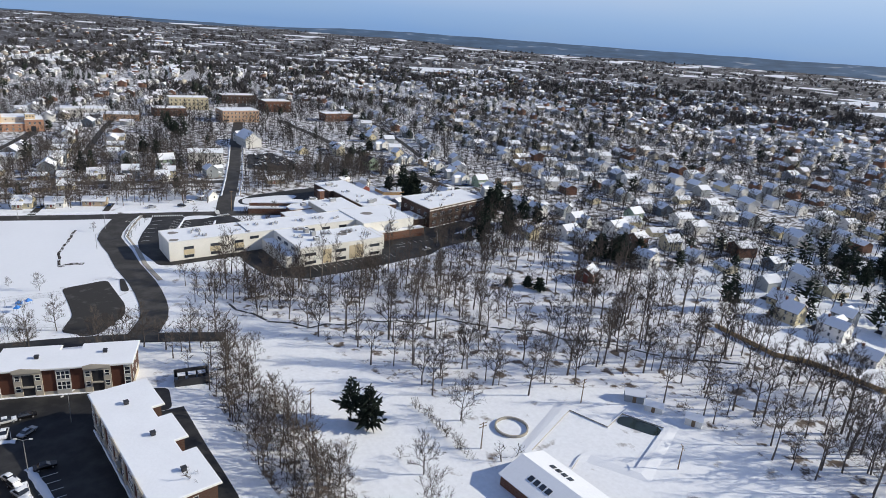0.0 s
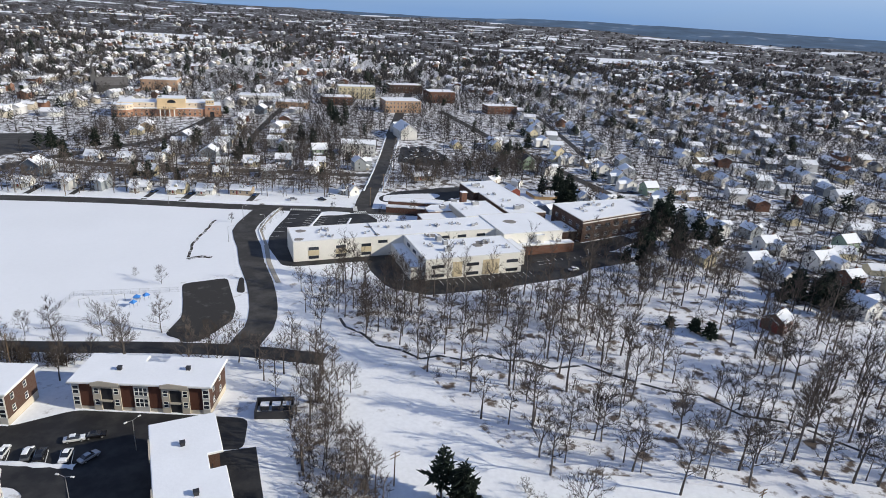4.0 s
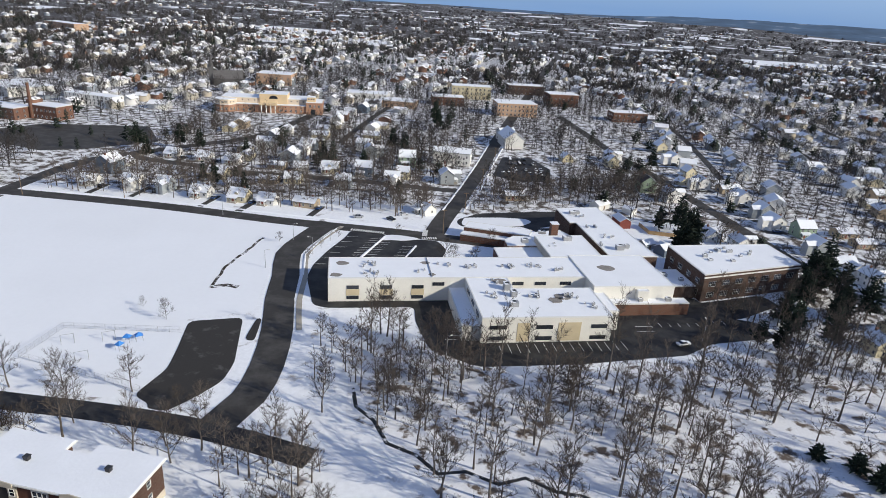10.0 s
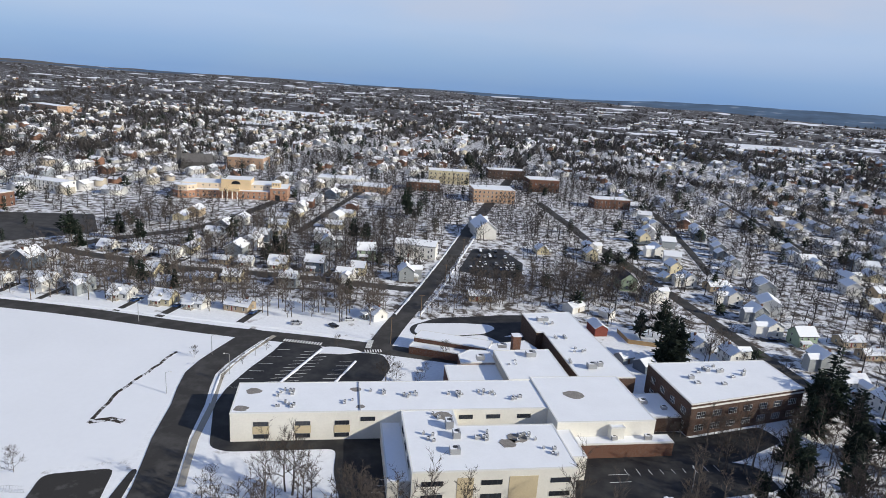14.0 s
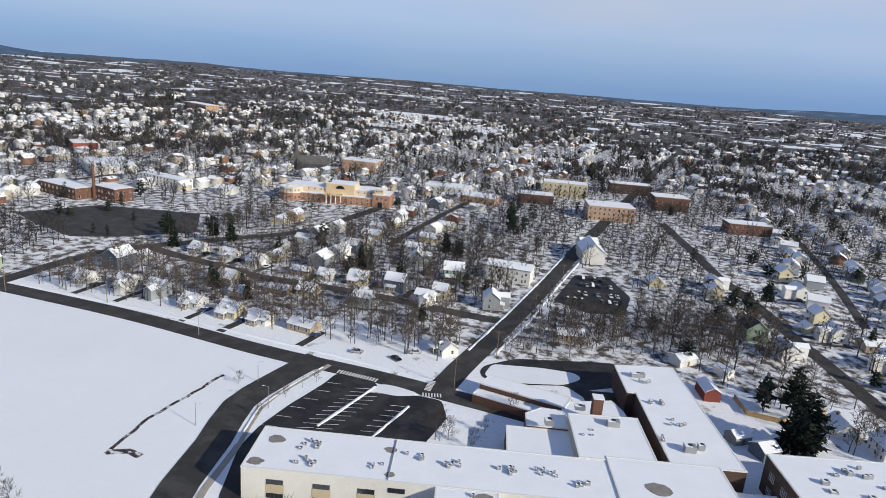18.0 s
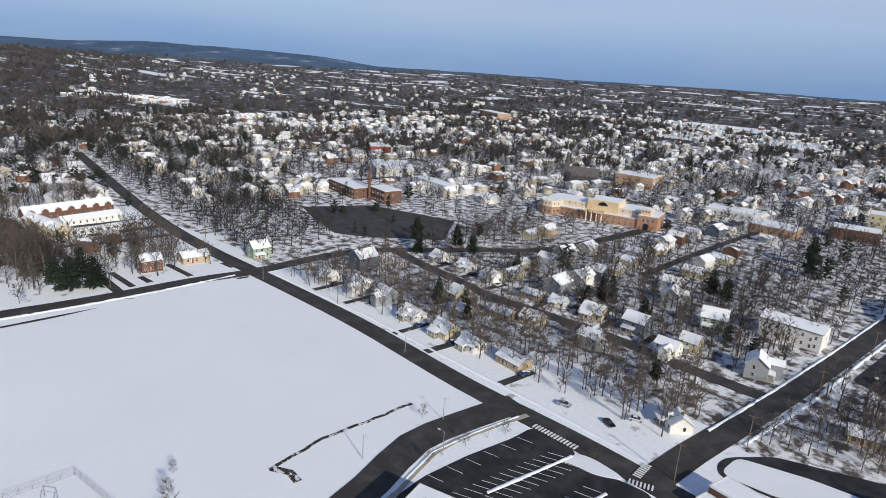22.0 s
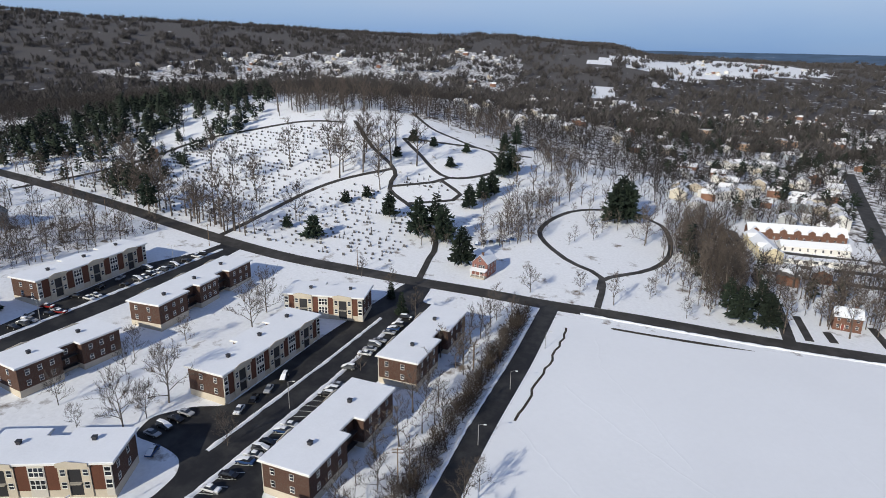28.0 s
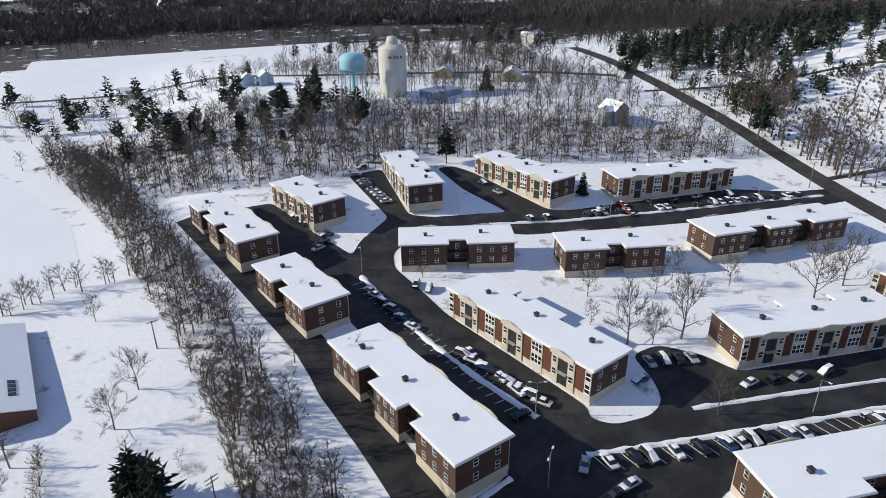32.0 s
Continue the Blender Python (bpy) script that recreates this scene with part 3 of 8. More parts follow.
# ---- the school ----
def window_mesh(name, w, h, cols=1, rows=1, frame=0.09, depth=0.10, mats=("trim", "glass"), sill=True):
    """A framed window that looks to -y, with its middle bottom at the origin: one plate with its panes set back."""
    bm = bmesh.new()
    vs = [[bm.verts.new((-w / 2 + w * i / cols, -depth, h * j / rows)) for i in range(cols + 1)] for j in range(rows + 1)]
    faces = [bm.faces.new((vs[j][i], vs[j][i + 1], vs[j + 1][i + 1], vs[j + 1][i])) for j in range(rows) for i in range(cols)]
    bm.normal_update()
    bmesh.ops.inset_individual(bm, faces=faces, thickness=frame * 0.75, depth=-depth * 0.6)
    for f in faces:
        f.material_index = 1
    rim = [e for e in bm.edges if e.is_boundary]
    new_geo = bmesh.ops.extrude_edge_only(bm, edges=rim)["geom"]
    for v in new_geo:
        if isinstance(v, bmesh.types.BMVert):
            v.co.y = 0.02
    me = bpy.data.meshes.new(name)
    bm.to_mesh(me)
    bm.free()
    for k in mats:
        me.materials.append(M[k])
    return me


SCHOOL = pose(-48.5, 160, ground_z(-48.5, 160), 0, 0, 9.5)


def block(name, poly, h, wall, parent, label="", rim=0.35, snow="snow_roof", base=-1.0, lip=None):
    """A flat-roofed block: walls up to a parapet, with snow lying inside it."""
    g = Geo()
    g.prism(poly, base, h - 0.25, 0)
    w = part("wall", g, M[wall], parent, label)
    cx, cy = sum(p[0] for p in poly) / len(poly), sum(p[1] for p in poly) / len(poly)
    cop = Geo()
    n = len(poly)
    for i in range(n):
        (ax, ay), (bx, by) = poly[i], poly[(i + 1) % n]
        d = Vector((bx - ax, by - ay)).normalized()
        o = Vector((d.y, -d.x)) * 0.06
        q = Vector((-d.y, d.x)) * rim
        e = d * 0.06
        cop.prism([(ax + o.x - e.x, ay + o.y - e.y), (bx + o.x + e.x, by + o.y + e.y), (bx + q.x, by + q.y), (ax + q.x, ay + q.y)], h - 0.32, h + 0.05 + 0.004 * i, 0)
    part("coping", cop, M[lip or "trim"], w)
    s = Geo()
    s.prism([(x + (0.18 if x < cx else -0.18), y + (0.18 if y < cy else -0.18)) for x, y in poly], h - 0.3, h - 0.02, 0)
    part("roof_snow", s, M[snow], w, "snow lying on the flat roof")
    return w


school = thing("school", "cream two-storey school with snowy flat roofs and brick wings", "school", SCHOOL)
main_wing = block("main", [(0, 0), (88, 0), (88, 17.5), (0, 17.5)], 8.6, "cream_pale", school)
front_wing = block("front", [(45.5, -28.7), (86.5, -28.7), (86.5, -8.5), (60, -8.5), (60, -0.02), (45.5, -0.02)], 8.5, "cream_pale", school)
block("notch", [(86.52, -22), (91.5, -22), (91.5, -8.52), (86.52, -8.52)], 6.8, "cream_pale", school)
block("annex", [(40, -27), (45.48, -27), (45.48, -0.04), (40, -0.04)], 5.0, "cream_pale", school)
block("east", [(88.02, -8.5), (117, -8.5), (117, 19), (88.02, 19)], 8.9, "cream_pale", school)
block("porch", [(92, -12.6), (121, -12.6), (121, -8.52), (92, -8.52)], 4.4, "brick", school, "low red-brick front of the school")
block("bulge", [(103, -10.5), (107, -10.5), (107, -8.53), (103, -8.53)], 8.0, "cream_pale", school)
ne_wing = block("north", [(104.7, 19.05), (124.0, 19.05), (122.6, 79), (102, 77), (102, 57.3), (104.7, 57.3)], 8.4, "brick_dark", school, "long brick wing with a snowy roof")
block("gym", [(81, 17.55), (101.2, 17.55), (101.2, 40.5), (81, 39.5)], 8.8, "cream", school)
block("mid", [(63, 21), (80.98, 21), (80.98, 35), (63.4, 35)], 5.6, "brick", school)
block("mid_upper", [(69, 35.02), (80.97, 35.02), (80.97, 45), (74, 45.6), (69.2, 41.5)], 6.4, "brick", school)
block("mid_low", [(81, 40.52), (101.1, 40.52), (100, 50.5), (97.6, 57), (82.4, 53.3), (81, 49)], 5.0, "brick", school)
block("link", [(117.03, 0), (130.3, 0), (130.3, 15), (117.03, 15)], 4.8, "brick_dark", school)
block("strip", [(56, 60), (81.8, 49), (85, 56), (59.4, 66.6)], 5.2, "brick", school)
block("canopy", [(53.8, 56), (78, 45.9), (79.3, 49.9), (55.6, 59.7)], 3.4, "brick", school)
# chimney
g = Geo()
g.box(88.3, 91.1, 41, 43.8, 0, 13.2, 0)
chim = part("chimney", g, M["brick"], school, "red-brick boiler chimney")
g = Geo()
g.box(88.1, 91.3, 40.8, 44, 13.2, 13.45, 0)
part("cap", g, M["snow_roof"], chim)
SW = window_mesh("window", 4.0, 1.25, 4, 1, mats=("dark_metal", "glass"))
SW2 = window_mesh("window", 5.2, 1.3, 4, 1, mats=("dark_metal", "glass"))
for u in (8, 19, 29.5):
    for z in (0.9, 4.6):
        part("window", SW, None, main_wing, at=pose(u, 0, z))
    g = Geo()
    g.box(u - 2.2, u + 2.2, -0.06, 0.03, 2.25, 4.5, 0)
    part("panel", g, M["tan"], main_wing)
for u in (36.5, 64, 72, 81):
    part("window", SW, None, main_wing, at=pose(u, 0 if u > 45 else 0, 5.6))
for u in (70.5, 84.3):
    for z in (0.7, 4.5):
        part("window", SW2, None, front_wing, at=pose(u - (2.0 if u > 80 else 5.5), -28.7, z))
for x0, x1 in ((56.5, 60.5), (69.3, 76.5)):
    g = Geo()
    g.box(x0, x1, -28.78, -28.68, 0.4, 6.6, 0)
    part("panel", g, M["tan"], front_wing, "tan rendered panel")
for z in (0.9, 4.6):
    part("window", SW2, None, front_wing, at=pose(50.5, -28.7, z))
for v in (-22, -14.5, -7):
    part("window", SW, None, front_wing, at=pose(45.5, v, 5.9, 0, 0, -90))
SW3 = window_mesh("window", 2.2, 1.5, 2, 1, mats=("trim", "glass"))
for i in range(8):
    part("window", SW3, None, ne_wing, at=pose(123.9 - i * 0.15, 24 + i * 6.4, 4.6, 0, 0, 91))
    part("window", SW3, None, ne_wing, at=pose(123.9 - i * 0.15, 24 + i * 6.4, 1.2, 0, 0, 91))
# rooftop machines and bare patches
rnd = random.Random(5)


def roof_unit(parent, x, y, z, sx, sy, sz, top=True):
    g = Geo()
    g.box(-sx / 2, sx / 2, -sy / 2, sy / 2, 0.12, sz, 0)
    g.box(-sx / 2 + 0.1, sx / 2 - 0.1, -sy / 2 + 0.1, sy / 2 - 0.1, 0, 0.12, 0)
    g.tube((0, 0, sz), (0, 0, sz + 0.14), min(sx, sy) * 0.33, min(sx, sy) * 0.33, 8, 1)
    u = part("roof_unit", g, [M["grey_metal"], M["dark_metal"]], parent, "grey metal rooftop fan unit", pose(x, y, z, 0, 0, rnd.uniform(-4, 4)))
    if top:
        s = Geo()
        s.box(-sx / 2, sx / 2 * 0.2, -sy / 2, sy / 2, sz, sz + 0.12, 0)
        part("snow_cap", s, M["snow_roof"], u)
    return u


for cx, cy, n in ((13.5, 11, 7), (14, 4.5, 6), (31, 5, 3), (39, 11, 4), (49, 9, 5), (62, 8, 8), (72, 10, 6), (79, 6, 5), (55, -4, 3), (52, -14, 4), (66, -14, 7), (77, -15, 8), (82, -22, 4), (110, 64, 4), (109, 52, 5), (112, 40, 4), (108, 30, 3), (86, 30, 3)):
    for _ in range(n):
        s = rnd.uniform(0.55, 0.95)
        roof_unit(main_wing, cx + rnd.uniform(-2.6, 2.6), cy + rnd.uniform(-1.8, 1.8), 8.5, s, s * rnd.uniform(0.8, 1.2), rnd.uniform(0.5, 1.0))
for x, y, sx, sy, sz in ((57.5, -9, 2.0, 2.6, 2.2), (58.6, -14, 1.9, 2.2, 1.9), (57, -21, 2.6, 2.0, 1.6), (93, 35, 3.4, 2.2, 1.9), (75, 33, 2.6, 2.2, 1.6), (108, 69, 4.5, 1.8, 1.3), (111.5, 26, 3.0, 2.2, 1.8), (115, 27.5, 1.8, 1.6, 1.5), (104, -10.7, 1.6, 1.2, 1.1), (114, -10.8, 1.9, 1.4, 1.2), (122, 9, 2.4, 2, 1.4), (127, 5, 1.6, 1.6, 1.2), (85, 43, 3.0, 1.8, 1.2)):
    roof_unit(main_wing, x, y, 8.5 if y > -10.6 and x < 117 and not (70 < x < 80 and y > 22) else (4.5 if x > 100 else 8.45), sx, sy, sz)
for x, y, r in ((4.5, 12.5, 1.9), (2.5, 2.6, 1.7), (33.5, 12.5, 1.4), (34.5, 2.5, 1.1), (57, -3.2, 2.2), (71.5, -17.5, 2.0), (74.8, -15.2, 2.4), (98, 7, 2.6)):
    g = Geo()
    poly = [(x + r * rnd.uniform(0.75, 1.15) * math.cos(a * 0.42) * 1.25, y + r * rnd.uniform(0.75, 1.1) * math.sin(a * 0.42)) for a in range(15)]
    g.prism(poly, 8.0, (8.93 if x > 88 else 8.61) , 0)
    part("bare_gravel_patch", g, M["gravel"], main_wing, "wind-bared gravel on the roof")
for x in (34.2,):
    g = Geo()
    g.box(x, x + 0.25, 0.4, 17, 8.3, 8.85, 0)
    part("expansion_joint", g, M["grey_metal"], main_wing)

brick_school = thing("brick_school_building", "old dark-brick school building with a snowy flat roof", "school", SCHOOL)
bw = block("old", [(131, -3), (175, 6), (175, 27), (131, 25)], 10.6, "brick_dark", brick_school, lip="trim")
BW = window_mesh("window", 3.2, 2.0, 4, 2, mats=("trim", "glass"))
BW2 = window_mesh("window", 2.6, 2.0, 3, 2, mats=("trim", "glass"))
ang = math.degrees(math.atan2(9, 44))
for i in range(7):
    for z in (1.4, 5.6):
        u = 4 + i * 6.1
        part("window", BW, None, bw, at=pose(131 + u * math.cos(radians(ang)), -3 + u * math.sin(radians(ang)), z, 0, 0, ang))
for i in range(4):
    for z in (1.4, 5.6):
        part("window", BW2, None, bw, at=pose(131, 1 + i * 6.4, z, 0, 0, -90))
g = Geo()
g.prism([(131 - 0.12, -3 - 0.2), (175.1, 5.85), (175.1, 6.05), (131 - 0.12, -2.9)], 9.1, 9.6, 0)
part("cornice", g, M["trim"], bw, "pale stone cornice band")
for _ in range(12):
    s = rnd.uniform(0.8, 1.8)
    roof_unit(bw, rnd.uniform(137, 170), rnd.uniform(9, 22), 10.5, s, s * 0.8, rnd.uniform(0.6, 1.3))

fore = [SCHOOL @ Vector((u, v, 0)) for u, v in ((95, -12.7), (121.3, -12.7), (121.3, -8.4), (117.4, -8.4), (117.4, -0.3), (130.5, -0.3), (130.6, -4.2), (158, 1.2), (160, -7), (140, -16), (118, -19), (97, -17))]
patch("road_school_forecourt", [(p.x, p.y) for p in fore], M["asphalt"], 0.14, "black asphalt forecourt below the old school building", "road", step=6)

# ---- the apartment houses ----
AW = window_mesh("window", 1.15, 1.6, 1, 2, 0.15)
AWB = window_mesh("window", 3.1, 2.3, 3, 2, 0.2)
AWH = window_mesh("window", 1.5, 2.3, 1, 2, 0.26)
ROOF_Z = 8.4


def apartment(key, cx, cy, length, deg, thirds, lift=0.0):
    z = ground_z(cx, cy) + lift
    ap = thing("apartment_house", "two-storey brown brick apartment house with a snowy flat roof", "apartment house", pose(cx, cy, z, 0, 0, deg), "apartment houses")
    L, D, P = (length - 1.3) / 2, 9.0, 3.0
    y0 = -(D + P) / 2
    y1 = y0 + D
    unit = 2 * L / thirds
    back = [(L, y1)]
    for i in reversed(range(thirds)):
        a, b = -L + i * unit, -L + (i + 1) * unit
        a += 0 if i == 0 else unit * 0.2
        b -= 0 if i == thirds - 1 else unit * 0.2
        back += [(b, y1), (b, y1 + P), (a, y1 + P), (a, y1)]
    poly = [(-L, y0), (L, y0)] + [p for k, p in enumerate(back[1:]) if not (k == 0 and abs(p[0] - L) < 1e-6)]
    poly = [p for p in poly if p != (L, y1) and p != (-L, y1)]
    g = Geo()
    g.prism(poly, -1.5, 1.5, 0)
    part("foundation", g, M["cream"], ap, "cream rendered basement band")
    g = Geo()
    g.prism(poly, 1.5, ROOF_Z - 0.3, 0)
    wall = part("wall", g, M["brick_end"], ap, "red-brown brick wall")

    def grown(k):
        out = []
        n = len(poly)
        for i in range(n):
            (px, py), (qx, qy), (rx, ry) = poly[i - 1], poly[i], poly[(i + 1) % n]
            d1, d2 = Vector((qx - px, qy - py)).normalized(), Vector((rx - qx, ry - qy)).normalized()
            o = Vector((d1.y, -d1.x)) + Vector((d2.y, -d2.x))
            out.append((qx + o.x * k, qy + o.y * k))
        return out

    g = Geo()
    g.prism(grown(0.75), ROOF_Z - 0.3, ROOF_Z, 0)
    roof = part("roof", g, M["trim"], ap, "flat roof with a white fascia")
    g = Geo()
    g.prism(grown(0.66), ROOF_Z, ROOF_Z + 0.2, 0)
    softened(part("roof_snow", g, M["snow_roof"], roof, "even layer of snow").data, 0.08, 1)
    for i in range(thirds):
        v = Geo()
        v.box(-0.45, 0.45, -0.45, 0.45, -0.1, 0.75, 0)
        v.box(-0.55, 0.55, -0.55, 0.55, 0.75, 0.95, 0)
        part("roof_vent", v, M["dark_metal"], roof, "dark boxed roof vent", pose(-L + (i + 0.5) * unit + 1.0, 0.6 + 1.2 * ((i * 7) % 3 - 1), ROOF_Z + 0.15))
    # front: cream bays, brick panels, wide corner windows and flat dark entrances under raised parapets
    def slab(name, mat, x0, x1, ya, yb, za, zb, owner, label=""):
        g = Geo()
        g.box(x0, x1, ya, yb, za, zb, 0)
        return part(name, g, M[mat], owner, label)

    for i in range(thirds):
        c = -L + (i + 0.5) * unit
        for s in (-1, 1):
            bay = slab("window_bay", "cream", c + s * 2.35 - 0.95, c + s * 2.35 + 0.95, y0 - 0.3, y0 + 0.1, 0, ROOF_Z - 0.32, wall, "cream rendered window bay")
            for zz in (2.1, 5.2):
                part("window", AW, None, bay, at=pose(c + s * 2.35, y0 - 0.3, zz))
            slab("panel", "panel_red", c + s * (unit / 4 + 1.1) - (unit / 4 - 2.3) , c + s * (unit / 4 + 1.1) + (unit / 4 - 2.3), y0 - 0.06, y0 + 0.05, 1.5, ROOF_Z - 0.32, wall, "red-brown panel between bays")
        # no recess is cut: a flat dark slab paints in its shade
        slab("entrance_recess", "dark_metal", c - 1.35, c + 1.35, y0 - 0.05, y0 + 0.05, 0.2, ROOF_Z - 1.5, wall, "flat dark slab painting the shade of the stair entrance")
        slab("landing", "concrete", c - 1.3, c + 1.3, y0 - 0.9, y0 - 0.051, 3.3, 3.5, wall, "pale stair landing")
        slab("entrance_lintel", "cream", c - 1.39, c + 1.39, y0 - 0.32, y0 + 0.1, ROOF_Z - 1.6, ROOF_Z - 0.31, wall)
        g = Geo()
        for a, b in (((c - 3.3, 0.2), (c - 1.2, 0.72)), ((c - 1.2, 0.72), (c + 3.3, 0.2))):
            (xa, ha), (xb, hb) = a, b
            q = [(x, y, z) for x, hh in ((xa, ha), (xb, hb)) for y in (y0 - 0.95, y0 - 0.76) for z in (ROOF_Z - 0.7, ROOF_Z + hh)]
            k = len(g.v)
            g.v += q
            for f in ((0, 4, 5, 1), (2, 3, 7, 6), (1, 5, 7, 3), (0, 2, 6, 4), (0, 1, 3, 2), (4, 6, 7, 5)):
                g.f.append(tuple(k + n for n in f))
                g.m.append(0)
        part("parapet", g, M["cream"], roof, "cream sloping parapet over the entrance")
    for i in range(thirds + 1):
        x = -L + i * unit
        x0, x1 = max(-L + 0.05, x - 1.75), min(L - 0.05, x + 1.75)
        bay = slab("window_bay", "trim_grey", x0, x1, y0 - 0.2, y0 + 0.1, 0, ROOF_Z - 0.32, wall, "pale framed bay with wide windows")
        for zz in (1.9, 5.0):
            part("window", AWB if x1 - x0 > 3 else AWH, None, bay, at=pose((x0 + x1) / 2, y0 - 0.2, zz))
    # back: window pairs on each projection
    for i in range(thirds):
        a, b = -L + i * unit, -L + (i + 1) * unit
        a += 0 if i == 0 else unit * 0.2
        b -= 0 if i == thirds - 1 else unit * 0.2
        for x in (a + (b - a) * 0.22, a + (b - a) * 0.5, a + (b - a) * 0.78):
            for zz in (2.2, 5.3):
                part("window", AW, None, wall, at=pose(x, y1 + P, zz, 0, 0, 180))
        if i < thirds - 1:
            for zz in (2.2, 5.3):
                part("window", AW, None, wall, at=pose(b + unit * 0.2, y1, zz, 0, 0, 180))
            bal = Geo()
            for zz in (1.6, 4.7):
                bal.box(b + 0.3, b + unit * 0.4 - 0.3, y1, y1 + 1.5, zz - 0.15, zz, 0)
                for k in range(12):
                    xx = b + 0.3 + (unit * 0.4 - 0.6) * k / 11
                    bal.box(xx - 0.03, xx + 0.03, y1 + 1.4, y1 + 1.46, zz, zz + 1.0, 0)
                bal.box(b + 0.3, b + unit * 0.4 - 0.3, y1 + 1.38, y1 + 1.48, zz + 1.0, zz + 1.08, 0)
            part("balcony", bal, M["dark_metal"], wall, "dark metal balcony")
    for s in (-1, 1):
        for yy in (y0 + 2.6, y0 + 7.6):
            for zz in (2.2, 5.3):
                part("window", AW, None, wall, at=pose(s * L, yy, zz, 0, 0, 90 * s))
    return ap


APTS = [("A", -63.3, 19.6, 47.5, -76, 3, 0.3), ("M", -50.5, -34.5, 31.5, -74, 2), ("N", -37, -81, 45.5, -74, 3), ("O", -63.5, -90, 30, 109, 2), ("P", -103, -96, 43, 86, 3),
        ("Q", -143, -82.5, 42, 106, 3), ("J", -191.6, -60, 48.5, 173, 3), ("K", -98.8, -41.5, 34.5, -18, 2), ("L", -139.6, -22, 31, -15, 2), ("I", -193, -14, 50.5, -5, 3),
        ("H", -98.5, 5.5, 48, 107, 3), ("G", -160, 30, 45.5, 170, 3), ("F", -200, 34.6, 29.5, 96, 2), ("D", -179.5, 76, 41, -8, 2), ("C", -128, 67.5, 39.5, -9, 2), ("B", -81, 67.5, 34, -10, 2)]
for row in APTS:
    apartment(*row)

# ---- trees ----
def frame_of(d):
    d = d / np.linalg.norm(d)
    a = np.cross(d, (0.0, 0.0, 1.0) if abs(d[2]) < 0.9 else (1.0, 0.0, 0.0))
    a /= np.linalg.norm(a)
    return d, a, np.cross(d, a)


class Wood:
    """Tapered limbs as three- to six-sided cones."""

    def __init__(self):
        self.v, self.f = [], []

    def limb(self, a, b, ra, rb, n):
        d, s, t = frame_of(b - a)
        k = len(self.v)
        for i in range(n):
            w = 2 * math.pi * i / n
            o = s * math.cos(w) + t * math.sin(w)
            self.v.append(a + o * ra)
            if rb > 0:
                self.v.append(b + o * rb)
        if rb > 0:
            for i in range(n):
                j = (i + 1) % n
                self.f.append((k + 2 * i, k + 2 * j, k + 2 * j + 1, k + 2 * i + 1))
        else:
            self.v.append(b)
            for i in range(n):
                self.f.append((k + i, k + (i + 1) % n, k + n))

    def mesh(self, name, mat):
        me = bpy.data.meshes.new(name)
        me.from_pydata([tuple(p) for p in self.v], [], self.f)
        me.materials.append(mat)
        return me


def bare_tree(seed, height, spread, clear, limbs, twigs, thick=1.0, lean=0.0, least=0.037):
    """A leafless tree: a trunk that forks into limbs, branches and many fine twigs."""
    r = np.random.RandomState(seed)
    trunk, crown = Wood(), Wood()
    base = height * 0.017 * thick
    p = np.array([0.0, 0.0, -0.4])
    pts = [p]
    for k in range(4):
        p = p + np.array([r.normal(0, 0.16) + lean * 0.3, r.normal(0, 0.16), height * 0.78 / 4])
        pts.append(p)
    for k in range(4):
        trunk.limb(pts[k], pts[k + 1], base * (1 - k * 0.21), base * (1 - (k + 1) * 0.21), 6 if k < 2 else 5)

    def along(t):
        i = min(3, int(t * 4))
        return pts[i] + (pts[i + 1] - pts[i]) * (t * 4 - i)

    def grow(a, d, length, rad, level):
        d = d / np.linalg.norm(d)
        rad = max(rad, least)
        mid = a + d * length * 0.5 + r.normal(0, 0.05, 3) * length
        end = mid + (d + r.normal(0, 0.16, 3) + np.array([0, 0, 0.12])) * length * 0.5
        if level:
            crown.limb(a, end, rad, 0, 3)
        else:
            crown.limb(a, mid, rad, rad * 0.65, 4)
            crown.limb(mid, end, rad * 0.65, 0, 3)
        if level < 2:
            for _ in range(twigs[level]):
                t = r.uniform(0.25, 1.0)
                q = a + (mid - a) * t * 2 if t < 0.5 else mid + (end - mid) * (t * 2 - 1)
                side = r.normal(0, 1, 3)
                side -= d * (side @ d)
                side /= np.linalg.norm(side) + 1e-6
                grow(q, d * 0.75 + side * 0.75 + np.array([0, 0, 0.3]), length * r.uniform(0.38, 0.6), rad * 0.42, level + 1)

    for k in range(limbs):
        t = clear + (1 - clear) * (k + r.uniform(0, 0.9)) / limbs
        a = along(min(0.99, t))
        w = k * 2.4 + r.uniform(-0.5, 0.5)
        up = 0.55 + 0.9 * t + r.uniform(-0.2, 0.2)
        grow(a, np.array([math.cos(w), math.sin(w), up]), spread * (1.05 - 0.45 * t) * r.uniform(0.8, 1.15), base * (0.5 - 0.22 * t), 0)
    grow(pts[-1], np.array([0.1, 0, 1.0]), height * 0.25, base * 0.2, 0)
    return trunk.mesh("trunk", M["bark"]), crown.mesh("crown", M["twig"])


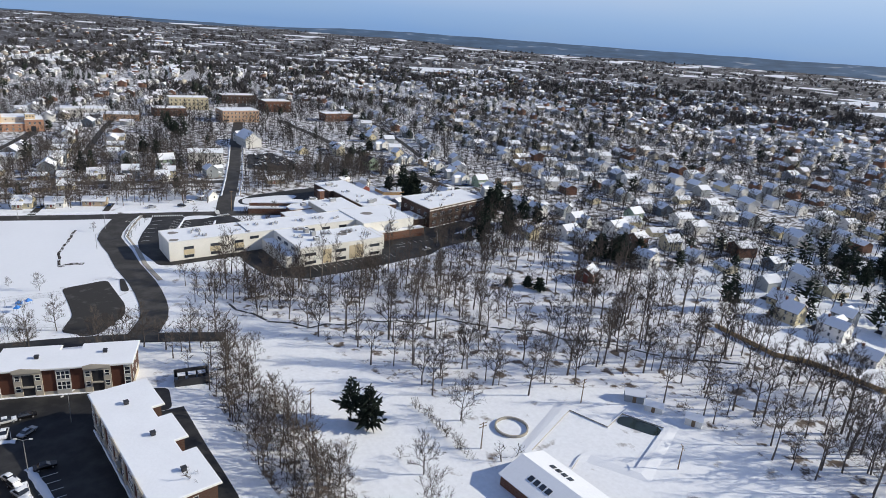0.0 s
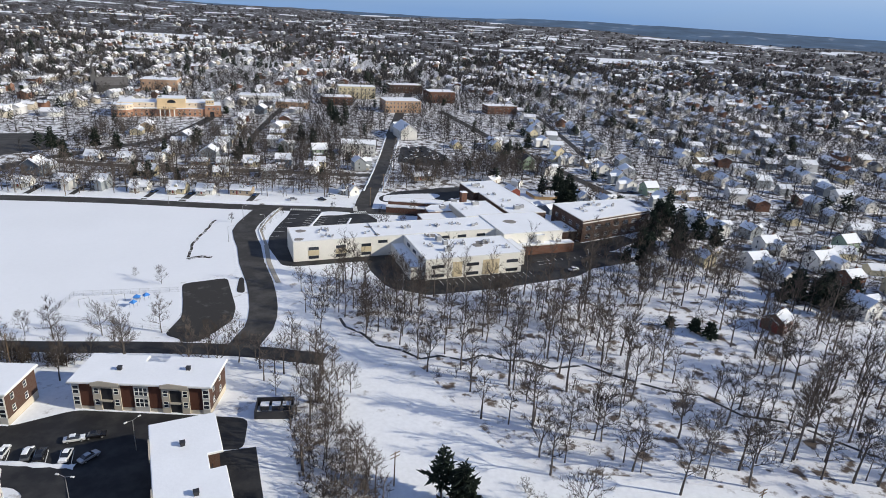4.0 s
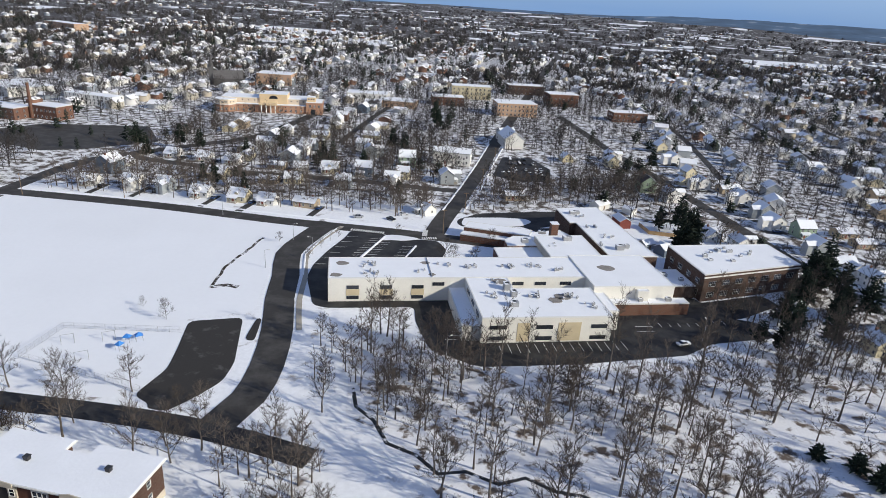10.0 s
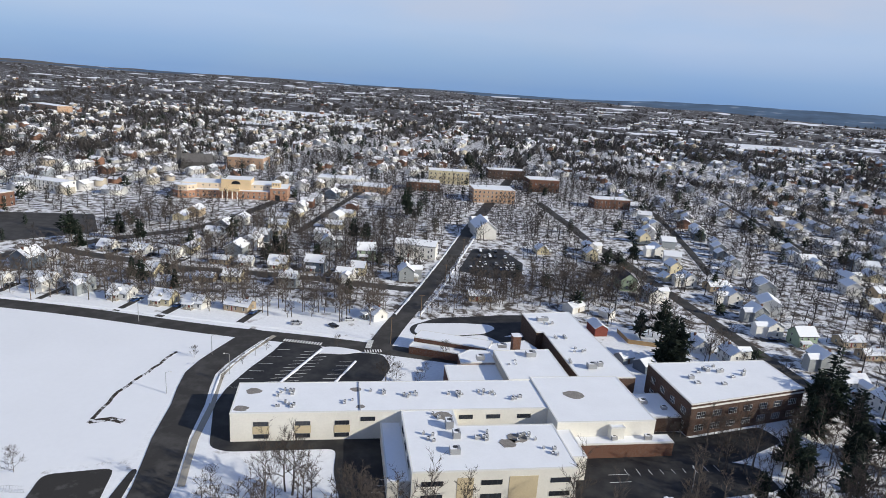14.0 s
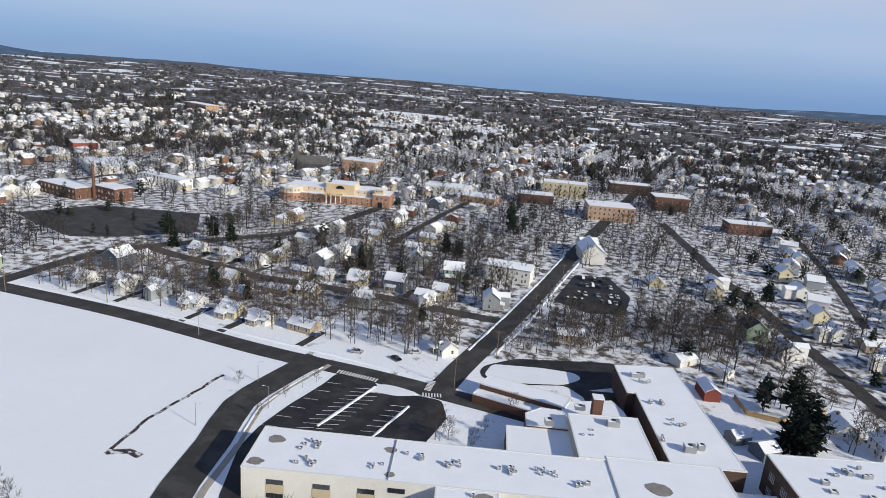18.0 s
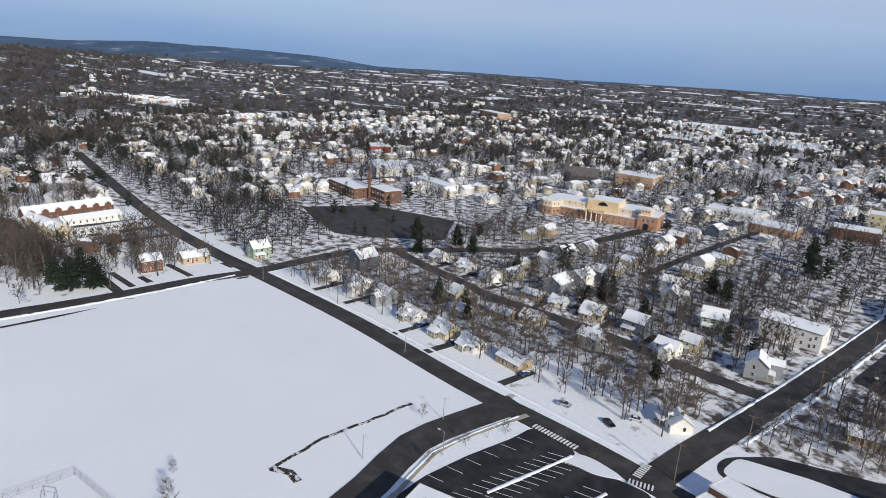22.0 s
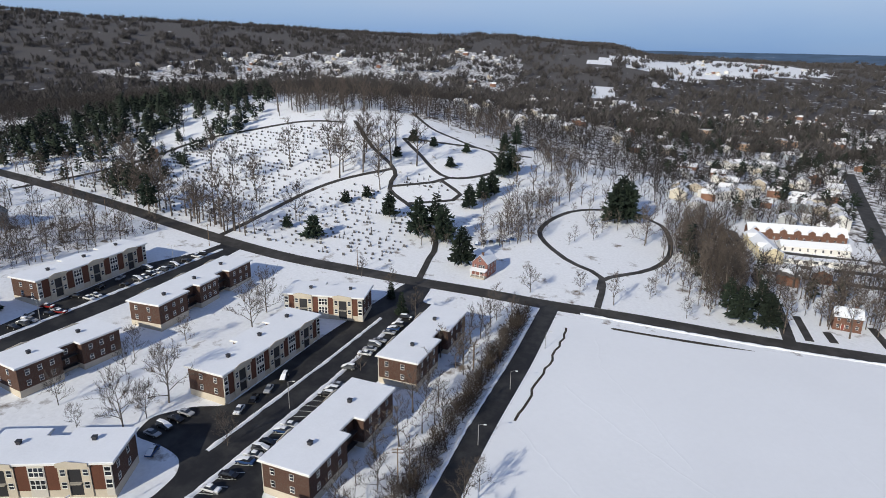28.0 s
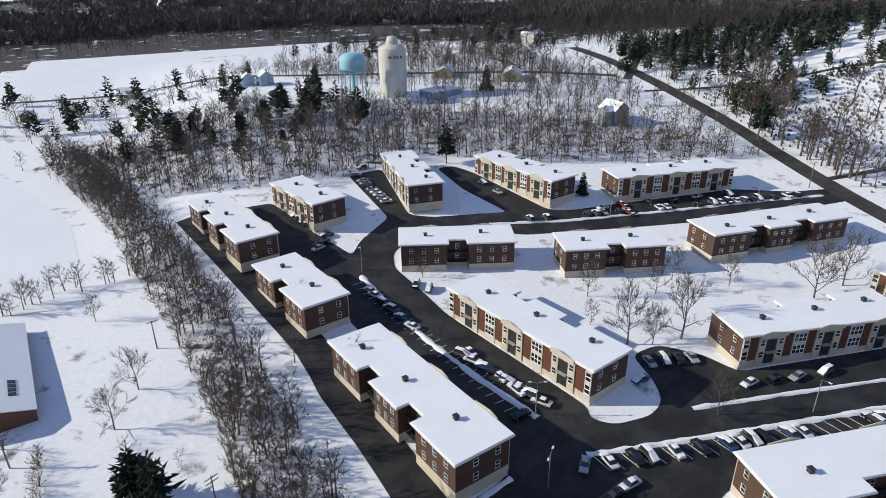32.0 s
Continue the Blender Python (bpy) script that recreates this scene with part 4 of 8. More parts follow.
def evergreen(seed, height, radius, rows, kind="pine"):
    """A conifer: a tapered trunk with drooping boughs, each a tuft of narrow needle blades."""
    r = np.random.RandomState(seed)
    trunk, crown = Wood(), Wood()
    trunk.limb(np.array([0, 0, -0.4]), np.array([0, 0, height * 0.97]), height * 0.016 + 0.05, 0.03, 6)
    start = 0.06 if kind == "spruce" else 0.12 if kind == "broad" else 0.25
    for k in range(rows):
        t = start + (1 - start) * k / rows
        z = height * t
        rad = radius * ((1 - t) ** 0.8 if kind == "spruce" else (1 - t) ** 0.5 * (0.55 + 0.6 * r.uniform()))
        for j in range(max(4, int(9 * (1 - t * 0.5)))):
            w = j * 2 * math.pi / max(4, int(9 * (1 - t * 0.5))) + k * 0.7 + r.uniform(-0.25, 0.25)
            L = rad * r.uniform(0.65, 1.15) + 0.25
            d = np.array([math.cos(w), math.sin(w), -0.18 if kind == "spruce" else 0.18])
            a = np.array([0, 0, z + r.uniform(-0.2, 0.2)])
            crown.limb(a, a + d * L * 0.9, 0.05, 0.0, 3)
            for _ in range(9):
                s = r.uniform(0.25, 1.0)
                q = a + d * L * s
                e = q + (d * 0.5 + r.normal(0, 0.42, 3)) * (0.35 * L + 0.35)
                crown.limb(q, e, 0.10 + 0.11 * L, 0.0, 3)
    return trunk.mesh("trunk", M["bark"]), crown.mesh("crown", M["needle"])


BARE = [bare_tree(11, 16, 5.6, 0.28, 10, (9, 8)), bare_tree(12, 19, 5.4, 0.38, 10, (9, 8)), bare_tree(13, 13, 6.0, 0.20, 11, (9, 8)), bare_tree(14, 21, 4.6, 0.45, 9, (9, 8), 0.8), bare_tree(15, 9, 3.8, 0.18, 10, (9, 8), 0.8, least=0.024)]
GREEN = [evergreen(21, 14, 3.8, 15), evergreen(22, 12, 2.9, 16, "spruce"), evergreen(23, 17, 4.4, 16), evergreen(24, 4.0, 1.35, 10, "broad"), evergreen(25, 17, 5.6, 24, "broad")]
KINDS = {"bare_tree": (BARE, "leafless grey-brown tree standing in snow", "tree"), "evergreen_tree": (GREEN, "dark green conifer standing in snow", "tree")}


def protos(kind, meshes, label, category):
    out = []
    for i, (tm, cm) in enumerate(meshes):
        t = thing(kind, label, category, pose(0, 0, -500), kind.replace("_", " ") + "s")
        part("trunk", tm, None, t), part("crown", cm, None, t)
        out.append(t)
    return out


TREE_PROTO = {k: protos(k, *v) for k, v in KINDS.items()}
USED = {k: [False] * len(v) for k, v in TREE_PROTO.items()}


def plant(kind, i, x, y, scale=1.0, turn=0.0, label=""):
    m = pose(x, y, ground_z(x, y), 0, 0, turn) @ Matrix.Diagonal((scale, scale, scale, 1))
    if not USED[kind][i]:
        USED[kind][i] = True
        ob = TREE_PROTO[kind][i]
        ob.matrix_basis = m
    else:
        src = TREE_PROTO[kind][i]
        ob = new(kind)
        tagged(ob, src["label"], src["category"], src["group"])
        ob.empty_display_size = 0.5
        ob.matrix_basis = m
        for c in src.children:
            part(c.name.split(".")[0], c.data, None, ob)
    if label:
        ob["label"] = label
    return ob


class Many:
    """Gathers many copies of small meshes into one mesh."""

    def __init__(self):
        self.v, self.f, self.n = [], [], 0

    def add(self, verts, faces, x, y, z, s, turn, sz=None):
        c, k = math.cos(turn) * s, math.sin(turn) * s
        v = np.empty_like(verts)
        v[:, 0] = verts[:, 0] * c - verts[:, 1] * k + x
        v[:, 1] = verts[:, 0] * k + verts[:, 1] * c + y
        v[:, 2] = verts[:, 2] * (sz or s) + z
        self.v.append(v)
        self.f.append(faces + self.n)
        self.n += len(verts)

    def build(self, name, mats, label, category, index=None):
        v, f = np.concatenate(self.v).astype(np.float32), np.concatenate(self.f).astype(np.int32)
        me = bpy.data.meshes.new(name)
        me.vertices.add(len(v))
        me.vertices.foreach_set("co", v.ravel())
        me.loops.add(f.size)
        me.loops.foreach_set("vertex_index", f.ravel())
        me.polygons.add(len(f))
        me.polygons.foreach_set("loop_start", np.arange(0, f.size, f.shape[1], dtype=np.int32))
        if index is not None:
            me.polygons.foreach_set("material_index", np.concatenate(index).astype(np.int32))
        for m in mats:
            me.materials.append(m)
        me.update(calc_edges=True)
        return tagged(new(name, me), label, category, kind="stuff")


def triangles(*meshes):
    """Corners and triangles of meshes as arrays."""
    vs, fs, n = [], [], 0
    for me in meshes:
        me.calc_loop_triangles()
        v = np.empty(len(me.vertices) * 3)
        me.vertices.foreach_get("co", v)
        f = np.empty(len(me.loop_triangles) * 3, dtype=np.int32)
        me.loop_triangles.foreach_get("vertices", f)
        vs.append(v.reshape(-1, 3)), fs.append(f.reshape(-1, 3) + n)
        n += len(me.vertices)
    return np.concatenate(vs), np.concatenate(fs)


# lighter trees for the woods and for streets far off
def twiggy(seed, height, spread, limbs, twigs, wide, clear=0.25):
    """A bare crown: a trunk, spreading limbs and many slender tapering twigs."""
    r = np.random.RandomState(seed)
    w = Wood()
    top = np.array([r.normal(0, 0.4), r.normal(0, 0.4), height * 0.8])
    w.limb(np.array([0, 0, -0.4]), top, height * 0.016 + 0.06, 0.0, 4)
    for k in range(limbs):
        t = clear + (0.95 - clear) * (k + r.uniform(0, 0.8)) / limbs
        g = k * 2.4 + r.uniform(-0.5, 0.5)
        d = np.array([math.cos(g), math.sin(g), 0.35 + 1.2 * t + r.uniform(-0.2, 0.2)])
        d /= np.linalg.norm(d)
        L = spread * (1.25 - 0.5 * t) * r.uniform(0.75, 1.15)
        a = top * t
        w.limb(a, a + d * L, wide * 0.55, 0.0, 3)
        for _ in range(twigs):
            q = a + d * L * r.uniform(0.25, 1.0)
            e = d * 0.5 + r.normal(0, 0.6, 3) + np.array([0, 0, 0.3])
            e /= np.linalg.norm(e)
            side = np.cross(e, r.normal(0, 1, 3))
            side *= wide * 0.5 / (np.linalg.norm(side) + 1e-6)
            n = len(w.v)
            w.v += [q - side, q + side, q + e * spread * r.uniform(0.22, 0.5)]
            w.f.append((n, n + 1, n + 2))
    return np.array(w.v), np.array(w.f)


LIGHT = [twiggy(31 + i, h, sp, 11, 19, 0.15, cl) for i, (h, sp, cl) in enumerate(((15, 4.8, 0.22), (18, 4.8, 0.32), (12, 5.0, 0.15), (17, 4.2, 0.36), (13, 4.4, 0.2)))]
STREET = [twiggy(81 + i, h, sp, 9, 13, 0.17, cl) for i, (h, sp, cl) in enumerate(((15, 5.0, 0.22), (12, 5.2, 0.16), (17, 4.6, 0.3)))]
FAINT = [twiggy(41 + i, h, sp, 7, 9, 0.27) for i, (h, sp) in enumerate(((14, 5.4), (12, 5.6), (16, 5.2), (11, 4.8), (13, 4.6)))]
SHRUB = [twiggy(71 + i, h, sp, 9, 7, 0.1, 0.03) for i, (h, sp) in enumerate(((3.4, 2.3), (2.6, 2.4), (4.2, 2.2)))]


def faint_conifer(seed, height, radius, boughs, point):
    """An uneven conifer: tufts of needle blades round a trunk, its top more or less pointed."""
    r = np.random.RandomState(seed)
    w = Wood()
    w.limb(np.array([0, 0, -0.4]), np.array([0, 0, height * 0.96]), 0.24, 0.0, 3)
    for k in range(boughs):
        t = 0.12 + 0.86 * k / boughs
        g = k * 2.4 + r.uniform(-0.6, 0.6)
        L = (radius * (1 - t) ** point * r.uniform(0.45, 1.25) + 0.5) * (0.6 + 0.8 * t if t < 0.3 else 1)
        a = np.array([math.cos(g) * L * 0.3, math.sin(g) * L * 0.3, height * t])
        for _ in range(3):
            d = np.array([math.cos(g), math.sin(g), r.uniform(-0.2, 0.35)]) + r.normal(0, 0.32, 3)
            w.limb(a, a + d * L * r.uniform(0.6, 0.95), 0.17 * L + 0.14, 0.0, 3)
    return np.array(w.v), np.array(w.f)


GREEN_LIGHT = [faint_conifer(51 + i, h, rr_ * 1.12, 30, pt) for i, (h, rr_, pt) in enumerate(((12, 3.8, 0.45), (9, 3.0, 0.4), (14, 4.2, 0.5), (11, 2.6, 0.7), (7.5, 2.8, 0.35), (15, 3.6, 0.6)))]
rt = random.Random(77)


def far_clump(seed, n, size):
    """A tuft of crowns for woods that are only seen from far off."""
    r = np.random.RandomState(seed)
    w = Wood()
    for _ in range(n):
        a = np.array([r.uniform(-size, size), r.uniform(-size, size), 0.0])
        h = r.uniform(8, 16)
        for _ in range(13):
            d = np.array([r.normal(0, 0.8), r.normal(0, 0.8), r.uniform(0.5, 1.6)])
            b = a + np.array([r.normal(0, 0.5), r.normal(0, 0.5), h * r.uniform(0.1, 0.55)])
            side = np.cross(d, r.normal(0, 1, 3))
            side *= 0.65 / (np.linalg.norm(side) + 1e-6)
            k = len(w.v)
            w.v += [b - side, b + side, b + d / np.linalg.norm(d) * h * 0.5]
            w.f.append((k, k + 1, k + 2))
    return np.array(w.v), np.array(w.f)


CLUMPS = [far_clump(61 + i, 6, 13) for i in range(5)]


def inside(x, y, poly):
    c = False
    j = len(poly) - 1
    for i in range(len(poly)):
        if (poly[i][1] > y) != (poly[j][1] > y) and x < (poly[j][0] - poly[i][0]) * (y - poly[i][1]) / (poly[j][1] - poly[i][1]) + poly[i][0]:
            c = not c
        j = i
    return c


def scatter(poly, n, gap, rng, keep=None):
    """Places inside a polygon with a least distance between them."""
    xs, ys = [p[0] for p in poly], [p[1] for p in poly]
    cells, out = set(), []
    for _ in range(n * 6):
        if len(out) >= n:
            break
        x, y = rng.uniform(min(xs), max(xs)), rng.uniform(min(ys), max(ys))
        key = (int(x // gap), int(y // gap))
        if key in cells or on_road(x, y) or not inside(x, y, poly) or (keep and not keep(x, y)):
            continue
        cells.add(key)
        out.append((x, y))
    return out

# ---- houses ----
HW = window_mesh("window", 0.95, 1.4, 1, 2)
HD = Geo()
HD.box(-0.5, 0.5, -0.08, 0.02, 0, 2.05, 0)
HD.box(-0.62, -0.5, -0.1, 0.02, 0, 2.2, 1)
HD.box(0.5, 0.62, -0.1, 0.02, 0, 2.2, 1)
HDOOR = HD.mesh("door", [M["siding_red"], M["trim"]])


def gable(g, x0, x1, y0, y1, z0, z1, ridge, mat=0):
    """Walls of a gabled block; the ridge runs along x."""
    ym = (y0 + y1) / 2
    k = len(g.v)
    g.v += [(x0, y0, z0), (x1, y0, z0), (x1, y1, z0), (x0, y1, z0), (x0, y0, z1), (x1, y0, z1), (x1, y1, z1), (x0, y1, z1), (x0, ym, ridge), (x1, ym, ridge)]
    g.f += [(k, k + 1, k + 5, k + 4), (k + 2, k + 3, k + 7, k + 6), (k + 1, k + 2, k + 6, k + 9, k + 5), (k + 3, k, k + 4, k + 8, k + 7)]
    g.m += [mat] * 4


def gable_roof(g, x0, x1, y0, y1, z1, ridge, over=0.45, thick=0.14, mat=0):
    ym = (y0 + y1) / 2
    sl = (ridge - z1) / (ym - y0)
    for sgn in (-1, 1):
        ye = ym + sgn * (ym - y0 + over)
        ze = z1 - sl * over
        a = [(x0 - over, ye, ze + 0.02), (x1 + over, ye, ze + 0.02), (x1 + over, ym, ridge + 0.02), (x0 - over, ym, ridge + 0.02)]
        b = [(x, y, z + thick) for x, y, z in a]
        if sgn > 0:
            a, b = a[::-1], b[::-1]
        g.face(b, mat), g.face(a[::-1], mat)
        for i in range(4):
            j = (i + 1) % 4
            g.face([a[i], a[j], b[j], b[i]], mat)


def house(w, d, h, pitch, siding, wing=0, porch=True, chimney=True, dormer=False, bare=False, roof="shingle"):
    hs = thing("house", "", "house", pose(0, 0, -500), "town houses")
    g = Geo()
    ridge = h + d / 2 * pitch
    gable(g, -w / 2, w / 2, -d / 2, d / 2, -0.8, h, ridge)
    wall = part("wall", g, M[siding], hs)
    g = Geo()
    gable_roof(g, -w / 2, w / 2, -d / 2, d / 2, h, ridge, 0.4, 0.10)
    rf = part("roof", g, M[roof], hs)
    g = Geo()
    gable_roof(g, -w / 2, w / 2, -d / 2, d / 2, h + 0.12, ridge + 0.12, 0.34, 0.16)
    if bare:
        g.f, g.m = g.f[:6], g.m[:6]
    part("roof_snow", g, M["snow_roof"], rf, "snow on the roof")
    if wing:
        g = Geo()
        ww = w * 0.42
        gable(g, -wing, wing, -ww / 2, ww / 2, -0.8, h, h + ww / 2 * pitch)
        part("side_wing", g, M[siding], hs, at=pose(w * 0.18, -d / 2 - wing + 0.6, 0, 0, 0, 90))
        g = Geo()
        gable_roof(g, -wing, wing, -ww / 2, ww / 2, h + 0.1, h + ww / 2 * pitch + 0.1, 0.35, 0.2)
        part("wing_roof", g, M["snow_roof"], hs, "snowy roof of the wing", at=pose(w * 0.18, -d / 2 - wing + 0.6, 0, 0, 0, 90))
    if porch:
        g = Geo()
        g.box(-w * 0.42, w * 0.1, -d / 2 - 2.2, -d / 2, -0.5, 0.45, 1)
        for x in (-w * 0.40, -w * 0.16, w * 0.08):
            g.box(x - 0.08, x + 0.08, -d / 2 - 2.1, -d / 2 - 1.94, 0.45, 2.6, 0)
        pr = part("porch", g, [M["trim"], M["concrete"]], hs, "white-posted porch")
        g = Geo()
        g.prism([(-w * 0.44, -d / 2 - 2.4), (w * 0.12, -d / 2 - 2.4), (w * 0.12, -d / 2 - 0.02), (-w * 0.44, -d / 2 - 0.02)], 2.6, 2.9, 0, slope=lambda x, y: 2.85 + (y + d / 2 + 2.4) * 0.25)
        part("porch_roof", g, M["snow_roof"], pr)
    part("door", HDOOR, None, hs, at=pose(-w * 0.16, -d / 2, 0.4))
    n = 3
    for i in range(n):
        x = -w / 2 + w * (i + 0.5) / n
        for zz in ((1.0, 3.7) if h > 4.5 else (1.0,)):
            if not (abs(x + w * 0.16) < 0.9 and zz < 2):
                part("window", HW, None, wall, at=pose(x, -d / 2, zz))
            part("window", HW, None, wall, at=pose(x, d / 2, zz, 0, 0, 180))
    for s in (-1, 1):
        for zz in ((1.0, 3.7) if h > 4.5 else (1.0,)):
            for yy in (d * 0.12,):
                part("window", HW, None, wall, at=pose(s * w / 2, yy, zz, 0, 0, 90 * s))
    if chimney:
        g = Geo()
        g.box(-0.4, 0.4, -0.4, 0.4, h * 0.6, ridge + 0.9, 0)
        g.box(-0.46, 0.46, -0.46, 0.46, ridge + 0.75, ridge + 0.95, 0)
        part("chimney", g, M["brick"], hs, at=pose(w * 0.28, 0.4, 0))
    if dormer:
        g = Geo()
        gable(g, -1.3, 1.3, -0.9, 0.9, h + 0.3, h + 1.5, h + 2.1)
        part("dormer", g, M[siding], hs, at=pose(0, -d * 0.27, 0, 0, 0, 90))
        g = Geo()
        gable_roof(g, -1.3, 1.3, -0.9, 0.9, h + 1.5, h + 2.1, 0.2, 0.16)
        part("dormer_roof", g, M["snow_roof"], hs, at=pose(0, -d * 0.27, 0, 0, 0, 90))
    return hs


TYPES = [(dict(w=9.5, d=7.5, h=3.0, pitch=0.75, siding="siding_white", dormer=True), "white one-and-a-half-storey clapboard house with snowy roof"),
         (dict(w=10.5, d=8, h=5.4, pitch=0.6, siding="siding_white", wing=3), "white two-storey clapboard house with side wing"),
         (dict(w=9, d=8, h=5.4, pitch=0.8, siding="siding_cream"), "cream two-storey house with gabled snowy roof"),
         (dict(w=12, d=8, h=3.0, pitch=0.5, siding="siding_tan", porch=False), "low tan house with snowy roof"),
         (dict(w=9, d=7.5, h=5.3, pitch=0.75, siding="siding_grey", wing=2.5), "grey two-storey clapboard house"),
         (dict(w=9.5, d=8, h=3.1, pitch=0.8, siding="siding_yellow", dormer=True), "yellow clapboard cottage with snowy roof"),
         (dict(w=10, d=8.5, h=5.5, pitch=0.7, siding="siding_slate", porch=True), "dark slate-blue two-storey house"),
         (dict(w=9, d=8, h=5.2, pitch=0.6, siding="brick", porch=False), "red-brick two-storey house with snowy roof"),
         (dict(w=8.5, d=8, h=5.4, pitch=0.7, siding="siding_blue", bare=True), "pale blue house with half-melted roof"),
         (dict(w=9, d=8, h=5.4, pitch=0.75, siding="siding_green", bare=True), "sage green two-storey house")]
HOUSE_PROTO = []
for kw, lab in TYPES:
    hp = house(**kw)
    hp["label"] = lab
    HOUSE_PROTO.append(hp)
HOUSE_USED = [False] * len(TYPES)
HOUSES = []


def put_house(i, x, y, deg, s=1.0):
    HOUSES.append((x, y))
    m = pose(x, y, ground_z(x, y), 0, 0, deg) @ Matrix.Diagonal((s, s, s, 1))
    src = HOUSE_PROTO[i]
    if not HOUSE_USED[i]:
        HOUSE_USED[i] = True
        src.matrix_basis = m
        return src
    made = {src: new("house")}
    made[src].matrix_basis = m
    tagged(made[src], src["label"], src["category"], src["group"])
    for c in src.children:
        k = made[c] = part(c.name.split(".")[0], c.data, None, made[src], c.get("label", ""), c.matrix_basis)
        for e in c.children:
            part(e.name.split(".")[0], e.data, None, k, e.get("label", ""), e.matrix_basis)
    return made[src]


rh = random.Random(9)


DRIVE_CARS = []


def lot(i, x, y, deg, s=1.0, drive=0.0):
    """A house that faces its street, with a cleared driveway beside it where there is one."""
    put_house(i, x, y, deg, s)
    if drive:
        a = radians(deg)
        f, r = Vector((math.sin(a), -math.cos(a))), Vector((math.cos(a), math.sin(a)))
        q = Vector((x, y)) + r * 7.4
        strip("driveway", [tuple(q + f * drive), tuple(q - f * 2)], rh.uniform(2.6, 3.4), M["road"], 0.1, "cleared asphalt driveway beside a house", "driveway")
        if rh.random() < 0.65:
            p = q + f * 2.5
            DRIVE_CARS.append((p.x, p.y, deg + 90))


# ---- cars ----
def car_meshes(colour, snowy, suv=False):
    hgt = 1.75 if suv else 1.45
    prof = [(-2.25, 0.35), (2.2, 0.35), (2.28, 0.75), (1.2 if not suv else 1.35, 0.95), (-2.05 if suv else -1.55, 0.98), (-2.3, 0.85)]
    g = Geo()
    k = len(prof)
    g.v = [(x, -0.88, z) for x, z in prof] + [(x, 0.88, z) for x, z in prof]
    g.f = [tuple(range(k)), tuple(range(2 * k - 1, k - 1, -1))] + [((i + 1) % k, i, k + i, k + (i + 1) % k) for i in range(k)]
    g.m = [0] * len(g.f)
    body = softened(g.mesh("body", M["car_" + colour]), 0.12, 2)
    g = Geo()
    x0, x1, x2, x3 = (-2.1, -1.95, 0.35, 1.2) if suv else (-1.6, -1.0, 0.3, 1.1)
    g.v = [(x0, -0.8, 0.93), (x3, -0.8, 0.93), (x3, 0.8, 0.93), (x0, 0.8, 0.93), (x1, -0.62, hgt), (x2, -0.62, hgt), (x2, 0.62, hgt), (x1, 0.62, hgt)]
    g.f = [(4, 5, 6, 7), (0, 1, 5, 4), (1, 2, 6, 5), (2, 3, 7, 6), (3, 0, 4, 7)]
    g.m = [1, 0, 0, 0, 0]
    cabin = softened(g.mesh("cabin", [M["glass"], M["car_" + colour]]), 0.05, 1)
    w = Geo()
    w.tube((0, -0.11, 0), (0, 0.11, 0), 0.34, 0.34, 12, 0)
    w.tube((0, -0.12, 0), (0, 0.12, 0), 0.2, 0.2, 8, 1)
    wheel = w.mesh("wheel", [M["rubber"], M["grey_metal"]])
    snow = None
    if snowy:
        g = Geo()
        g.box(x1 + 0.05, x2 - 0.02, -0.58, 0.58, hgt - 0.03, hgt + 0.13, 0)
        snow = [softened(g.mesh("roof_snow", M["snow_roof"]), 0.06, 1)]
        g = Geo()
        g.box(1.3, 2.12, -0.72, 0.72, 0.80, 0.98, 0)
        if snowy > 1:
            g = Geo()
            g.v = [(x2, -0.66, 1.25), (2.15, -0.74, 0.7), (2.15, 0.74, 0.7), (x2, 0.66, 1.25), (x2, -0.66, hgt + 0.05), (2.12, -0.74, 0.92), (2.12, 0.74, 0.92), (x2, 0.66, hgt + 0.05)]
            g.f = [(3, 2, 1, 0), (4, 5, 6, 7), (0, 1, 5, 4), (1, 2, 6, 5), (2, 3, 7, 6), (3, 0, 4, 7)]
            g.m = [0] * 6
        snow.append(softened(g.mesh("bonnet_snow", M["snow_roof"]), 0.06, 1))
    return body, cabin, wheel, snow


CARS = [(car_meshes("black", 0), "black saloon car parked on asphalt"), (car_meshes("silver", 0), "silver saloon car parked on asphalt"), (car_meshes("white", 1), "white car with snow on its roof"),
        (car_meshes("grey", 2, True), "dark grey estate car covered with snow"), (car_meshes("red", 1), "red car with snow on its roof"), (car_meshes("blue", 2), "dark blue car under snow"), (car_meshes("black", 1, True), "black off-road car with a snowy roof")]
rc = random.Random(3)


def park(i, x, y, deg):
    (body, cabin, wheel, snow), lab = CARS[i]
    c = thing("car", lab, "car", pose(x, y, ground_z(x, y) + 0.16, 0, 0, deg), "parked cars")
    part("body", body, None, c), part("cabin", cabin, None, c)
    for sx in (-1.35, 1.4):
        for sy in (-0.82, 0.82):
            part("wheel", wheel, None, c, at=pose(sx, sy, 0.34))
    for me in snow or ():
        part(me.name.split(".")[0], me, None, c, "snow lying on the car")
    return c


def park_row(x0, y0, x1, y1, n, turn, fill=0.7, pick=(0, 1, 2, 3, 5, 6, 2, 3)):
    d = math.degrees(math.atan2(y1 - y0, x1 - x0))
    for i in range(n):
        if rc.random() < fill:
            t = (i + 0.5) / n
            park(rc.choice(pick), x0 + (x1 - x0) * t, y0 + (y1 - y0) * t, d + turn + rc.uniform(-3, 3) + (180 if rc.random() < 0.5 else 0))

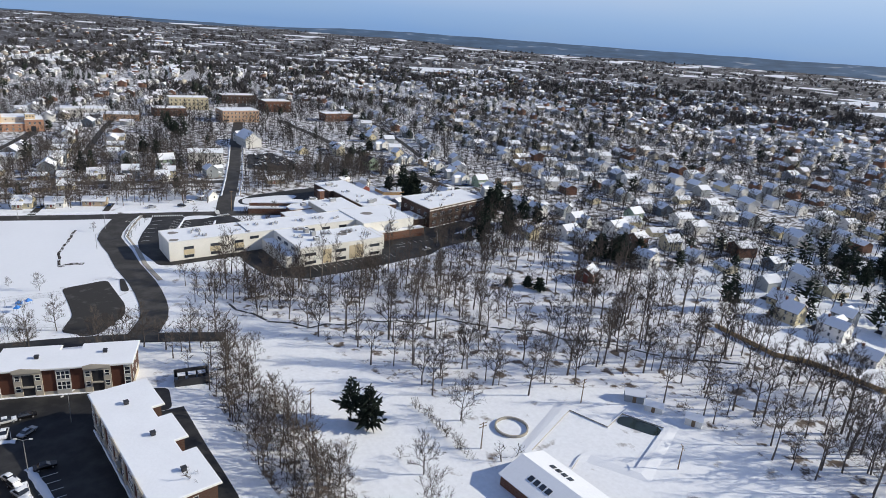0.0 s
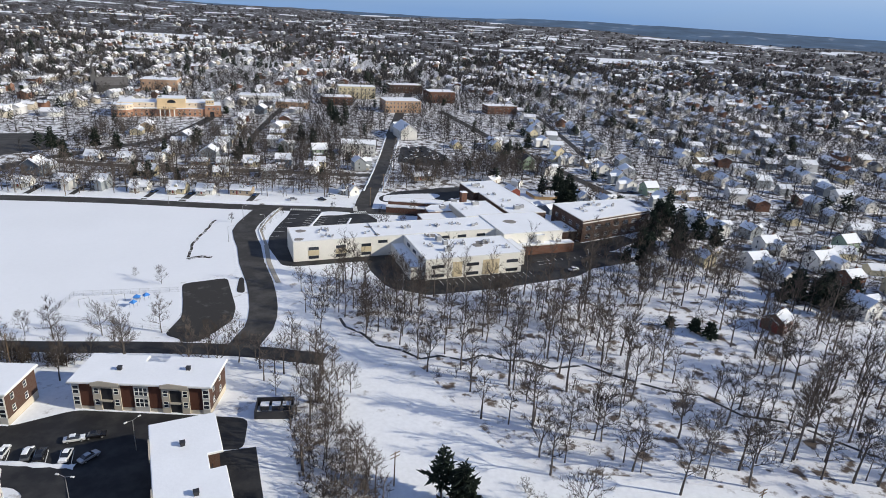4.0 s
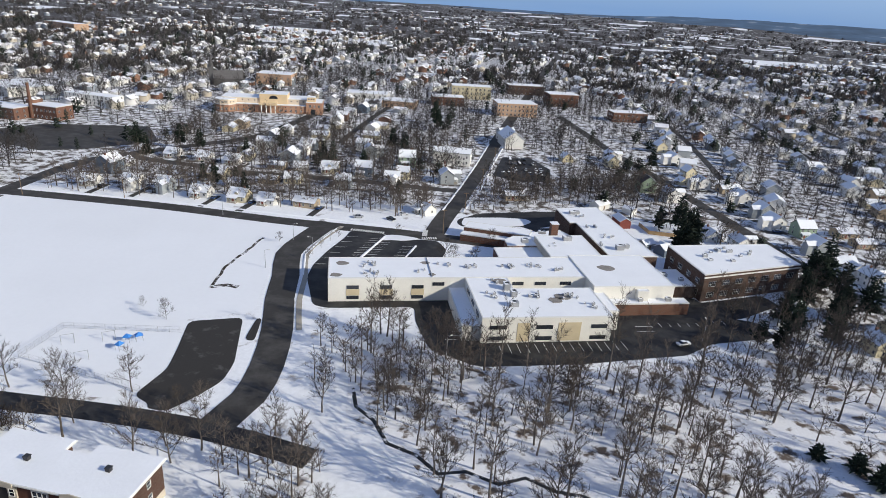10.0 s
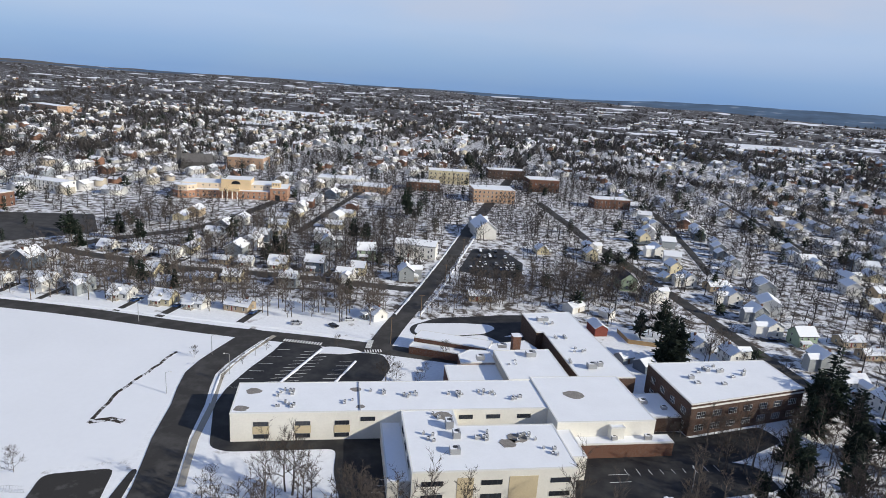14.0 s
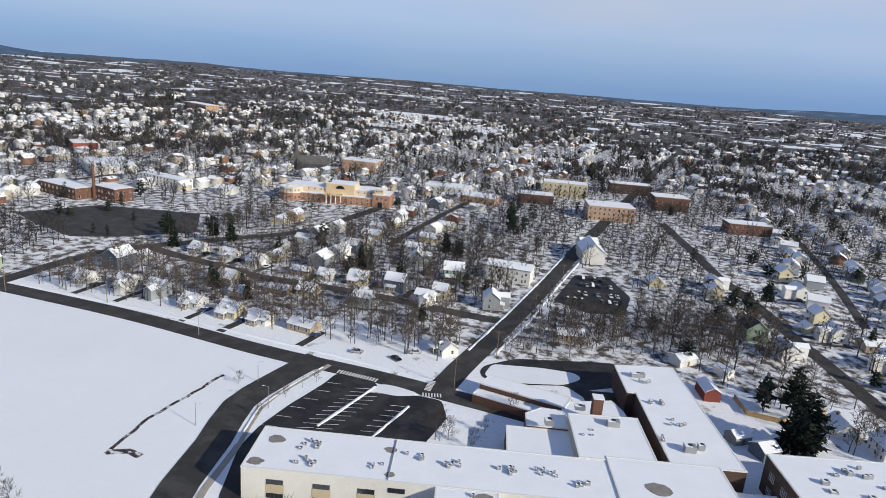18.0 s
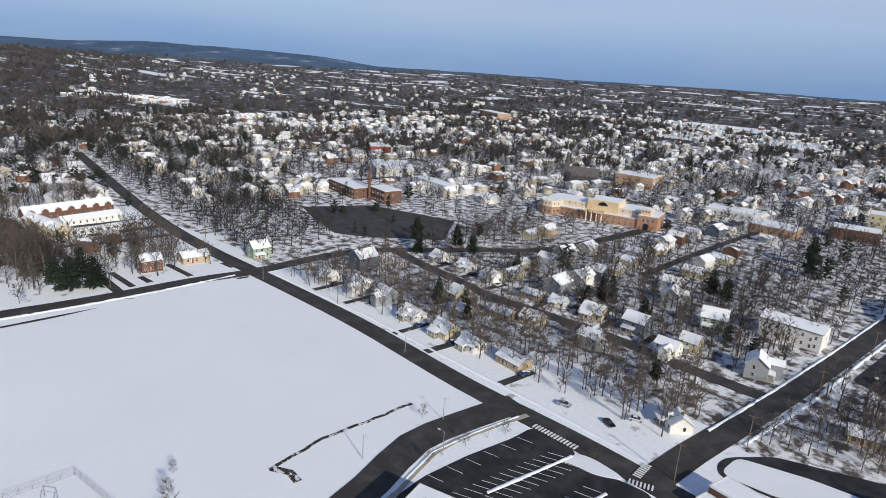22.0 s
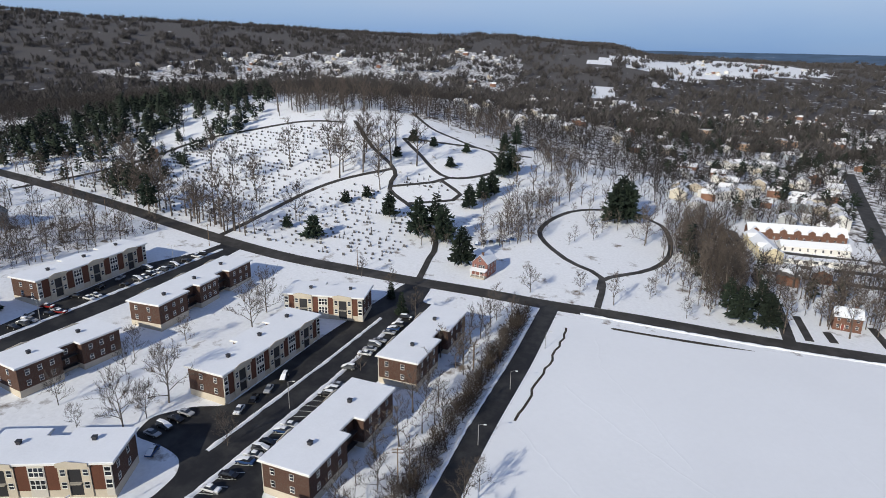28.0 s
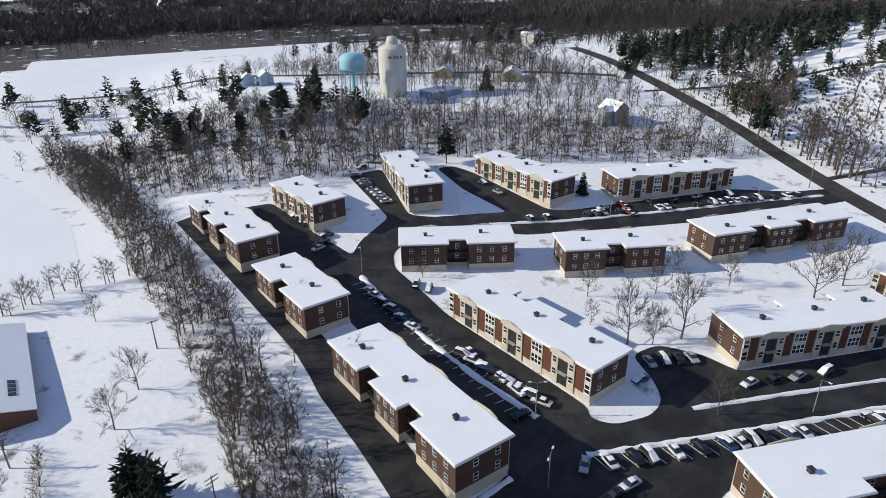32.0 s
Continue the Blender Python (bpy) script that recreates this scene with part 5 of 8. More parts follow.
# ---- asphalt of the apartments ----
strip("road_apartment_drive", [(-24, -106), (-41, -46), (-49.5, -14), (-51.5, 4), (-55, 22), (-58.5, 44)], 8.5, M["asphalt"], 0.07, "black asphalt drive along the backs of the apartment houses")
YARD = [(-57, 56.5), (-65.6, 58.2), (-97.9, 63.8), (-110, 58), (-147.6, 64), (-160.5, 66.7), (-199.8, 72.2), (-216, 72), (-218, 64), (-233, 64), (-233, 53), (-205, 46), (-180.7, 40.3), (-137.2, 32.7), (-134, 24), (-127, 17), (-119, 18), (-117.5, 28), (-115, 34), (-110, 37), (-101, 36.5), (-97.5, 33), (-99, 29.8), (-85.3, -15), (-83, -30), (-80, -44), (-82, -52), (-88, -58), (-108, -60), (-126, -48), (-168, -38)]
YARD += [(-200, -31), (-246, -26), (-248, -36), (-233, -40), (-214.3, -50.6), (-167.4, -56.3), (-150, -58), (-142.2, -61.3), (-131, -100.4), (-126, -110), (-119, -110), (-121, -88), (-128, -65), (-102, -71), (-95.2, -75.6), (-98, -117.2), (-84, -116), (-88, -76), (-75, -64), (-70, -56), (-66, -66), (-62, -74.5), (-52.7, -102), (-37.2, -104), (-49.3, -61.4), (-52.6, -50.7), (-60.9, -21.6), (-64, -4.3), (-75.2, 40.6), (-63.5, 44.3), (-57, 44)]
patch("road_apartment_yard", YARD,
      M["asphalt"], 0.09, "black asphalt yard and lanes between the apartment houses", "road", step=6.0)


def bank(name, line, width, height, label):
    """A low ridge of ploughed snow along a line."""
    g = Geo()
    pts = [Vector(p) for p in line]
    fine = []
    for a, b in zip(pts[:-1], pts[1:]):
        n = max(1, int((b - a).length / 1.6))
        fine += [a + (b - a) * k / n for k in range(n)]
    fine.append(pts[-1])
    for i, p in enumerate(fine):
        d = (fine[min(i + 1, len(fine) - 1)] - fine[max(i - 1, 0)]).normalized()
        s = Vector((-d.y, d.x))
        wv = width * (1.05 + 0.7 * noise.noise((p.x * 0.4, p.y * 0.4, 1)))
        hv = height * (0.8 + 0.9 * noise.noise((p.x * 0.6, p.y * 0.6, 6)))
        for k, z in ((0.5, -0.1), (0.26, hv * 0.8), (-0.06, hv), (-0.3, hv * 0.7), (-0.5, -0.1)):
            q = p + s * (wv * k)
            g.v.append(drape(q.x, q.y, z + 0.1))
    for i in range(len(fine) - 1):
        for k in range(4):
            g.f.append((i * 5 + k, i * 5 + k + 1, i * 5 + k + 6, i * 5 + k + 5))
            g.m.append(0)
    ob = tagged(part(name, g, M["snow"]), label, "snow bank", "ploughed snow banks")
    ob.data.shade_smooth()
    return ob


PLOUGHED = [([(-69.5, -43), (-73, -22.5), (-76.5, -5), (-81.5, 13), (-87.5, 29)], 1.8, 0.45), ([(-91, 41.5), (-122, 47.5), (-156, 54), (-205, 61)], 1.6, 0.45), ([(-119, 38.5), (-142, 43), (-165, 47.8), (-200, 54)], 1.2, 0.4), ([(-118, -59), (-142, -52), (-180, -45), (-221, -37.6), (-240, -33)], 1.5, 0.45), ([(-66, 58.6), (-98, 64.2)], 0.6, 0.25), ([(-64.3, -4.3), (-75, 40)], 0.5, 0.25), ([(-110.2, 58.4), (-147.6, 64.3)], 0.6, 0.25)]
PLOUGHED += [([(-52.8, -50), (-60.9, -22)], 0.5, 0.25), ([(-75, 41.5), (-63.5, 45)], 1.3, 0.25), ([(-57.5, 229.5), (-61.8, 214), (-64.5, 198), (-61, 179)], 1.0, 0.3), ([(-205, 254.5), (-143, 250.5), (-85, 243), (-45, 238), (-22, 234)], 1.6, 0.4), ([(-13, 262), (-4, 305), (6, 357), (17, 420)], 1.3, 0.4), ([(-3, 262), (7, 305), (16, 357), (28, 420)], 1.3, 0.4), ([(-227, 122), (-221, 182), (-217, 240)], 1.4, 0.35), ([(-222, 105), (-184, 101.6), (-147, 96.3), (-112, 92.5)], 1.2, 0.35)]
for line, w, h in PLOUGHED:
    bank("snow_bank", line, w, h, "low ridge of ploughed snow beside asphalt")


def paint_lines(name, rows, label, width=0.13):
    """Painted bay lines, each a thin slab of paint: rows of start, end, count, bearing and length."""
    owner = thing(name, label, "road marking")
    for (ax, ay), (bx, by), n, deg, length in rows:
        c, s = math.cos(radians(deg)), math.sin(radians(deg))
        for i in range(n):
            t = i / max(1, n - 1)
            x, y = ax + (bx - ax) * t, ay + (by - ay) * t
            g = Geo()
            g.prism([(x - s * width / 2, y + c * width / 2), (x - s * -width / 2, y + c * -width / 2), (x + c * length + s * width / 2, y + s * length - c * width / 2), (x + c * length - s * width / 2, y + s * length + c * width / 2)],
                    ground_z(x, y) + 0.1, ground_z(x, y) + 0.135, 0)
            part("bay_line", g, M["paint"], owner)
    return owner


paint_lines("bay_markings", [((-92, 41.8), (-154, 54.2), 24, 100, 5.2), ((-70.5, -40), (-87, 27), 24, 10, 4.6)], "white bay lines on the apartment yard")
# ---- the school's car park ----
patch("road_school_car_park", [(-51.5, 227.5), (-52.6, 219), (-57, 203), (-59.6, 189), (-59.5, 178), (-53, 157), (-48, 155.5), (-20, 160.2), (-19, 150), (-14, 134), (0, 126), (30, 131), (52, 137), (64, 140), (74, 148), (98, 155), (96, 165), (76, 169), (72, 172), (30, 165), (-6, 176), (-14, 192), (-10, 212), (-14, 222), (-22, 222), (-35, 219.5), (-36.5, 225.5)], M["asphalt"], 0.09, "black asphalt school car park with white lines", "road", step=6.0)
patch("road_school_court", [(-5, 252), (5, 262), (36, 271), (60, 275), (54, 260), (31, 246), (52, 250), (50, 236), (32, 200), (28, 217), (31, 240), (24, 247), (9.5, 242), (-4, 242), (-6, 247)], M["asphalt"], 0.09, "dark asphalt court behind the school", "road")
patch("road_main_street_car_park", [(15, 334), (24, 382), (42, 386), (52, 356), (48, 328), (30, 324)], M["asphalt"], 0.1, "dark asphalt car park off the main street", "road")
patch("snow_island", [(-4, 245), (-2.5, 254), (15, 257.5), (27, 257.8), (29.5, 254), (24, 247.5), (9.5, 243), (-2, 243)], M["snow"], 0.22, "snow-covered island in the school court", "snow")
patch("road_turning_area", [(-87, 141), (-72, 145.5), (-68.5, 129.5), (-66.4, 120), (-66.6, 111), (-71.5, 102.3), (-75, 97.3), (-80, 97.6), (-80.6, 99.8), (-85.5, 102.4), (-82.5, 114.8), (-84, 125)], M["drive"], 0.09, "worn grey asphalt turning area")
patch("path_ramp", [(-67.8, 145.5), (-66.2, 145.5), (-64.6, 132), (-67.6, 132.5)], M["drive"], 0.12, "short asphalt spur beside the drive")
patch("snow_field", [(-222, 114), (-218, 180), (-213, 245), (-140, 241), (-82, 232), (-70, 228), (-77, 205), (-74, 180), (-70, 150), (-88, 143), (-85, 125), (-83.5, 115), (-86, 103), (-93, 100.5), (-119, 101.5), (-150, 104.5), (-185, 109.5)], M["snow_field"], 0.05, "smooth unbroken snow on a playing field", "field", edge=False)
for pts in ([(-218.9, 133), (-217.9, 146), (-217.2, 164), (-216.0, 181), (-215.4, 164), (-216.4, 146), (-217.4, 133)], [(-213.5, 238), (-212.5, 243.5), (-210.5, 244), (-211.5, 238)]):
    patch("bare_grass_strip", pts, M["soil"], 0.09, "strip of bare dark earth at the field's edge", "grass", step=5)
def trail(name, line, width, mat, label, dz=0.09):
    pts = []
    for a, b in zip(line[:-1], line[1:]):
        n = max(1, int(math.dist(a, b) / 3))
        pts += [(a[0] + (b[0] - a[0]) * k / n + rt.uniform(-0.5, 0.5), a[1] + (b[1] - a[1]) * k / n + rt.uniform(-0.5, 0.5)) for k in range(n)]
    return strip(name, pts + [line[-1]], width, mat, dz, label, "trail")


trail("ditch_line", [(-85, 213), (-85.3, 209.9), (-87.2, 195.6), (-89.7, 182.6), (-89, 169.8), (-89, 164.5)], 1.1, M["ragged"], "bare ragged ditch line through the snow")
trail("ditch_spur", [(-89, 165), (-84, 167), (-80.2, 166.4)], 2.2, M["ragged"], "bare earth at the ditch's end")
trail("field_trail", [(-214, 117.5), (-205, 117.3), (-196, 115.7), (-173.5, 111.7), (-153, 108)], 0.75, M["soil"], "dark thawed trail along the field's edge")
for line in ([(-210, 128), (-190, 130), (-177, 137), (-160, 145), (-145.2, 152)], [(-175, 119.6), (-163.2, 129.2), (-143.3, 148.1), (-117.7, 178.4)], [(-150.5, 109.3), (-132.2, 123.1), (-114.1, 138.9), (-96.8, 150.5)], [(-200, 180), (-170, 186), (-140, 196)]):
    trail("ski_track", line, 1.0, M["snow_field"], "faint trodden track across the snow", 0.045)
bay = [((-44.8, 193.5), (-37.2, 221), 11, 196, 5.0), ((-44.2, 193.4), (-36.6, 221), 11, 16, 4.8), ((-28.4, 194), (-23.7, 214), 7, 190, 4.6), ((-59.3, 190), (-51.9, 220), 6, 6, 4.6), ((-50.6, 189), (-46.5, 186.6), 2, 16, 5.0),
       ((7.5, 134), (46, 141), 15, 100, 5.0), ((52, 153), (53.2, 163), 4, 10, 6.0), ((58, 156.5), (84, 161.5), 9, 100, 5.0), ((-9.5, 140), (-4, 158), 8, 10, 4.8)]
paint_lines("bay_markings", bay, "white bay lines on the school car park")
owner = thing("zebra_crossing", "white zebra stripes across the street", "road marking")
for (ax, ay), (bx, by), n in (((-51.5, 228.2), (-36.6, 226.6), 14), ((-20.6, 222.8), (-14.2, 224.4), 7), ((-19.8, 226), (-19.6, 233.5), 8)):
    dx, dy = (bx - ax) / n, (by - ay) / n
    L = math.hypot(dx, dy)
    for i in range(n):
        x, y = ax + dx * i, ay + dy * i
        nx, ny = -dy / L * 1.1, dx / L * 1.1
        g = Geo()
        g.prism([(x - nx, y - ny), (x + dx * 0.5 - nx, y + dy * 0.5 - ny), (x + dx * 0.5 + nx, y + dy * 0.5 + ny), (x + nx, y + ny)], 0.05, 0.185, 0)
        part("stripe", g, M["paint"], owner)
for line, w in (([(-44.5, 194.5), (-36.4, 222.5)], 1.2), ([(-28, 194), (-22.8, 214.5)], 1.0)):
    bank("snow_bank", line, w, 0.35, "snow heaped on a car-park island")
patch("snow_island", [(-37.3, 218.4), (-35.8, 225), (-30.8, 225.5), (-22.5, 223.6), (-22.4, 222), (-28.5, 219.2), (-34.6, 219.6)], M["snow"], 0.24, "snow-covered island at the car park's corner", "snow")

# ---- lamp posts and poles ----
def lamp_post(x, y, h, deg, arms=1):
    lp = thing("street_lamp", "tall slim metal lamp post with curved arm", "street lamp", pose(x, y, ground_z(x, y), 0, 0, deg), "lamp posts")
    g = Geo()
    g.tube((0, 0, -0.2), (0, 0, h), 0.13, 0.07, 6)
    part("pole", g, M["grey_metal"], lp)
    for s in ((1,) if arms == 1 else (1, -1)):
        g = Geo()
        g.tube((0, 0, h - 0.1), (s * 0.9, 0, h + 0.25), 0.05, 0.04, 5)
        g.tube((s * 0.9, 0, h + 0.25), (s * 1.6, 0, h + 0.3), 0.04, 0.04, 5)
        arm = part("arm", g, M["grey_metal"], lp)
        g = Geo()
        g.box(s * 1.6 - 0.35, s * 1.6 + 0.35, -0.16, 0.16, h + 0.2, h + 0.36)
        part("lamp_head", g, M["trim"], arm)
    return lp


for x, y, h, d, a in ((-112, -71.6, 8, 90, 1), (-87.5, 28, 8, 160, 2), (-70.5, -46, 8, 60, 1), (-218, -41.5, 8, 90, 2), (-159, -48.6, 8, 90, 2), (-61.8, 199.1, 7, 190, 1), (-72.5, 212.5, 7, 10, 1), (-75.8, 183.6, 7, 0, 1),
                      (-57.8, 214, 4, 0, 1), (-183.7, 256, 9, -90, 1), (-109.6, 237, 8, 80, 1), (-168, 104.6, 6, 90, 1), (-140, 100.6, 6, 90, 1), (-196, 112, 6, 90, 1), (-141, 49, 8, 100, 1), (-80, 46, 8, 45, 2), (48, 168, 6, 0, 1), (-9, 129, 7, 45, 1), (72, 150, 7, 90, 1)):
    lamp_post(x, y, h, d, a)


def utility_pole(x, y, h, deg, bars=2):
    up = thing("utility_pole", "weathered wooden utility pole with crossarms", "utility pole", pose(x, y, ground_z(x, y), 0, 0, deg), "utility poles")
    g = Geo()
    g.tube((0, 0, -0.3), (0, 0, h), 0.17, 0.11, 7)
    part("pole", g, M["wood"], up)
    for k in range(bars):
        g = Geo()
        g.box(-1.25, 1.25, -0.07, 0.07, h - 0.5 - k * 0.9, h - 0.36 - k * 0.9)
        part("crossarm", g, M["wood"], up)
    return up


for x, y, h, d, b in ((50.8, 10.2, 8, 20, 2), (12, 1.7, 8, 10, 2), (55, -23.4, 7, 60, 1), (-24.5, 29, 9, 30, 2), (-174, 92.5, 10, 100, 2), (-120.5, 86, 10, 100, 2), (-12, 231.5, 11, 15, 1), (-2, 262, 10, 10, 1), (8, 310, 10, 10, 1), (18, 365, 10, 10, 1), (-204, 246, 10, 80, 1), (-160, 251, 10, 90, 1), (-240, 30, 10, 0, 1), (-241, -40, 10, 0, 1), (-250, -100, 10, 0, 1), (-270, 258, 10, 90, 1), (-14, -30, 8, 20, 1)):
    utility_pole(x, y, h, d, b)

# ---- parked cars ----
park_row(-92.5, 44.6, -156, 57.2, 24, 100, 0.62)
park_row(-68.5, -38, -80, 10, 18, 14, 0.4)
park_row(-81, 2, -91, 27, 8, 14, 0.9, (1, 2, 2, 5, 0, 3))
PARKED = [(4, -83.5, 3.5, 100), (2, -86, 14.8, 100), (2, -87.4, 20.4, 102), (0, -84.2, 27.6, 10), (3, -90.6, -120, 20), (1, -120.5, 22.5, 80), (3, -124, 23.2, 80), (0, -127.4, 24.2, 80), (1, -130.5, 25, 80), (5, -114.5, 27, 10), (2, -135.6, 37.2, 10), (0, -141.5, 38.2, 10), (1, -147, 39.6, 10), (3, -154, 40.8, 10), (2, -160, -54.6, 8), (4, -168, -54.4, 100), (0, -178, -52, 100)]
PARKED += [(0, -187, -50, 8), (1, -197, -49.5, 8), (3, -209, -47, 100), (1, -131.5, -80, 100), (5, -130, -90, 100), (4, -166.5, -48, 100), (2, 64.5, 146, 20), (1, -50.7, 244.8, 10), (0, -35.9, 244.5, -30), (2, -30.8, 252.3, 20), (3, -85, -28.5, 60), (6, -82.5, -32, 60), (0, -65.6, -70, 30), (0, -63.5, -66.5, 30), (2, -61, -63, 30), (0, -90, 52, 10), (2, -94, 51, 10), (1, -89, 44, 50)]
for i, x, y, d in PARKED:
    park(i, x, y, d)
park_row(-86, -118, -91, -86, 11, 80, 0.95, (0, 1, 2, 3, 5, 6))
park_row(-62, -78, -55, -100, 8, 80, 0.7, (0, 1, 6, 3))
park_row(-128, -57.5, -232, -36.5, 36, 95, 0.62)
park_row(-160, 55.5, -204, 63, 14, 100, 0.6)
park_row(47, 352, 22, 348, 8, 90, 0.85)
park_row(20, 338, 46, 342, 8, 90, 0.85)
park_row(27, 376, 42, 377, 5, 90, 0.85)
park_row(26, 364, 44, 366, 6, 90, 0.8)
park_row(-285, 70, -300, 88, 6, 60, 0.8)

# ---- woods, hedges and single trees ----
WOODS = [(-27, 140), (-35, 118), (-33, 100), (-22, 94), (-10, 76), (-2, 52), (4, 37), (12, 29), (30, 26), (52, 19), (69, 12), (77, -12), (83, -38), (100, -82), (165, -78), (156, -20), (142, 6), (140, 44), (148, 100), (134, 130), (104, 148), (66, 137), (10, 123)]
GLADE = [(50, 95), (70, 110), (92, 88), (86, 62), (66, 72)]


def not_glade(x, y):
    return not inside(x, y, GLADE)


patch("woodland_floor", WOODS, M["thin_forest"], 0.04, "brown leaf litter showing through patchy snow", "ground", edge=False)
strip("stream", [(-33, 112), (-31, 104), (-26, 99), (-22, 91), (-15, 87.5), (-10, 82), (-4, 83.3), (3, 80), (9, 82.5), (15, 79), (21, 78), (28, 73), (39, 74), (46, 67), (58, 58), (66, 55), (72, 45), (84, 40), (95, 26), (120, 10)], 1.0, M["stream"], 0.07, "narrow dark stream between snowy banks", "stream")
for x, y in scatter(WOODS, 165, 7.0, rt, not_glade):
    plant("bare_tree", rt.choice((0, 0, 1, 1, 3, 3, 2)), x, y, rt.uniform(0.75, 1.25), rt.uniform(0, 360))
SINGLES = []
SINGLES += [(-120.6, 14, 2, 0.9), (-134, 17.2, 2, 1), (-126.2, 16.4, 4, 0.9), (-117.3, 3.2, 4, 0.6), (-142.2, -2.8, 4, 0.8), (-124.3, -8.9, 4, 0.9), (-151.2, -7, 4, 0.9), (-178.8, 16.5, 2, 0.95), (-192, 14.5, 2, 0.9), (-85.9, -36, 4, 0.8), (-163.5, 2, 4, 0.8), (-122.3, 42, 4, 0.8), (-80.2, -5.1, 4, 0.5), (-10.2, -14.7, 2, 0.8), (1.3, -49.9, 4, 0.9), (-38.8, 100.9, 0, 0.9), (-42.2, 53.5, 1, 0.9), (-38.6, 39.4, 0, 0.9), (-34.3, 18.9, 0, 0.9), (-30.1, 3.9, 2, 0.8)]
SINGLES += [(-25.9, 0.4, 2, 0.8), (-6, -2.4, 2, 0.8), (13, 14.5, 2, 1.0), (11.3, 28.8, 1, 0.9), (38.3, 19.1, 1, 0.9), (-115.5, 102, 0, 0.8), (-102.8, 103, 2, 0.8), (-86.4, 104, 0, 0.75), (-123.8, 104, 4, 0.9), (-71.8, 97.2, 4, 0.8), (-66.4, 98.5, 4, 0.9), (-46.4, 140, 4, 0.7), (-47.8, 91.5, 0, 0.7), (-31.6, 66.2, 4, 1), (-40.1, 65.4, 0, 0.8), (-28.9, 141, 0, 1.0), (-12, 132, 2, 1.1), (14, 128, 1, 0.9), (-109, 88, 0, 0.8), (-93.3, 90.5, 2, 0.75)]
SINGLES += [(-93.9, 141.2, 4, 0.75), (-104, 148, 4, 0.4), (-62.5, 194.1, 4, 0.5), (-60, 206.7, 4, 0.45), (-55.3, 219, 4, 0.5), (-77.4, 209.2, 4, 0.5), (-31.1, 225.3, 4, 0.55), (-10.8, 199.6, 2, 0.75), (-7.3, 201, 4, 0.8), (0.2, 198.5, 4, 0.7), (8.6, 221.6, 4, 0.8), (2, 208, 4, 0.5), (-312.3, -120, 0, 0.9), (-290.2, -42.6, 4, 1), (-262.2, -50.9, 4, 1), (-348.7, -54, 0, 1.3), (-356.8, -32.2, 0, 1.5), (-358.1, -12, 1, 1.35), (-360.7, -3.2, 0, 1.5), (-346, -22, 1, 1.3)]
SINGLES += [(-371, -16, 1, 1.3), (-313.6, 124.6, 4, 0.9), (-320.1, 150, 0, 0.8), (-233.3, 34.3, 0, 0.6), (-219, 52, 0, 0.7), (-240.5, 102, 2, 0.8), (-239, 134, 0, 0.8), (-249.7, 147.9, 4, 1), (-246, 121, 4, 1), (-236, 160, 4, 0.9), (-328.3, -66.9, 4, 1.1), (-300, -62, 4, 1), (-275, -70, 0, 0.9), (-270, -95, 0, 1), (-256, 180, 0, 1.2), (-262, 168, 1, 1.1), (-272, 178, 2, 1.1), (-204, 66, 0, 0.7), (-192, 88, 0, 0.8), (-172, 90, 0, 0.8)]
SINGLES += [(-152, 84, 2, 0.8), (-134, 82, 0, 0.85), (-118, 82, 2, 0.8), (-106, 78, 0, 0.8), (-140, 92, 1, 0.8), (-160, 94, 0, 0.7), (-206, 92, 0, 0.8), (-165, 60, 4, 0.6), (-139, 60, 4, 0.6), (-70, 85, 0, 0.7), (-100, 84, 2, 0.7), (84, 171, 0, 0.9), (94, 164, 1, 0.85), (112, 177, 0, 0.9), (126.5, 188.5, 2, 0.9), (128, 176, 1, 0.9), (98, 181, 2, 0.8), (79, 178, 4, 0.9), (102, 163.4, 3, 0.8), (85, 161, 1, 0.8)]
SINGLES += [(118, 168, 0, 0.9), (108, 171, 3, 0.8), (74, 174, 4, 0.9), (-74.4, 79.9, 0, 1.0), (-66.8, 79.9, 2, 1.0), (-62, 84.5, 0, 0.9), (-91.7, 83.8, 1, 0.95), (-99, 101, 4, 0.8), (122, 182, 1, 0.8), (90, 176, 4, 1), (121, -17, 0, 0.9), (111, -32, 1, 0.9), (102, -44, 0, 0.9), (121, -7, 2, 0.8), (141, -25, 1, 0.9), (95, -2, 4, 0.9), (108, -20, 4, 0.8), (16.2, -12, 4, 0.5), (-300, -50, 0, 1.2), (-320, -75, 2, 1.2)]
SINGLES += [(-285, -20, 2, 1.1), (-262, -30, 0, 1.0), (-330, -95, 0, 1.2), (-375, 0, 1, 1.4), (-385, -20, 0, 1.4), (-380, 15, 1, 1.3), (-340, 5, 0, 1.2), (-400, -5, 1, 1.3), (-395, -40, 0, 1.3), (-252, 175, 2, 1.7), (-316, 149, 2, 1.5), (-302, 94, 0, 1.0), (-354, -23, 2, 1.5)]
for x, y, i, s in SINGLES:
    s *= 1.3 if -205 < x < -105 and -40 < y < 50 else 1.3 if -430 < x < -280 and -100 < y < 35 else 1.0
    plant("bare_tree", i, x, y, s, rt.uniform(0, 360))
CONIFERS = []
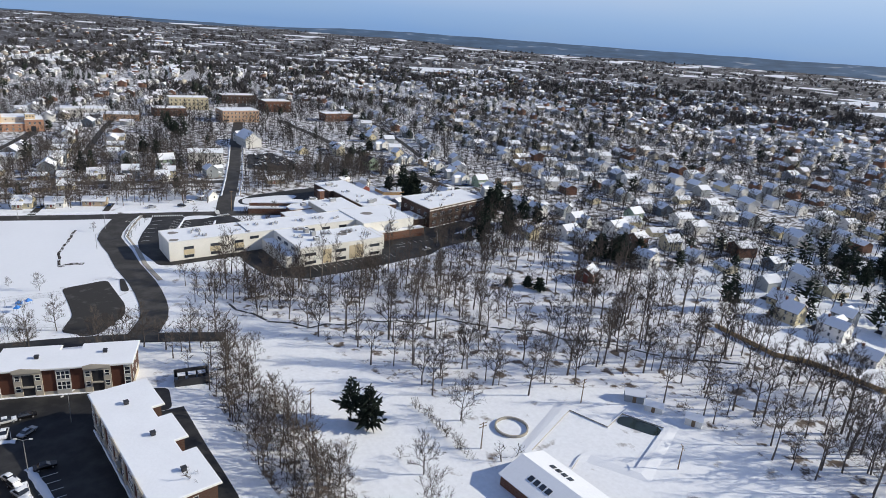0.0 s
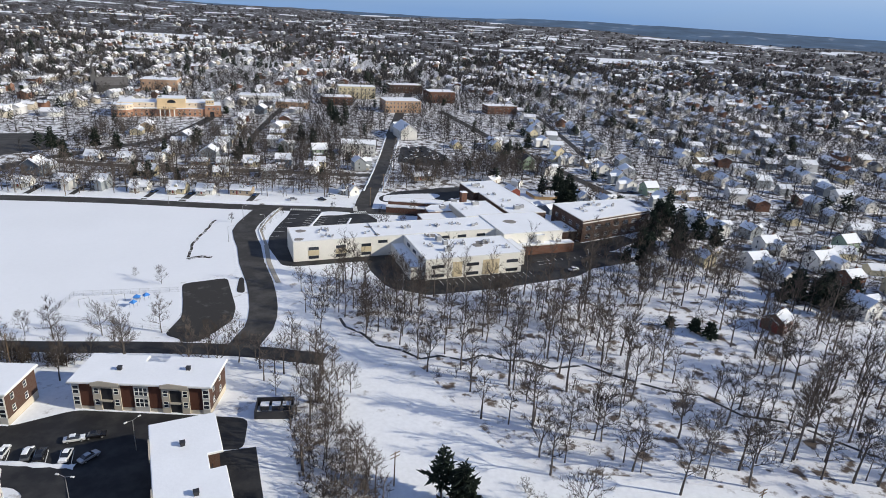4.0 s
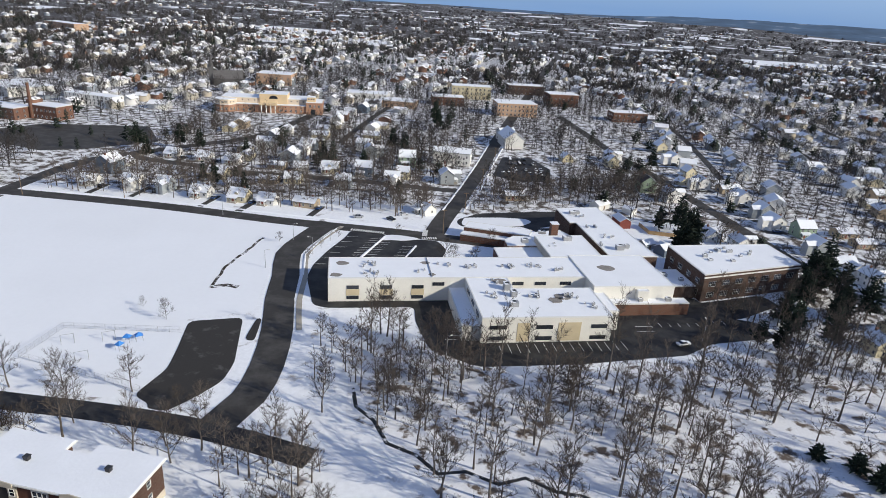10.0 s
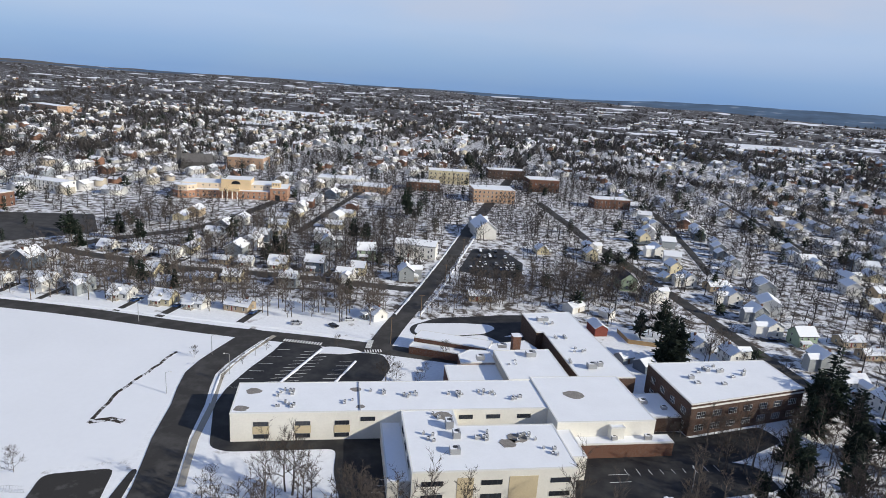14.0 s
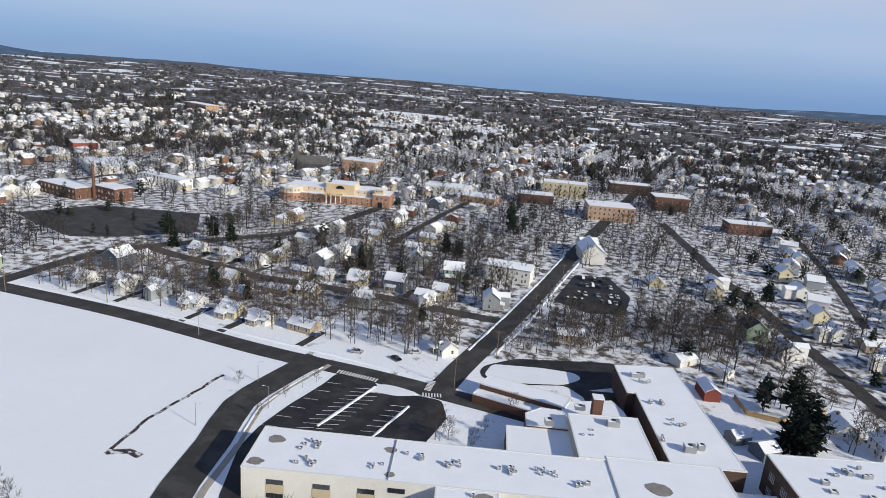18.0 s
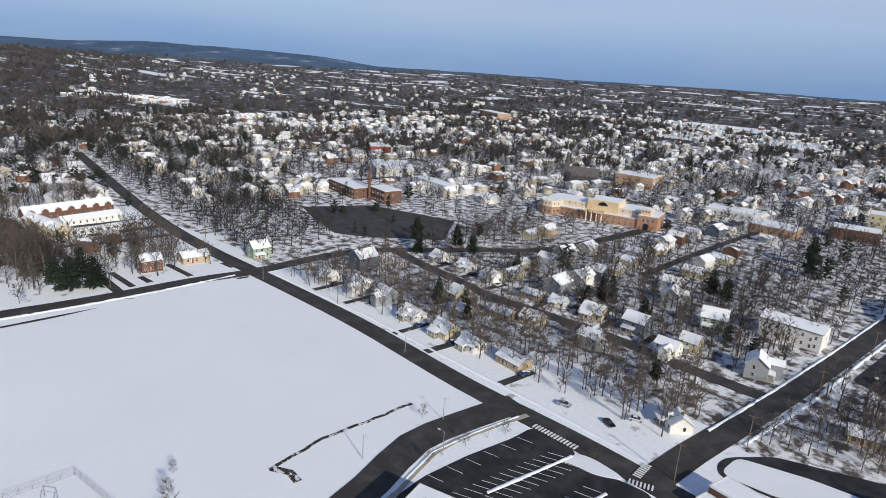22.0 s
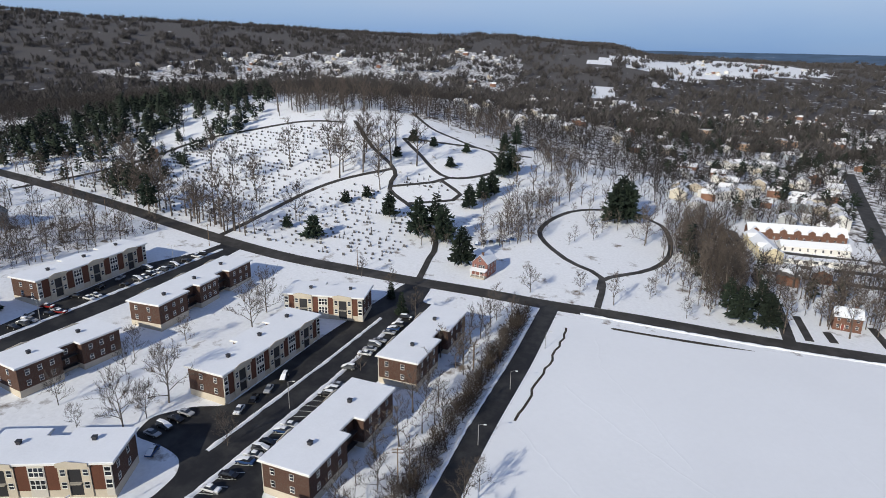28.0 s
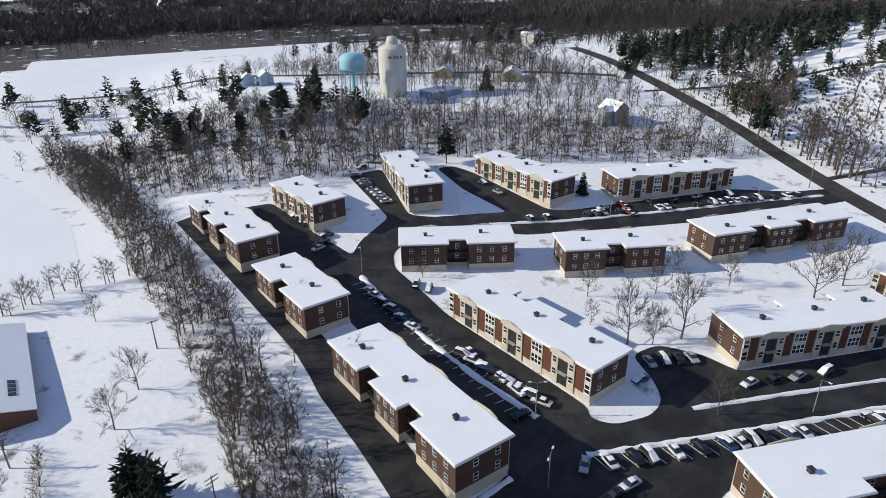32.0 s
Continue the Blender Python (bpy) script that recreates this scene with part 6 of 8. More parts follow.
CONIFERS += [(133, 194, 2, 1.15), (128, 170, 0, 0.9), (120, 163, 2, 0.8), (-11.5, 20.5, 4, 0.72), (-15, 24.5, 0, 0.95), (79, 95.2, 3, 1.1), (86.3, 91.5, 3, 1.3), (89, 86.5, 3, 1.5), (92.4, 142.9, 0, 0.9), (128.6, 190, 2, 1), (136, 171, 2, 1.05), (140, 163, 0, 1.1), (106.3, 160, 0, 0.8), (88.3, 148, 0, 0.7), (112, 150, 2, 0.9), (96.5, 251, 2, 1.1), (131, 200, 0, 1.1), (134, 184, 2, 1), (102, 154.6, 0, 1), (155, 45, 2, 1.0)]
CONIFERS += [(94, 230, 4, 1.15), (90, 226, 4, 0.95), (120, 184, 4, 0.8), (127, 192, 4, 0.95), (105, 166, 4, 0.7), (127, 172, 4, 0.7), (143, 112, 4, 0.8), (150, 108, 4, 0.8), (157, 112, 4, 0.75), (163, 107, 4, 0.7), (147, 118, 4, 0.65)]
CONIFERS += [(142, 103, 0, 1), (131, 106, 0, 0.9), (148, 98, 0, 0.9), (245, 51, 2, 1.1), (238, 40, 0, 1.1), (250, 60, 0, 1.2), (260, 45, 2, 1), (-159.9, -67.6, 1, 0.75), (-124.4, -113.2, 2, 1), (-13.7, -223, 0, 0.8), (-6, -225, 0, 0.8), (-23.6, -178.9, 2, 0.7), (71, -345, 0, 1.1), (-69.8, -328.6, 1, 0.7), (-74.7, -216, 0, 0.9), (-98, -245, 0, 1.0), (-184.8, -204, 1, 1.2), (-36, -185, 0, 0.7), (-30, -196, 0, 0.8), (-50, -178, 0, 0.8)]
CONIFERS += [(-62, -190, 2, 0.7), (-84, -200, 0, 0.9), (-22, -205, 1, 0.6), (-90, -225, 0, 0.9), (-287, 43, 4, 0.85), (-284, 56, 4, 0.8), (-293, 50, 2, 0.9), (-260, 70, 4, 0.75), (-306, 22, 4, 0.6), (-267.8, -2.7, 3, 2.0), (-275.4, -20, 3, 1.1), (-316, -6, 3, 1.2), (-327, 2, 3, 1.2), (-415, 2.7, 3, 1.6), (-415.7, 16.4, 3, 1.2), (-388.8, 34.2, 3, 1.3), (-420, 37.8, 3, 1.2), (-386.6, 0.2, 3, 1.3), (-334, 58, 4, 0.6), (-350, 62, 4, 0.6)]
CONIFERS += [(-359, 66, 4, 0.65), (-401, 71, 4, 0.8), (-392, 66, 4, 0.7), (-443, 60, 4, 0.6), (-459, 66, 2, 0.8), (-350, 141.6, 4, 1.0), (-357, 138, 4, 1.05), (-346, 135, 4, 0.95), (-262, -86, 2, 0.9), (-218, 52, 1, 0.6), (-206, 60, 1, 0.75), (-239, 179, 4, 0.85), (-237, 188, 4, 0.8), (-243, 175, 0, 1.1), (-244, 186, 2, 0.95), (-186.8, 333, 1, 1.1), (-126.8, 276, 0, 0.9), (-80, 341.8, 1, 1.1), (-112.9, 278, 1, 0.75), (-35.5, 278.5, 0, 0.7), (-23.5, 483, 2, 1.1)]
CONIFERS += [(-85.8, 345.4, 1, 1.0), (-118.8, 284, 1, 0.8), (-196, 342, 2, 1.0), (-138.4, 291, 1, 0.8), (-132.6, 346, 1, 0.9), (-40, 375, 0, 1), (-48, 380, 2, 0.9), (-60, 330, 0, 0.8), (-160, 345, 0, 1), (-174, 350, 2, 0.9), (-20, 455, 0, 1.1), (92, 265, 1, 0.8), (150, 330, 1, 0.9), (118, 370, 2, 0.9)]
for x, y, i, s in CONIFERS:
    s *= 1.35 if x < -255 and y < 160 else 1.0
    plant("evergreen_tree", i, x, y, s, rt.uniform(0, 360), "small round evergreen bush in the snow" if i == 3 else "")
patch("woodland_floor", [(25, -229), (-14, -116), (-27, -60), (-35, -22), (-41, 10), (-45, 36), (-48, 60), (-38, 66), (-30, 40), (-26, 8), (-20, -24), (-11, -60), (2, -112), (40, -225)], M["forest"], 0.05, "brown leaf litter under a tree belt", "ground", edge=False)
patch("woodland_floor", [(-60, -114), (-30, -125), (8, -140), (18, -205), (-60, -222), (-130, -190), (-190, -150), (-240, -112), (-245, -80), (-222, -77), (-160, -102), (-122, -124)], M["thin_forest"], 0.05, "patchy snow and leaf litter under woods", "ground", edge=False)
woods = Many()
for x, y in scatter(WOODS, 150, 5, rt, not_glade):
    woods.add(*rt.choice(LIGHT[1:4:2]), x, y, ground_z(x, y), rt.uniform(0.6, 1.0), rt.uniform(0, 6.28))
THICKET = [(-314, 163), (-358, 174), (-352, 188), (-300, 192), (-262, 184), (-260, 174), (-292, 167)]
TERRACES = [(-374, 189), (-376, 256), (-304, 254), (-304, 196), (-326, 188)]
BELTS = []
BELTS += [([(25, -229), (-14, -116), (-27, -60), (-35, -22), (-41, 10), (-45, 36), (-48, 60), (-38, 66), (-30, 40), (-26, 8), (-20, -24), (-11, -60), (2, -112), (40, -225)], 330), ([(-226, 98), (-226, 88), (-180, 80), (-110, 76), (-100, 88), (-140, 95), (-185, 101)], 34), ([(-60, -112), (-30, -125), (10, -140), (20, -210), (-60, -225), (-130, -190), (-190, -150), (-245, -110), (-250, -70), (-220, -75), (-160, -100), (-120, -122)], 900)]
BELTS += [([(-255, -110), (-250, -300), (-60, -330), (-140, -220), (-200, -150)], 600), ([(-240, 170), (-262, 150), (-380, 165), (-420, 260), (-330, 255), (-245, 240)], 300), ([(-270, 40), (-300, 70), (-360, 90), (-420, 95), (-520, 60), (-470, 110), (-370, 105), (-290, 95)], 130)]
BELTS += [([(0, 264), (60, 284), (110, 300), (100, 345), (60, 330), (20, 310), (6, 290)], 240), ([(-38, 92), (-30, 60), (-50, 62), (-60, 88)], 26), ([(75, 265), (100, 240), (125, 215), (130, 300)], 30)]
BELTS += [([(-200, 257), (-30, 250), (-10, 246), (-20, 296), (-200, 312)], 330, 1.1), ([(-205, 322), (-10, 305), (10, 420), (-190, 430)], 420), ([(-60, 60), (-30, -60), (10, -140), (60, -230), (80, -300), (-20, -340), (-80, -300)], 60)]
BELTS += [([(-264, -110), (-302, -200), (-286, -205), (-250, -110)], 40), ([(-276, -100), (-263, -100), (-249, -30), (-262, -30)], 30, 2.1), ([(-325, -140), (-270, -160), (-262, -110), (-300, -100)], 26, 2.0), (THICKET, 120, 1.35), ([(-420, 60), (-300, 84), (-310, 100), (-440, 120)], 28, 1.6), ([(-470, -20), (-440, -60), (-420, -100), (-445, -110), (-500, -60), (-490, 60), (-455, 60)], 90, 1.9), ([(-232, 192), (-232, 256), (-262, 250), (-300, 252), (-300, 196)], 26, 1.5), ([(-290, 75), (-330, 62), (-430, 130), (-400, 165), (-365, 160), (-300, 112)], 70)]
BELTS += [([(27, -66), (12, -74), (-8, -74), (-8, -70), (12, -69), (27, -61)], 16), ([(-46, 134), (-22, 142), (0, 134), (4, 122), (-12, 116), (-30, 108), (-44, 112)], 46), ([(66, 152), (84, 168), (120, 172), (140, 160), (138, 130), (104, 128), (74, 138)], 60)]
BELTS += [([(60, -235), (-60, -240), (-70, -318), (15, -335), (85, -340)], 70), ([(-258, -95), (-268, -95), (-245, 20), (-236, 20)], 22)]
for poly, n, *tall in BELTS:
    for x, y in scatter(poly, n, 3.4, rt, lambda x, y: not inside(x, y, TERRACES) and all(abs(x - hx) > 8 or abs(y - hy) > 8 for hx, hy in HOUSES)):
        woods.add(*rt.choice(LIGHT), x, y, ground_z(x, y), (tall[0] if tall else 1.0) * (rt.uniform(0.38, 0.72) + 0.3 * rt.random() ** 3), rt.uniform(0, 6.28))
for x, y in scatter([(-27, 126), (-24, 96), (60, 92), (112, 138), (66, 132), (10, 119)], 50, 4, rt, not_glade):
    woods.add(*rt.choice(LIGHT), x, y, ground_z(x, y), rt.uniform(0.6, 0.95), rt.uniform(0, 6.28))
woods.build("woodland", [M["twig"]], "leafless grey-brown woodland and tree belts", "trees")
brush = Many()
for x, y in scatter([(-27, 126), (-24, 96), (60, 92), (112, 138), (66, 132), (10, 119)], 60, 5, rt, not_glade):
    brush.add(*rt.choice(SHRUB), x, y, ground_z(x, y), rt.uniform(0.7, 1.7), rt.uniform(0, 6.28))
for poly, n in BELTS[:1] + [BELTS[2]] + [(WOODS, 70), (THICKET, 60)] + [([(-24, 12), (-20, 16), (8, 2), (22, -2), (20, -6), (6, -3)], 4)]:
    for x, y in scatter(poly, min(n * 2, 620), 1.9, rt):
        brush.add(*rt.choice(SHRUB), x, y, ground_z(x, y), rt.uniform(0.5, 1.35), rt.uniform(0, 6.28))
for k in range(420):
    t = rt.random()
    x, y = -222 + 118 * t, 102.5 - 15.5 * t + rt.uniform(-2.6, 2.4)
    brush.add(*rt.choice(SHRUB), x, y, ground_z(x, y), rt.uniform(0.6, 1.3), rt.uniform(0, 6.28))
for k in range(26):
    x, y = 4 + 3.5 * k / 25 + rt.uniform(-0.8, 0.8), 26 - 26 * k / 25 + rt.uniform(-0.8, 0.8)
    brush.add(*rt.choice(SHRUB), x, y, ground_z(x, y), rt.uniform(0.5, 0.9), rt.uniform(0, 6.28))
brush.build("brushwood", [M["scrub"]], "dry brown brushwood along the tree belts", "bushes")

# ---- the town ----
FIELD_SIDE = [(0, -185, 269, -6, 0.9, 14), (1, -164, 269, -7, 0.85, 15), (4, -148, 267, -8, 0.9, 0), (0, -128, 262, -10, 0.95, 15), (5, -109, 259, -12, 0.95, 15), (0, -95, 257, -12, 0.9, 0), (3, -77, 257, -12, 0.9, 14)]
SECOND_SIDE = [(0, -170, 331, -13, 0.9, 9), (0, -151, 328, -14, 0.9, 9), (0, -133, 325, -14, 0.95, 9), (3, -107, 320, -4, 0.8, 10), (0, -94, 320, -2, 0.8, 0), (5, -77, 319, -2, 1.0, 9), (6, -58, 318, -3, 0.95, 10), (5, -131, 294, 167, 1.0, 8), (3, -104, 291, 176, 0.8, 0), (5, -92, 294, 178, 0.9, 8), (4, -65, 291, 178, 0.9, 9), (0, -118, 281, 170, 0.8, 0), (1, -41, 306, -6, 0.8, 0), (2, -36, 316, -6, 0.8, 0), (4, -12, 313, 100, 1.0, 0)]
ELM_SIDE = [(9, 101, 323, 98, 1.1, 9), (1, 110, 306, 98, 0.9, 8), (2, 94, 376, 98, 0.9, 9), (1, 97, 393, 98, 0.9, 0), (5, 129, 343, -80, 0.7, 7), (1, 138, 337, -80, 0.9, 9), (3, 152, 331, 10, 1.0, 0), (1, 150, 310, -82, 0.95, 10), (4, 152, 287, -82, 0.95, 10), (1, 150, 270, -82, 0.9, 9), (0, 110, 247, 98, 0.9, 8), (1, 119, 236, 98, 0.85, 8), (4, 154, 237, -80, 0.95, 8), (1, 141, 398, -80, 0.95, 10), (2, 138, 359, -80, 0.9, 9), (2, 142, 432, -80, 0.95, 9)]
EAST_SIDE = [(9, 159, 260, 8, 0.95, 0), (3, 181, 263, 8, 0.9, 0), (3, 182, 250, 8, 0.8, 0), (1, 154, 218, 8, 0.85, 0), (1, 158, 203, 98, 0.9, 9), (1, 158, 188, 98, 0.95, 9), (4, 174, 184, 98, 0.9, 0), (1, 170, 166, 8, 0.95, 0), (5, 141, 165, 8, 0.65, 0), (2, 127, 150, 98, 0.8, 0), (1, 149, 146, 8, 0.95, 0), (0, 153, 133, 98, 0.95, 8), (1, 180, 143, 8, 1.1, 9), (9, 212, 164, 8, 1.0, 9), (7, 179, 125, 8, 0.95, 0), (1, 160, 99, 98, 1.0, 9)]
FAR_EAST = [(1, 238, 359, 98, 1.0, 0), (1, 234, 395, 8, 1.0, 0), (3, 246, 339, 8, 1.1, 0), (5, 66, 384, 98, 0.9, 0), (2, 172, 30, 98, 1.0, 9), (5, 184, 42, 98, 1.0, 8), (1, 176, 14, 98, 0.95, 8), (4, 192, 20, 98, 0.9, 0), (1, 200, 2, 98, 1.0, 9), (0, 168, -4, 98, 0.9, 0), (1, 183, -24, 98, 0.95, 8), (3, 24, 290, 10, 0.9, 0)]
for row in FIELD_SIDE + SECOND_SIDE + ELM_SIDE + EAST_SIDE + FAR_EAST:
    lot(*row)
LONE = [(0, -21, 258, -50, 0.9), (1, 30, 440, 20, 1.1), (6, -188, 293, -98, 1.1), (0, -186, 306, -98, 0.8), (7, -247, 216, 80, 1.0), (3, -247, 237.5, 80, 1.05), (9, -234, 265, 80, 1.0), (7, 118, 91, 30, 0.9)]
LONE += [(4, -218, -132, 100, 1.2), (5, 5, -335, 170, 1.0), (3, -4, -273, 80, 0.6), (7, 56, -301, 60, 0.7), (8, -74, -276, 100, 1.0), (8, -64, -280, 100, 0.9), (3, -178, -247, 60, 1.2), (3, -210, -222, 60, 1.3), (7, -338, -140, 40, 0.7), (1, -300, -355, 40, 1.2), (3, 100, -330, 150, 1), (0, -150, -262, 100, 1), (9, -36, 345, 10, 1.1), (4, -60, 362, 100, 1)]
for i, x, y, d, s in LONE:
    put_house(i, x, y, d, s)
HOUSES.append((-9, 358))
wb = house(w=23, d=11, h=7.6, pitch=0.36, siding="siding_white", porch=False, chimney=False)
wb["label"] = "long white two-storey clapboard block with a snowy roof"
wb.matrix_basis = pose(-9, 358, ground_z(-9, 358), 0, 0, -6)
for k in range(5):
    for zz in (1.4, 4.8):
        part("window", HW, None, wb, at=pose(-9.4 + k * 4.7, -5.5, zz))
for x, y, d in DRIVE_CARS:
    park(rh.choice((0, 1, 2, 3, 5, 6)), x, y, d)
m_dir, p_dir, origin = Vector((0.125, 0.992)), Vector((0.992, -0.125)), Vector((-8, 260))
KEEP_OUT = [TERRACES, THICKET, [(6, 266), (76, 288), (86, 318), (52, 390), (20, 392), (8, 320)], [(-75, 326), (-8, 322), (2, 376), (-62, 388)], [(-232, 262), (-340, 276), (-345, 345), (-240, 330)], [(-120, 420), (-215, 430), (-225, 540), (-110, 545)], [(-215, 325), (-330, 325), (-345, 450), (-240, 460), (-190, 400)], [(-60, 540), (160, 540), (160, 660), (-60, 660)], [(40, 110), (140, 110), (150, 195), (110, 195), (60, 180)], [(-285, 205), (-232, 205), (-232, 246), (-300, 255)]]
TOWN_ROADS = []
spots = []
for k in list(range(-11, 0)) + list(range(2, 14)):
    u = 78 * k + 10 * math.sin(k * 2.3)
    start = {1: 70, 2: -60, 3: -190, 4: -300}.get(k, -330) if k > 0 else (60 if k > -4 else 110)
    stop = 1250
    bend = 12 * math.sin(k)
    line = [origin + p_dir * (u + bend * math.sin(v / 150)) + m_dir * v for v in range(start, stop, 60)]
    TOWN_ROADS.append(line)
    v = start
    while v < stop:
        for side in (-1, 1):
            if rh.random() < (0.9 if v < 330 else 0.68 if v < 700 else 0.5):
                q = origin + p_dir * (u + bend * math.sin(v / 150) + side * rh.uniform(12, 22)) + m_dir * (v + rh.uniform(-3, 3))
                spots.append((q.x, q.y, 90 * side + 180 - 7.2 + rh.uniform(-7, 7) + rh.choice((0, 0, 90))))
        v += rh.uniform(15, 21)
for v in range(120, 1250, 165):
    TOWN_ROADS.append([origin + p_dir * u + m_dir * (v + 14 * math.sin(u / 130 + v)) for u in range(-840, 1000, 70)])


def allowed(x, y):
    return not by_road(x, y) and not any(inside(x, y, k) for k in KEEP_OUT) and not inside(x, y, WOODS) and all((x - hx) ** 2 + (y - hy) ** 2 > 150 for hx, hy in HOUSES)


spots = [s for s in spots if allowed(s[0], s[1])]
for i in range(170):
    x, y = rh.uniform(-560, -250), rh.uniform(172, 420)
    if allowed(x, y) and abs(y - (250 - 0.28 * (x + 213))) > 14 and not (x > -400 and y < 185):
        spots.append((x, y, rh.choice((75, 165, 255, 345))))
spots.sort(key=lambda s: math.hypot(s[0] - 10, s[1] - 150))
for x, y, d in spots[:4]:
    put_house(rh.choice((0, 1, 2, 2, 4, 5, 6, 7, 8, 9, 1)), x, y, d, rh.uniform(0.9, 1.1))
# simpler houses farther out, still one by one
MID = []
for kind, (w, dd, h, pit, mat, lab) in enumerate(((10, 8, 5.0, 0.55, "siding_white", "white two-storey house under snow"), (11, 8, 3.2, 0.5, "siding_cream", "low cream house under snow"), (9, 8, 5.0, 0.6, "siding_grey", "grey two-storey house under snow"), (10, 8.5, 5.0, 0.45, "brick", "red-brick house with snowy roof"), (9, 8, 4.8, 0.6, "siding_slate", "slate-blue house under snow"), (10, 8, 4.6, 0.55, "siding_tan", "tan house with snow on its roof"))):
    g, r = Geo(), Geo()
    gable(g, -w / 2, w / 2, -dd / 2, dd / 2, -1, h, h + dd / 2 * pit)
    gable_roof(r, -w / 2, w / 2, -dd / 2, dd / 2, h, h + dd / 2 * pit, 0.45, 0.25)
    MID.append((g.mesh("wall", M[mat]), r.mesh("roof", M["roof_patchy"] if kind in (3, 5) else M["snow_roof"]), lab, w, dd, h))
for x, y, d in spots[4:150]:
    wm, rm, lab, w, dd, h = rh.choice(MID + [MID[0], MID[0], MID[0], MID[0], MID[1], MID[1], MID[2], MID[2]])
    s = rh.uniform(0.85, 1.15)
    o = thing("house", lab, "house", pose(x, y, ground_z(x, y), 0, 0, d) @ Matrix.Diagonal((s, s, s, 1)), "town houses")
    wl = part("wall", wm, None, o)
    part("roof", rm, None, o)
    HOUSES.append((x, y))
fh, idx, FAR_SPOTS = Many(), [], []
FARM = []
for w, dd, h, pit in ((10, 8, 4.8, 0.5), (13, 9, 3.4, 0.4), (9, 9, 5.0, 0.55)):
    bx = Geo()
    gable(bx, -w / 2, w / 2, -dd / 2, dd / 2, -1, h, h + dd / 2 * pit, 0)
    gable_roof(bx, -w / 2, w / 2, -dd / 2, dd / 2, h + 0.05, h + 0.05 + dd / 2 * pit, 0.4, 0.25, 1)
    me = bx.mesh("far", [M["far_walls"], M["roof_patchy"]])
    fv, ff = triangles(me)
    FARM.append((fv, ff, np.array([me.polygons[t.polygon_index].material_index for t in me.loop_triangles])))
extra = []
for _ in range(2600):
    r, a = 650 + 3000 * rh.random() ** 1.3, rh.uniform(-1.25, 1.2)
    x, y = -math.sin(a) * r, 100 + math.cos(a) * r
    if noise.noise((x / 300, y / 300, 12)) > -0.05 and allowed(x, y):
        extra.append((x, y, rh.uniform(0, 360)))
for poly, n in ((HILL_TOWN, 130), (SNOW_SLOPE, 60)):
    xs, ys = [p[0] for p in poly], [p[1] for p in poly]
    for _ in range(n):
        x, y = rh.uniform(min(xs), max(xs)), rh.uniform(min(ys), max(ys))
        if inside(x, y, poly):
            extra.append((x, y, rh.uniform(0, 360)))
for k in range(26):
    t = k / 25
    extra.append((-1165 + 115 * t + rh.uniform(-4, 4), 540 + 138 * t + rh.uniform(-4, 4), 50))
    extra.append((-1190 + 115 * t + rh.uniform(-4, 4), 575 + 138 * t + rh.uniform(-4, 4), 50))
for _ in range(190):
    x, y = rh.uniform(-1050, -560), rh.uniform(-40, 440)
    if allowed(x, y):
        extra.append((x, y, rh.choice((20, 110, 60, 150)) + rh.uniform(-8, 8)))
for x, y, d in spots[150:] + extra:
    FAR_SPOTS.append((x, y))
    fv, ff, mi = rh.choice(FARM)
    fh.add(fv, ff, x, y, ground_z(x, y), rh.uniform(0.7, 1.15), radians(d))
    idx.append(mi)
fh.build("far_houses", [M["far_walls"], M["roof_patchy"]], "snow-roofed houses across the wider town", "houses", idx)
for i, line in enumerate(TOWN_ROADS):
    run = []
    for p in list(line) + [None]:
        if p is not None and allowed(p.x, p.y) and (p.y > 320 or p.x > 170) and p.y < 640:
            run.append((p.x, p.y))
        else:
            if len(run) > 2:
                strip("road_town_street", run, 4.6, M["road"], 0.16, "grey town street between snowy gardens")
            run = []


# ---- larger buildings of the town ----
def flat_building(name, label, category, cx, cy, w, d, h, deg, wall, floors, bays, lip="trim", snow=True, win=(1.3, 1.7)):
    z = ground_z(cx, cy)
    b = thing(name, label, category, pose(cx, cy, z, 0, 0, deg))
    wl = block(name, [(-w / 2, -d / 2), (w / 2, -d / 2), (w / 2, d / 2), (-w / 2, d / 2)], h, wall, b, lip=lip)
    wm = window_mesh("window", win[0], win[1], 1, 2)
    for f in range(floors):
        zz = 1.0 + f * (h - 0.8) / floors
        for i in range(bays):
            x = -w / 2 + w * (i + 0.5) / bays
            part("window", wm, None, wl, at=pose(x, -d / 2, zz))
        for i in range(max(2, int(bays * d / w))):
            y = -d / 2 + d * (i + 0.5) / max(2, int(bays * d / w))
            part("window", wm, None, wl, at=pose(w / 2 * (1 if cx < 0 else -1), y, zz, 0, 0, 90 if cx < 0 else -90))
    return b


flat_building("brick_office", "tan-brick three-storey block with snowy roof", "building", 46, 555, 36, 24, 11.5, 8, "brick_tan", 3, 10)
flat_building("yellow_building", "yellow-brick building with snowy roof", "building", 8, 640, 40, 18, 13, 4, "siding_yellow", 3, 9)
flat_building("brick_hall", "red-brick hall with snowy roof", "building", 100, 632, 30, 22, 12, 8, "brick", 2, 7)
flat_building("brick_shop", "red-brick shop row with snowy roof", "building", -15, 590, 30, 18, 8, 6, "brick", 2, 8)
flat_building("brick_shop", "dark brick shop row with snowy roof", "building", 70, 700, 40, 18, 10, 6, "brick_dark", 2, 9)
flat_building("white_shop", "long white shop building with snowy roof", "building", -90, 580, 38, 22, 8, 2, "siding_white", 2, 8)
flat_building("tan_store", "flat tan-brick store with snowy roof", "building", -60, 560, 34, 22, 6, -6, "brick_tan", 1, 6)
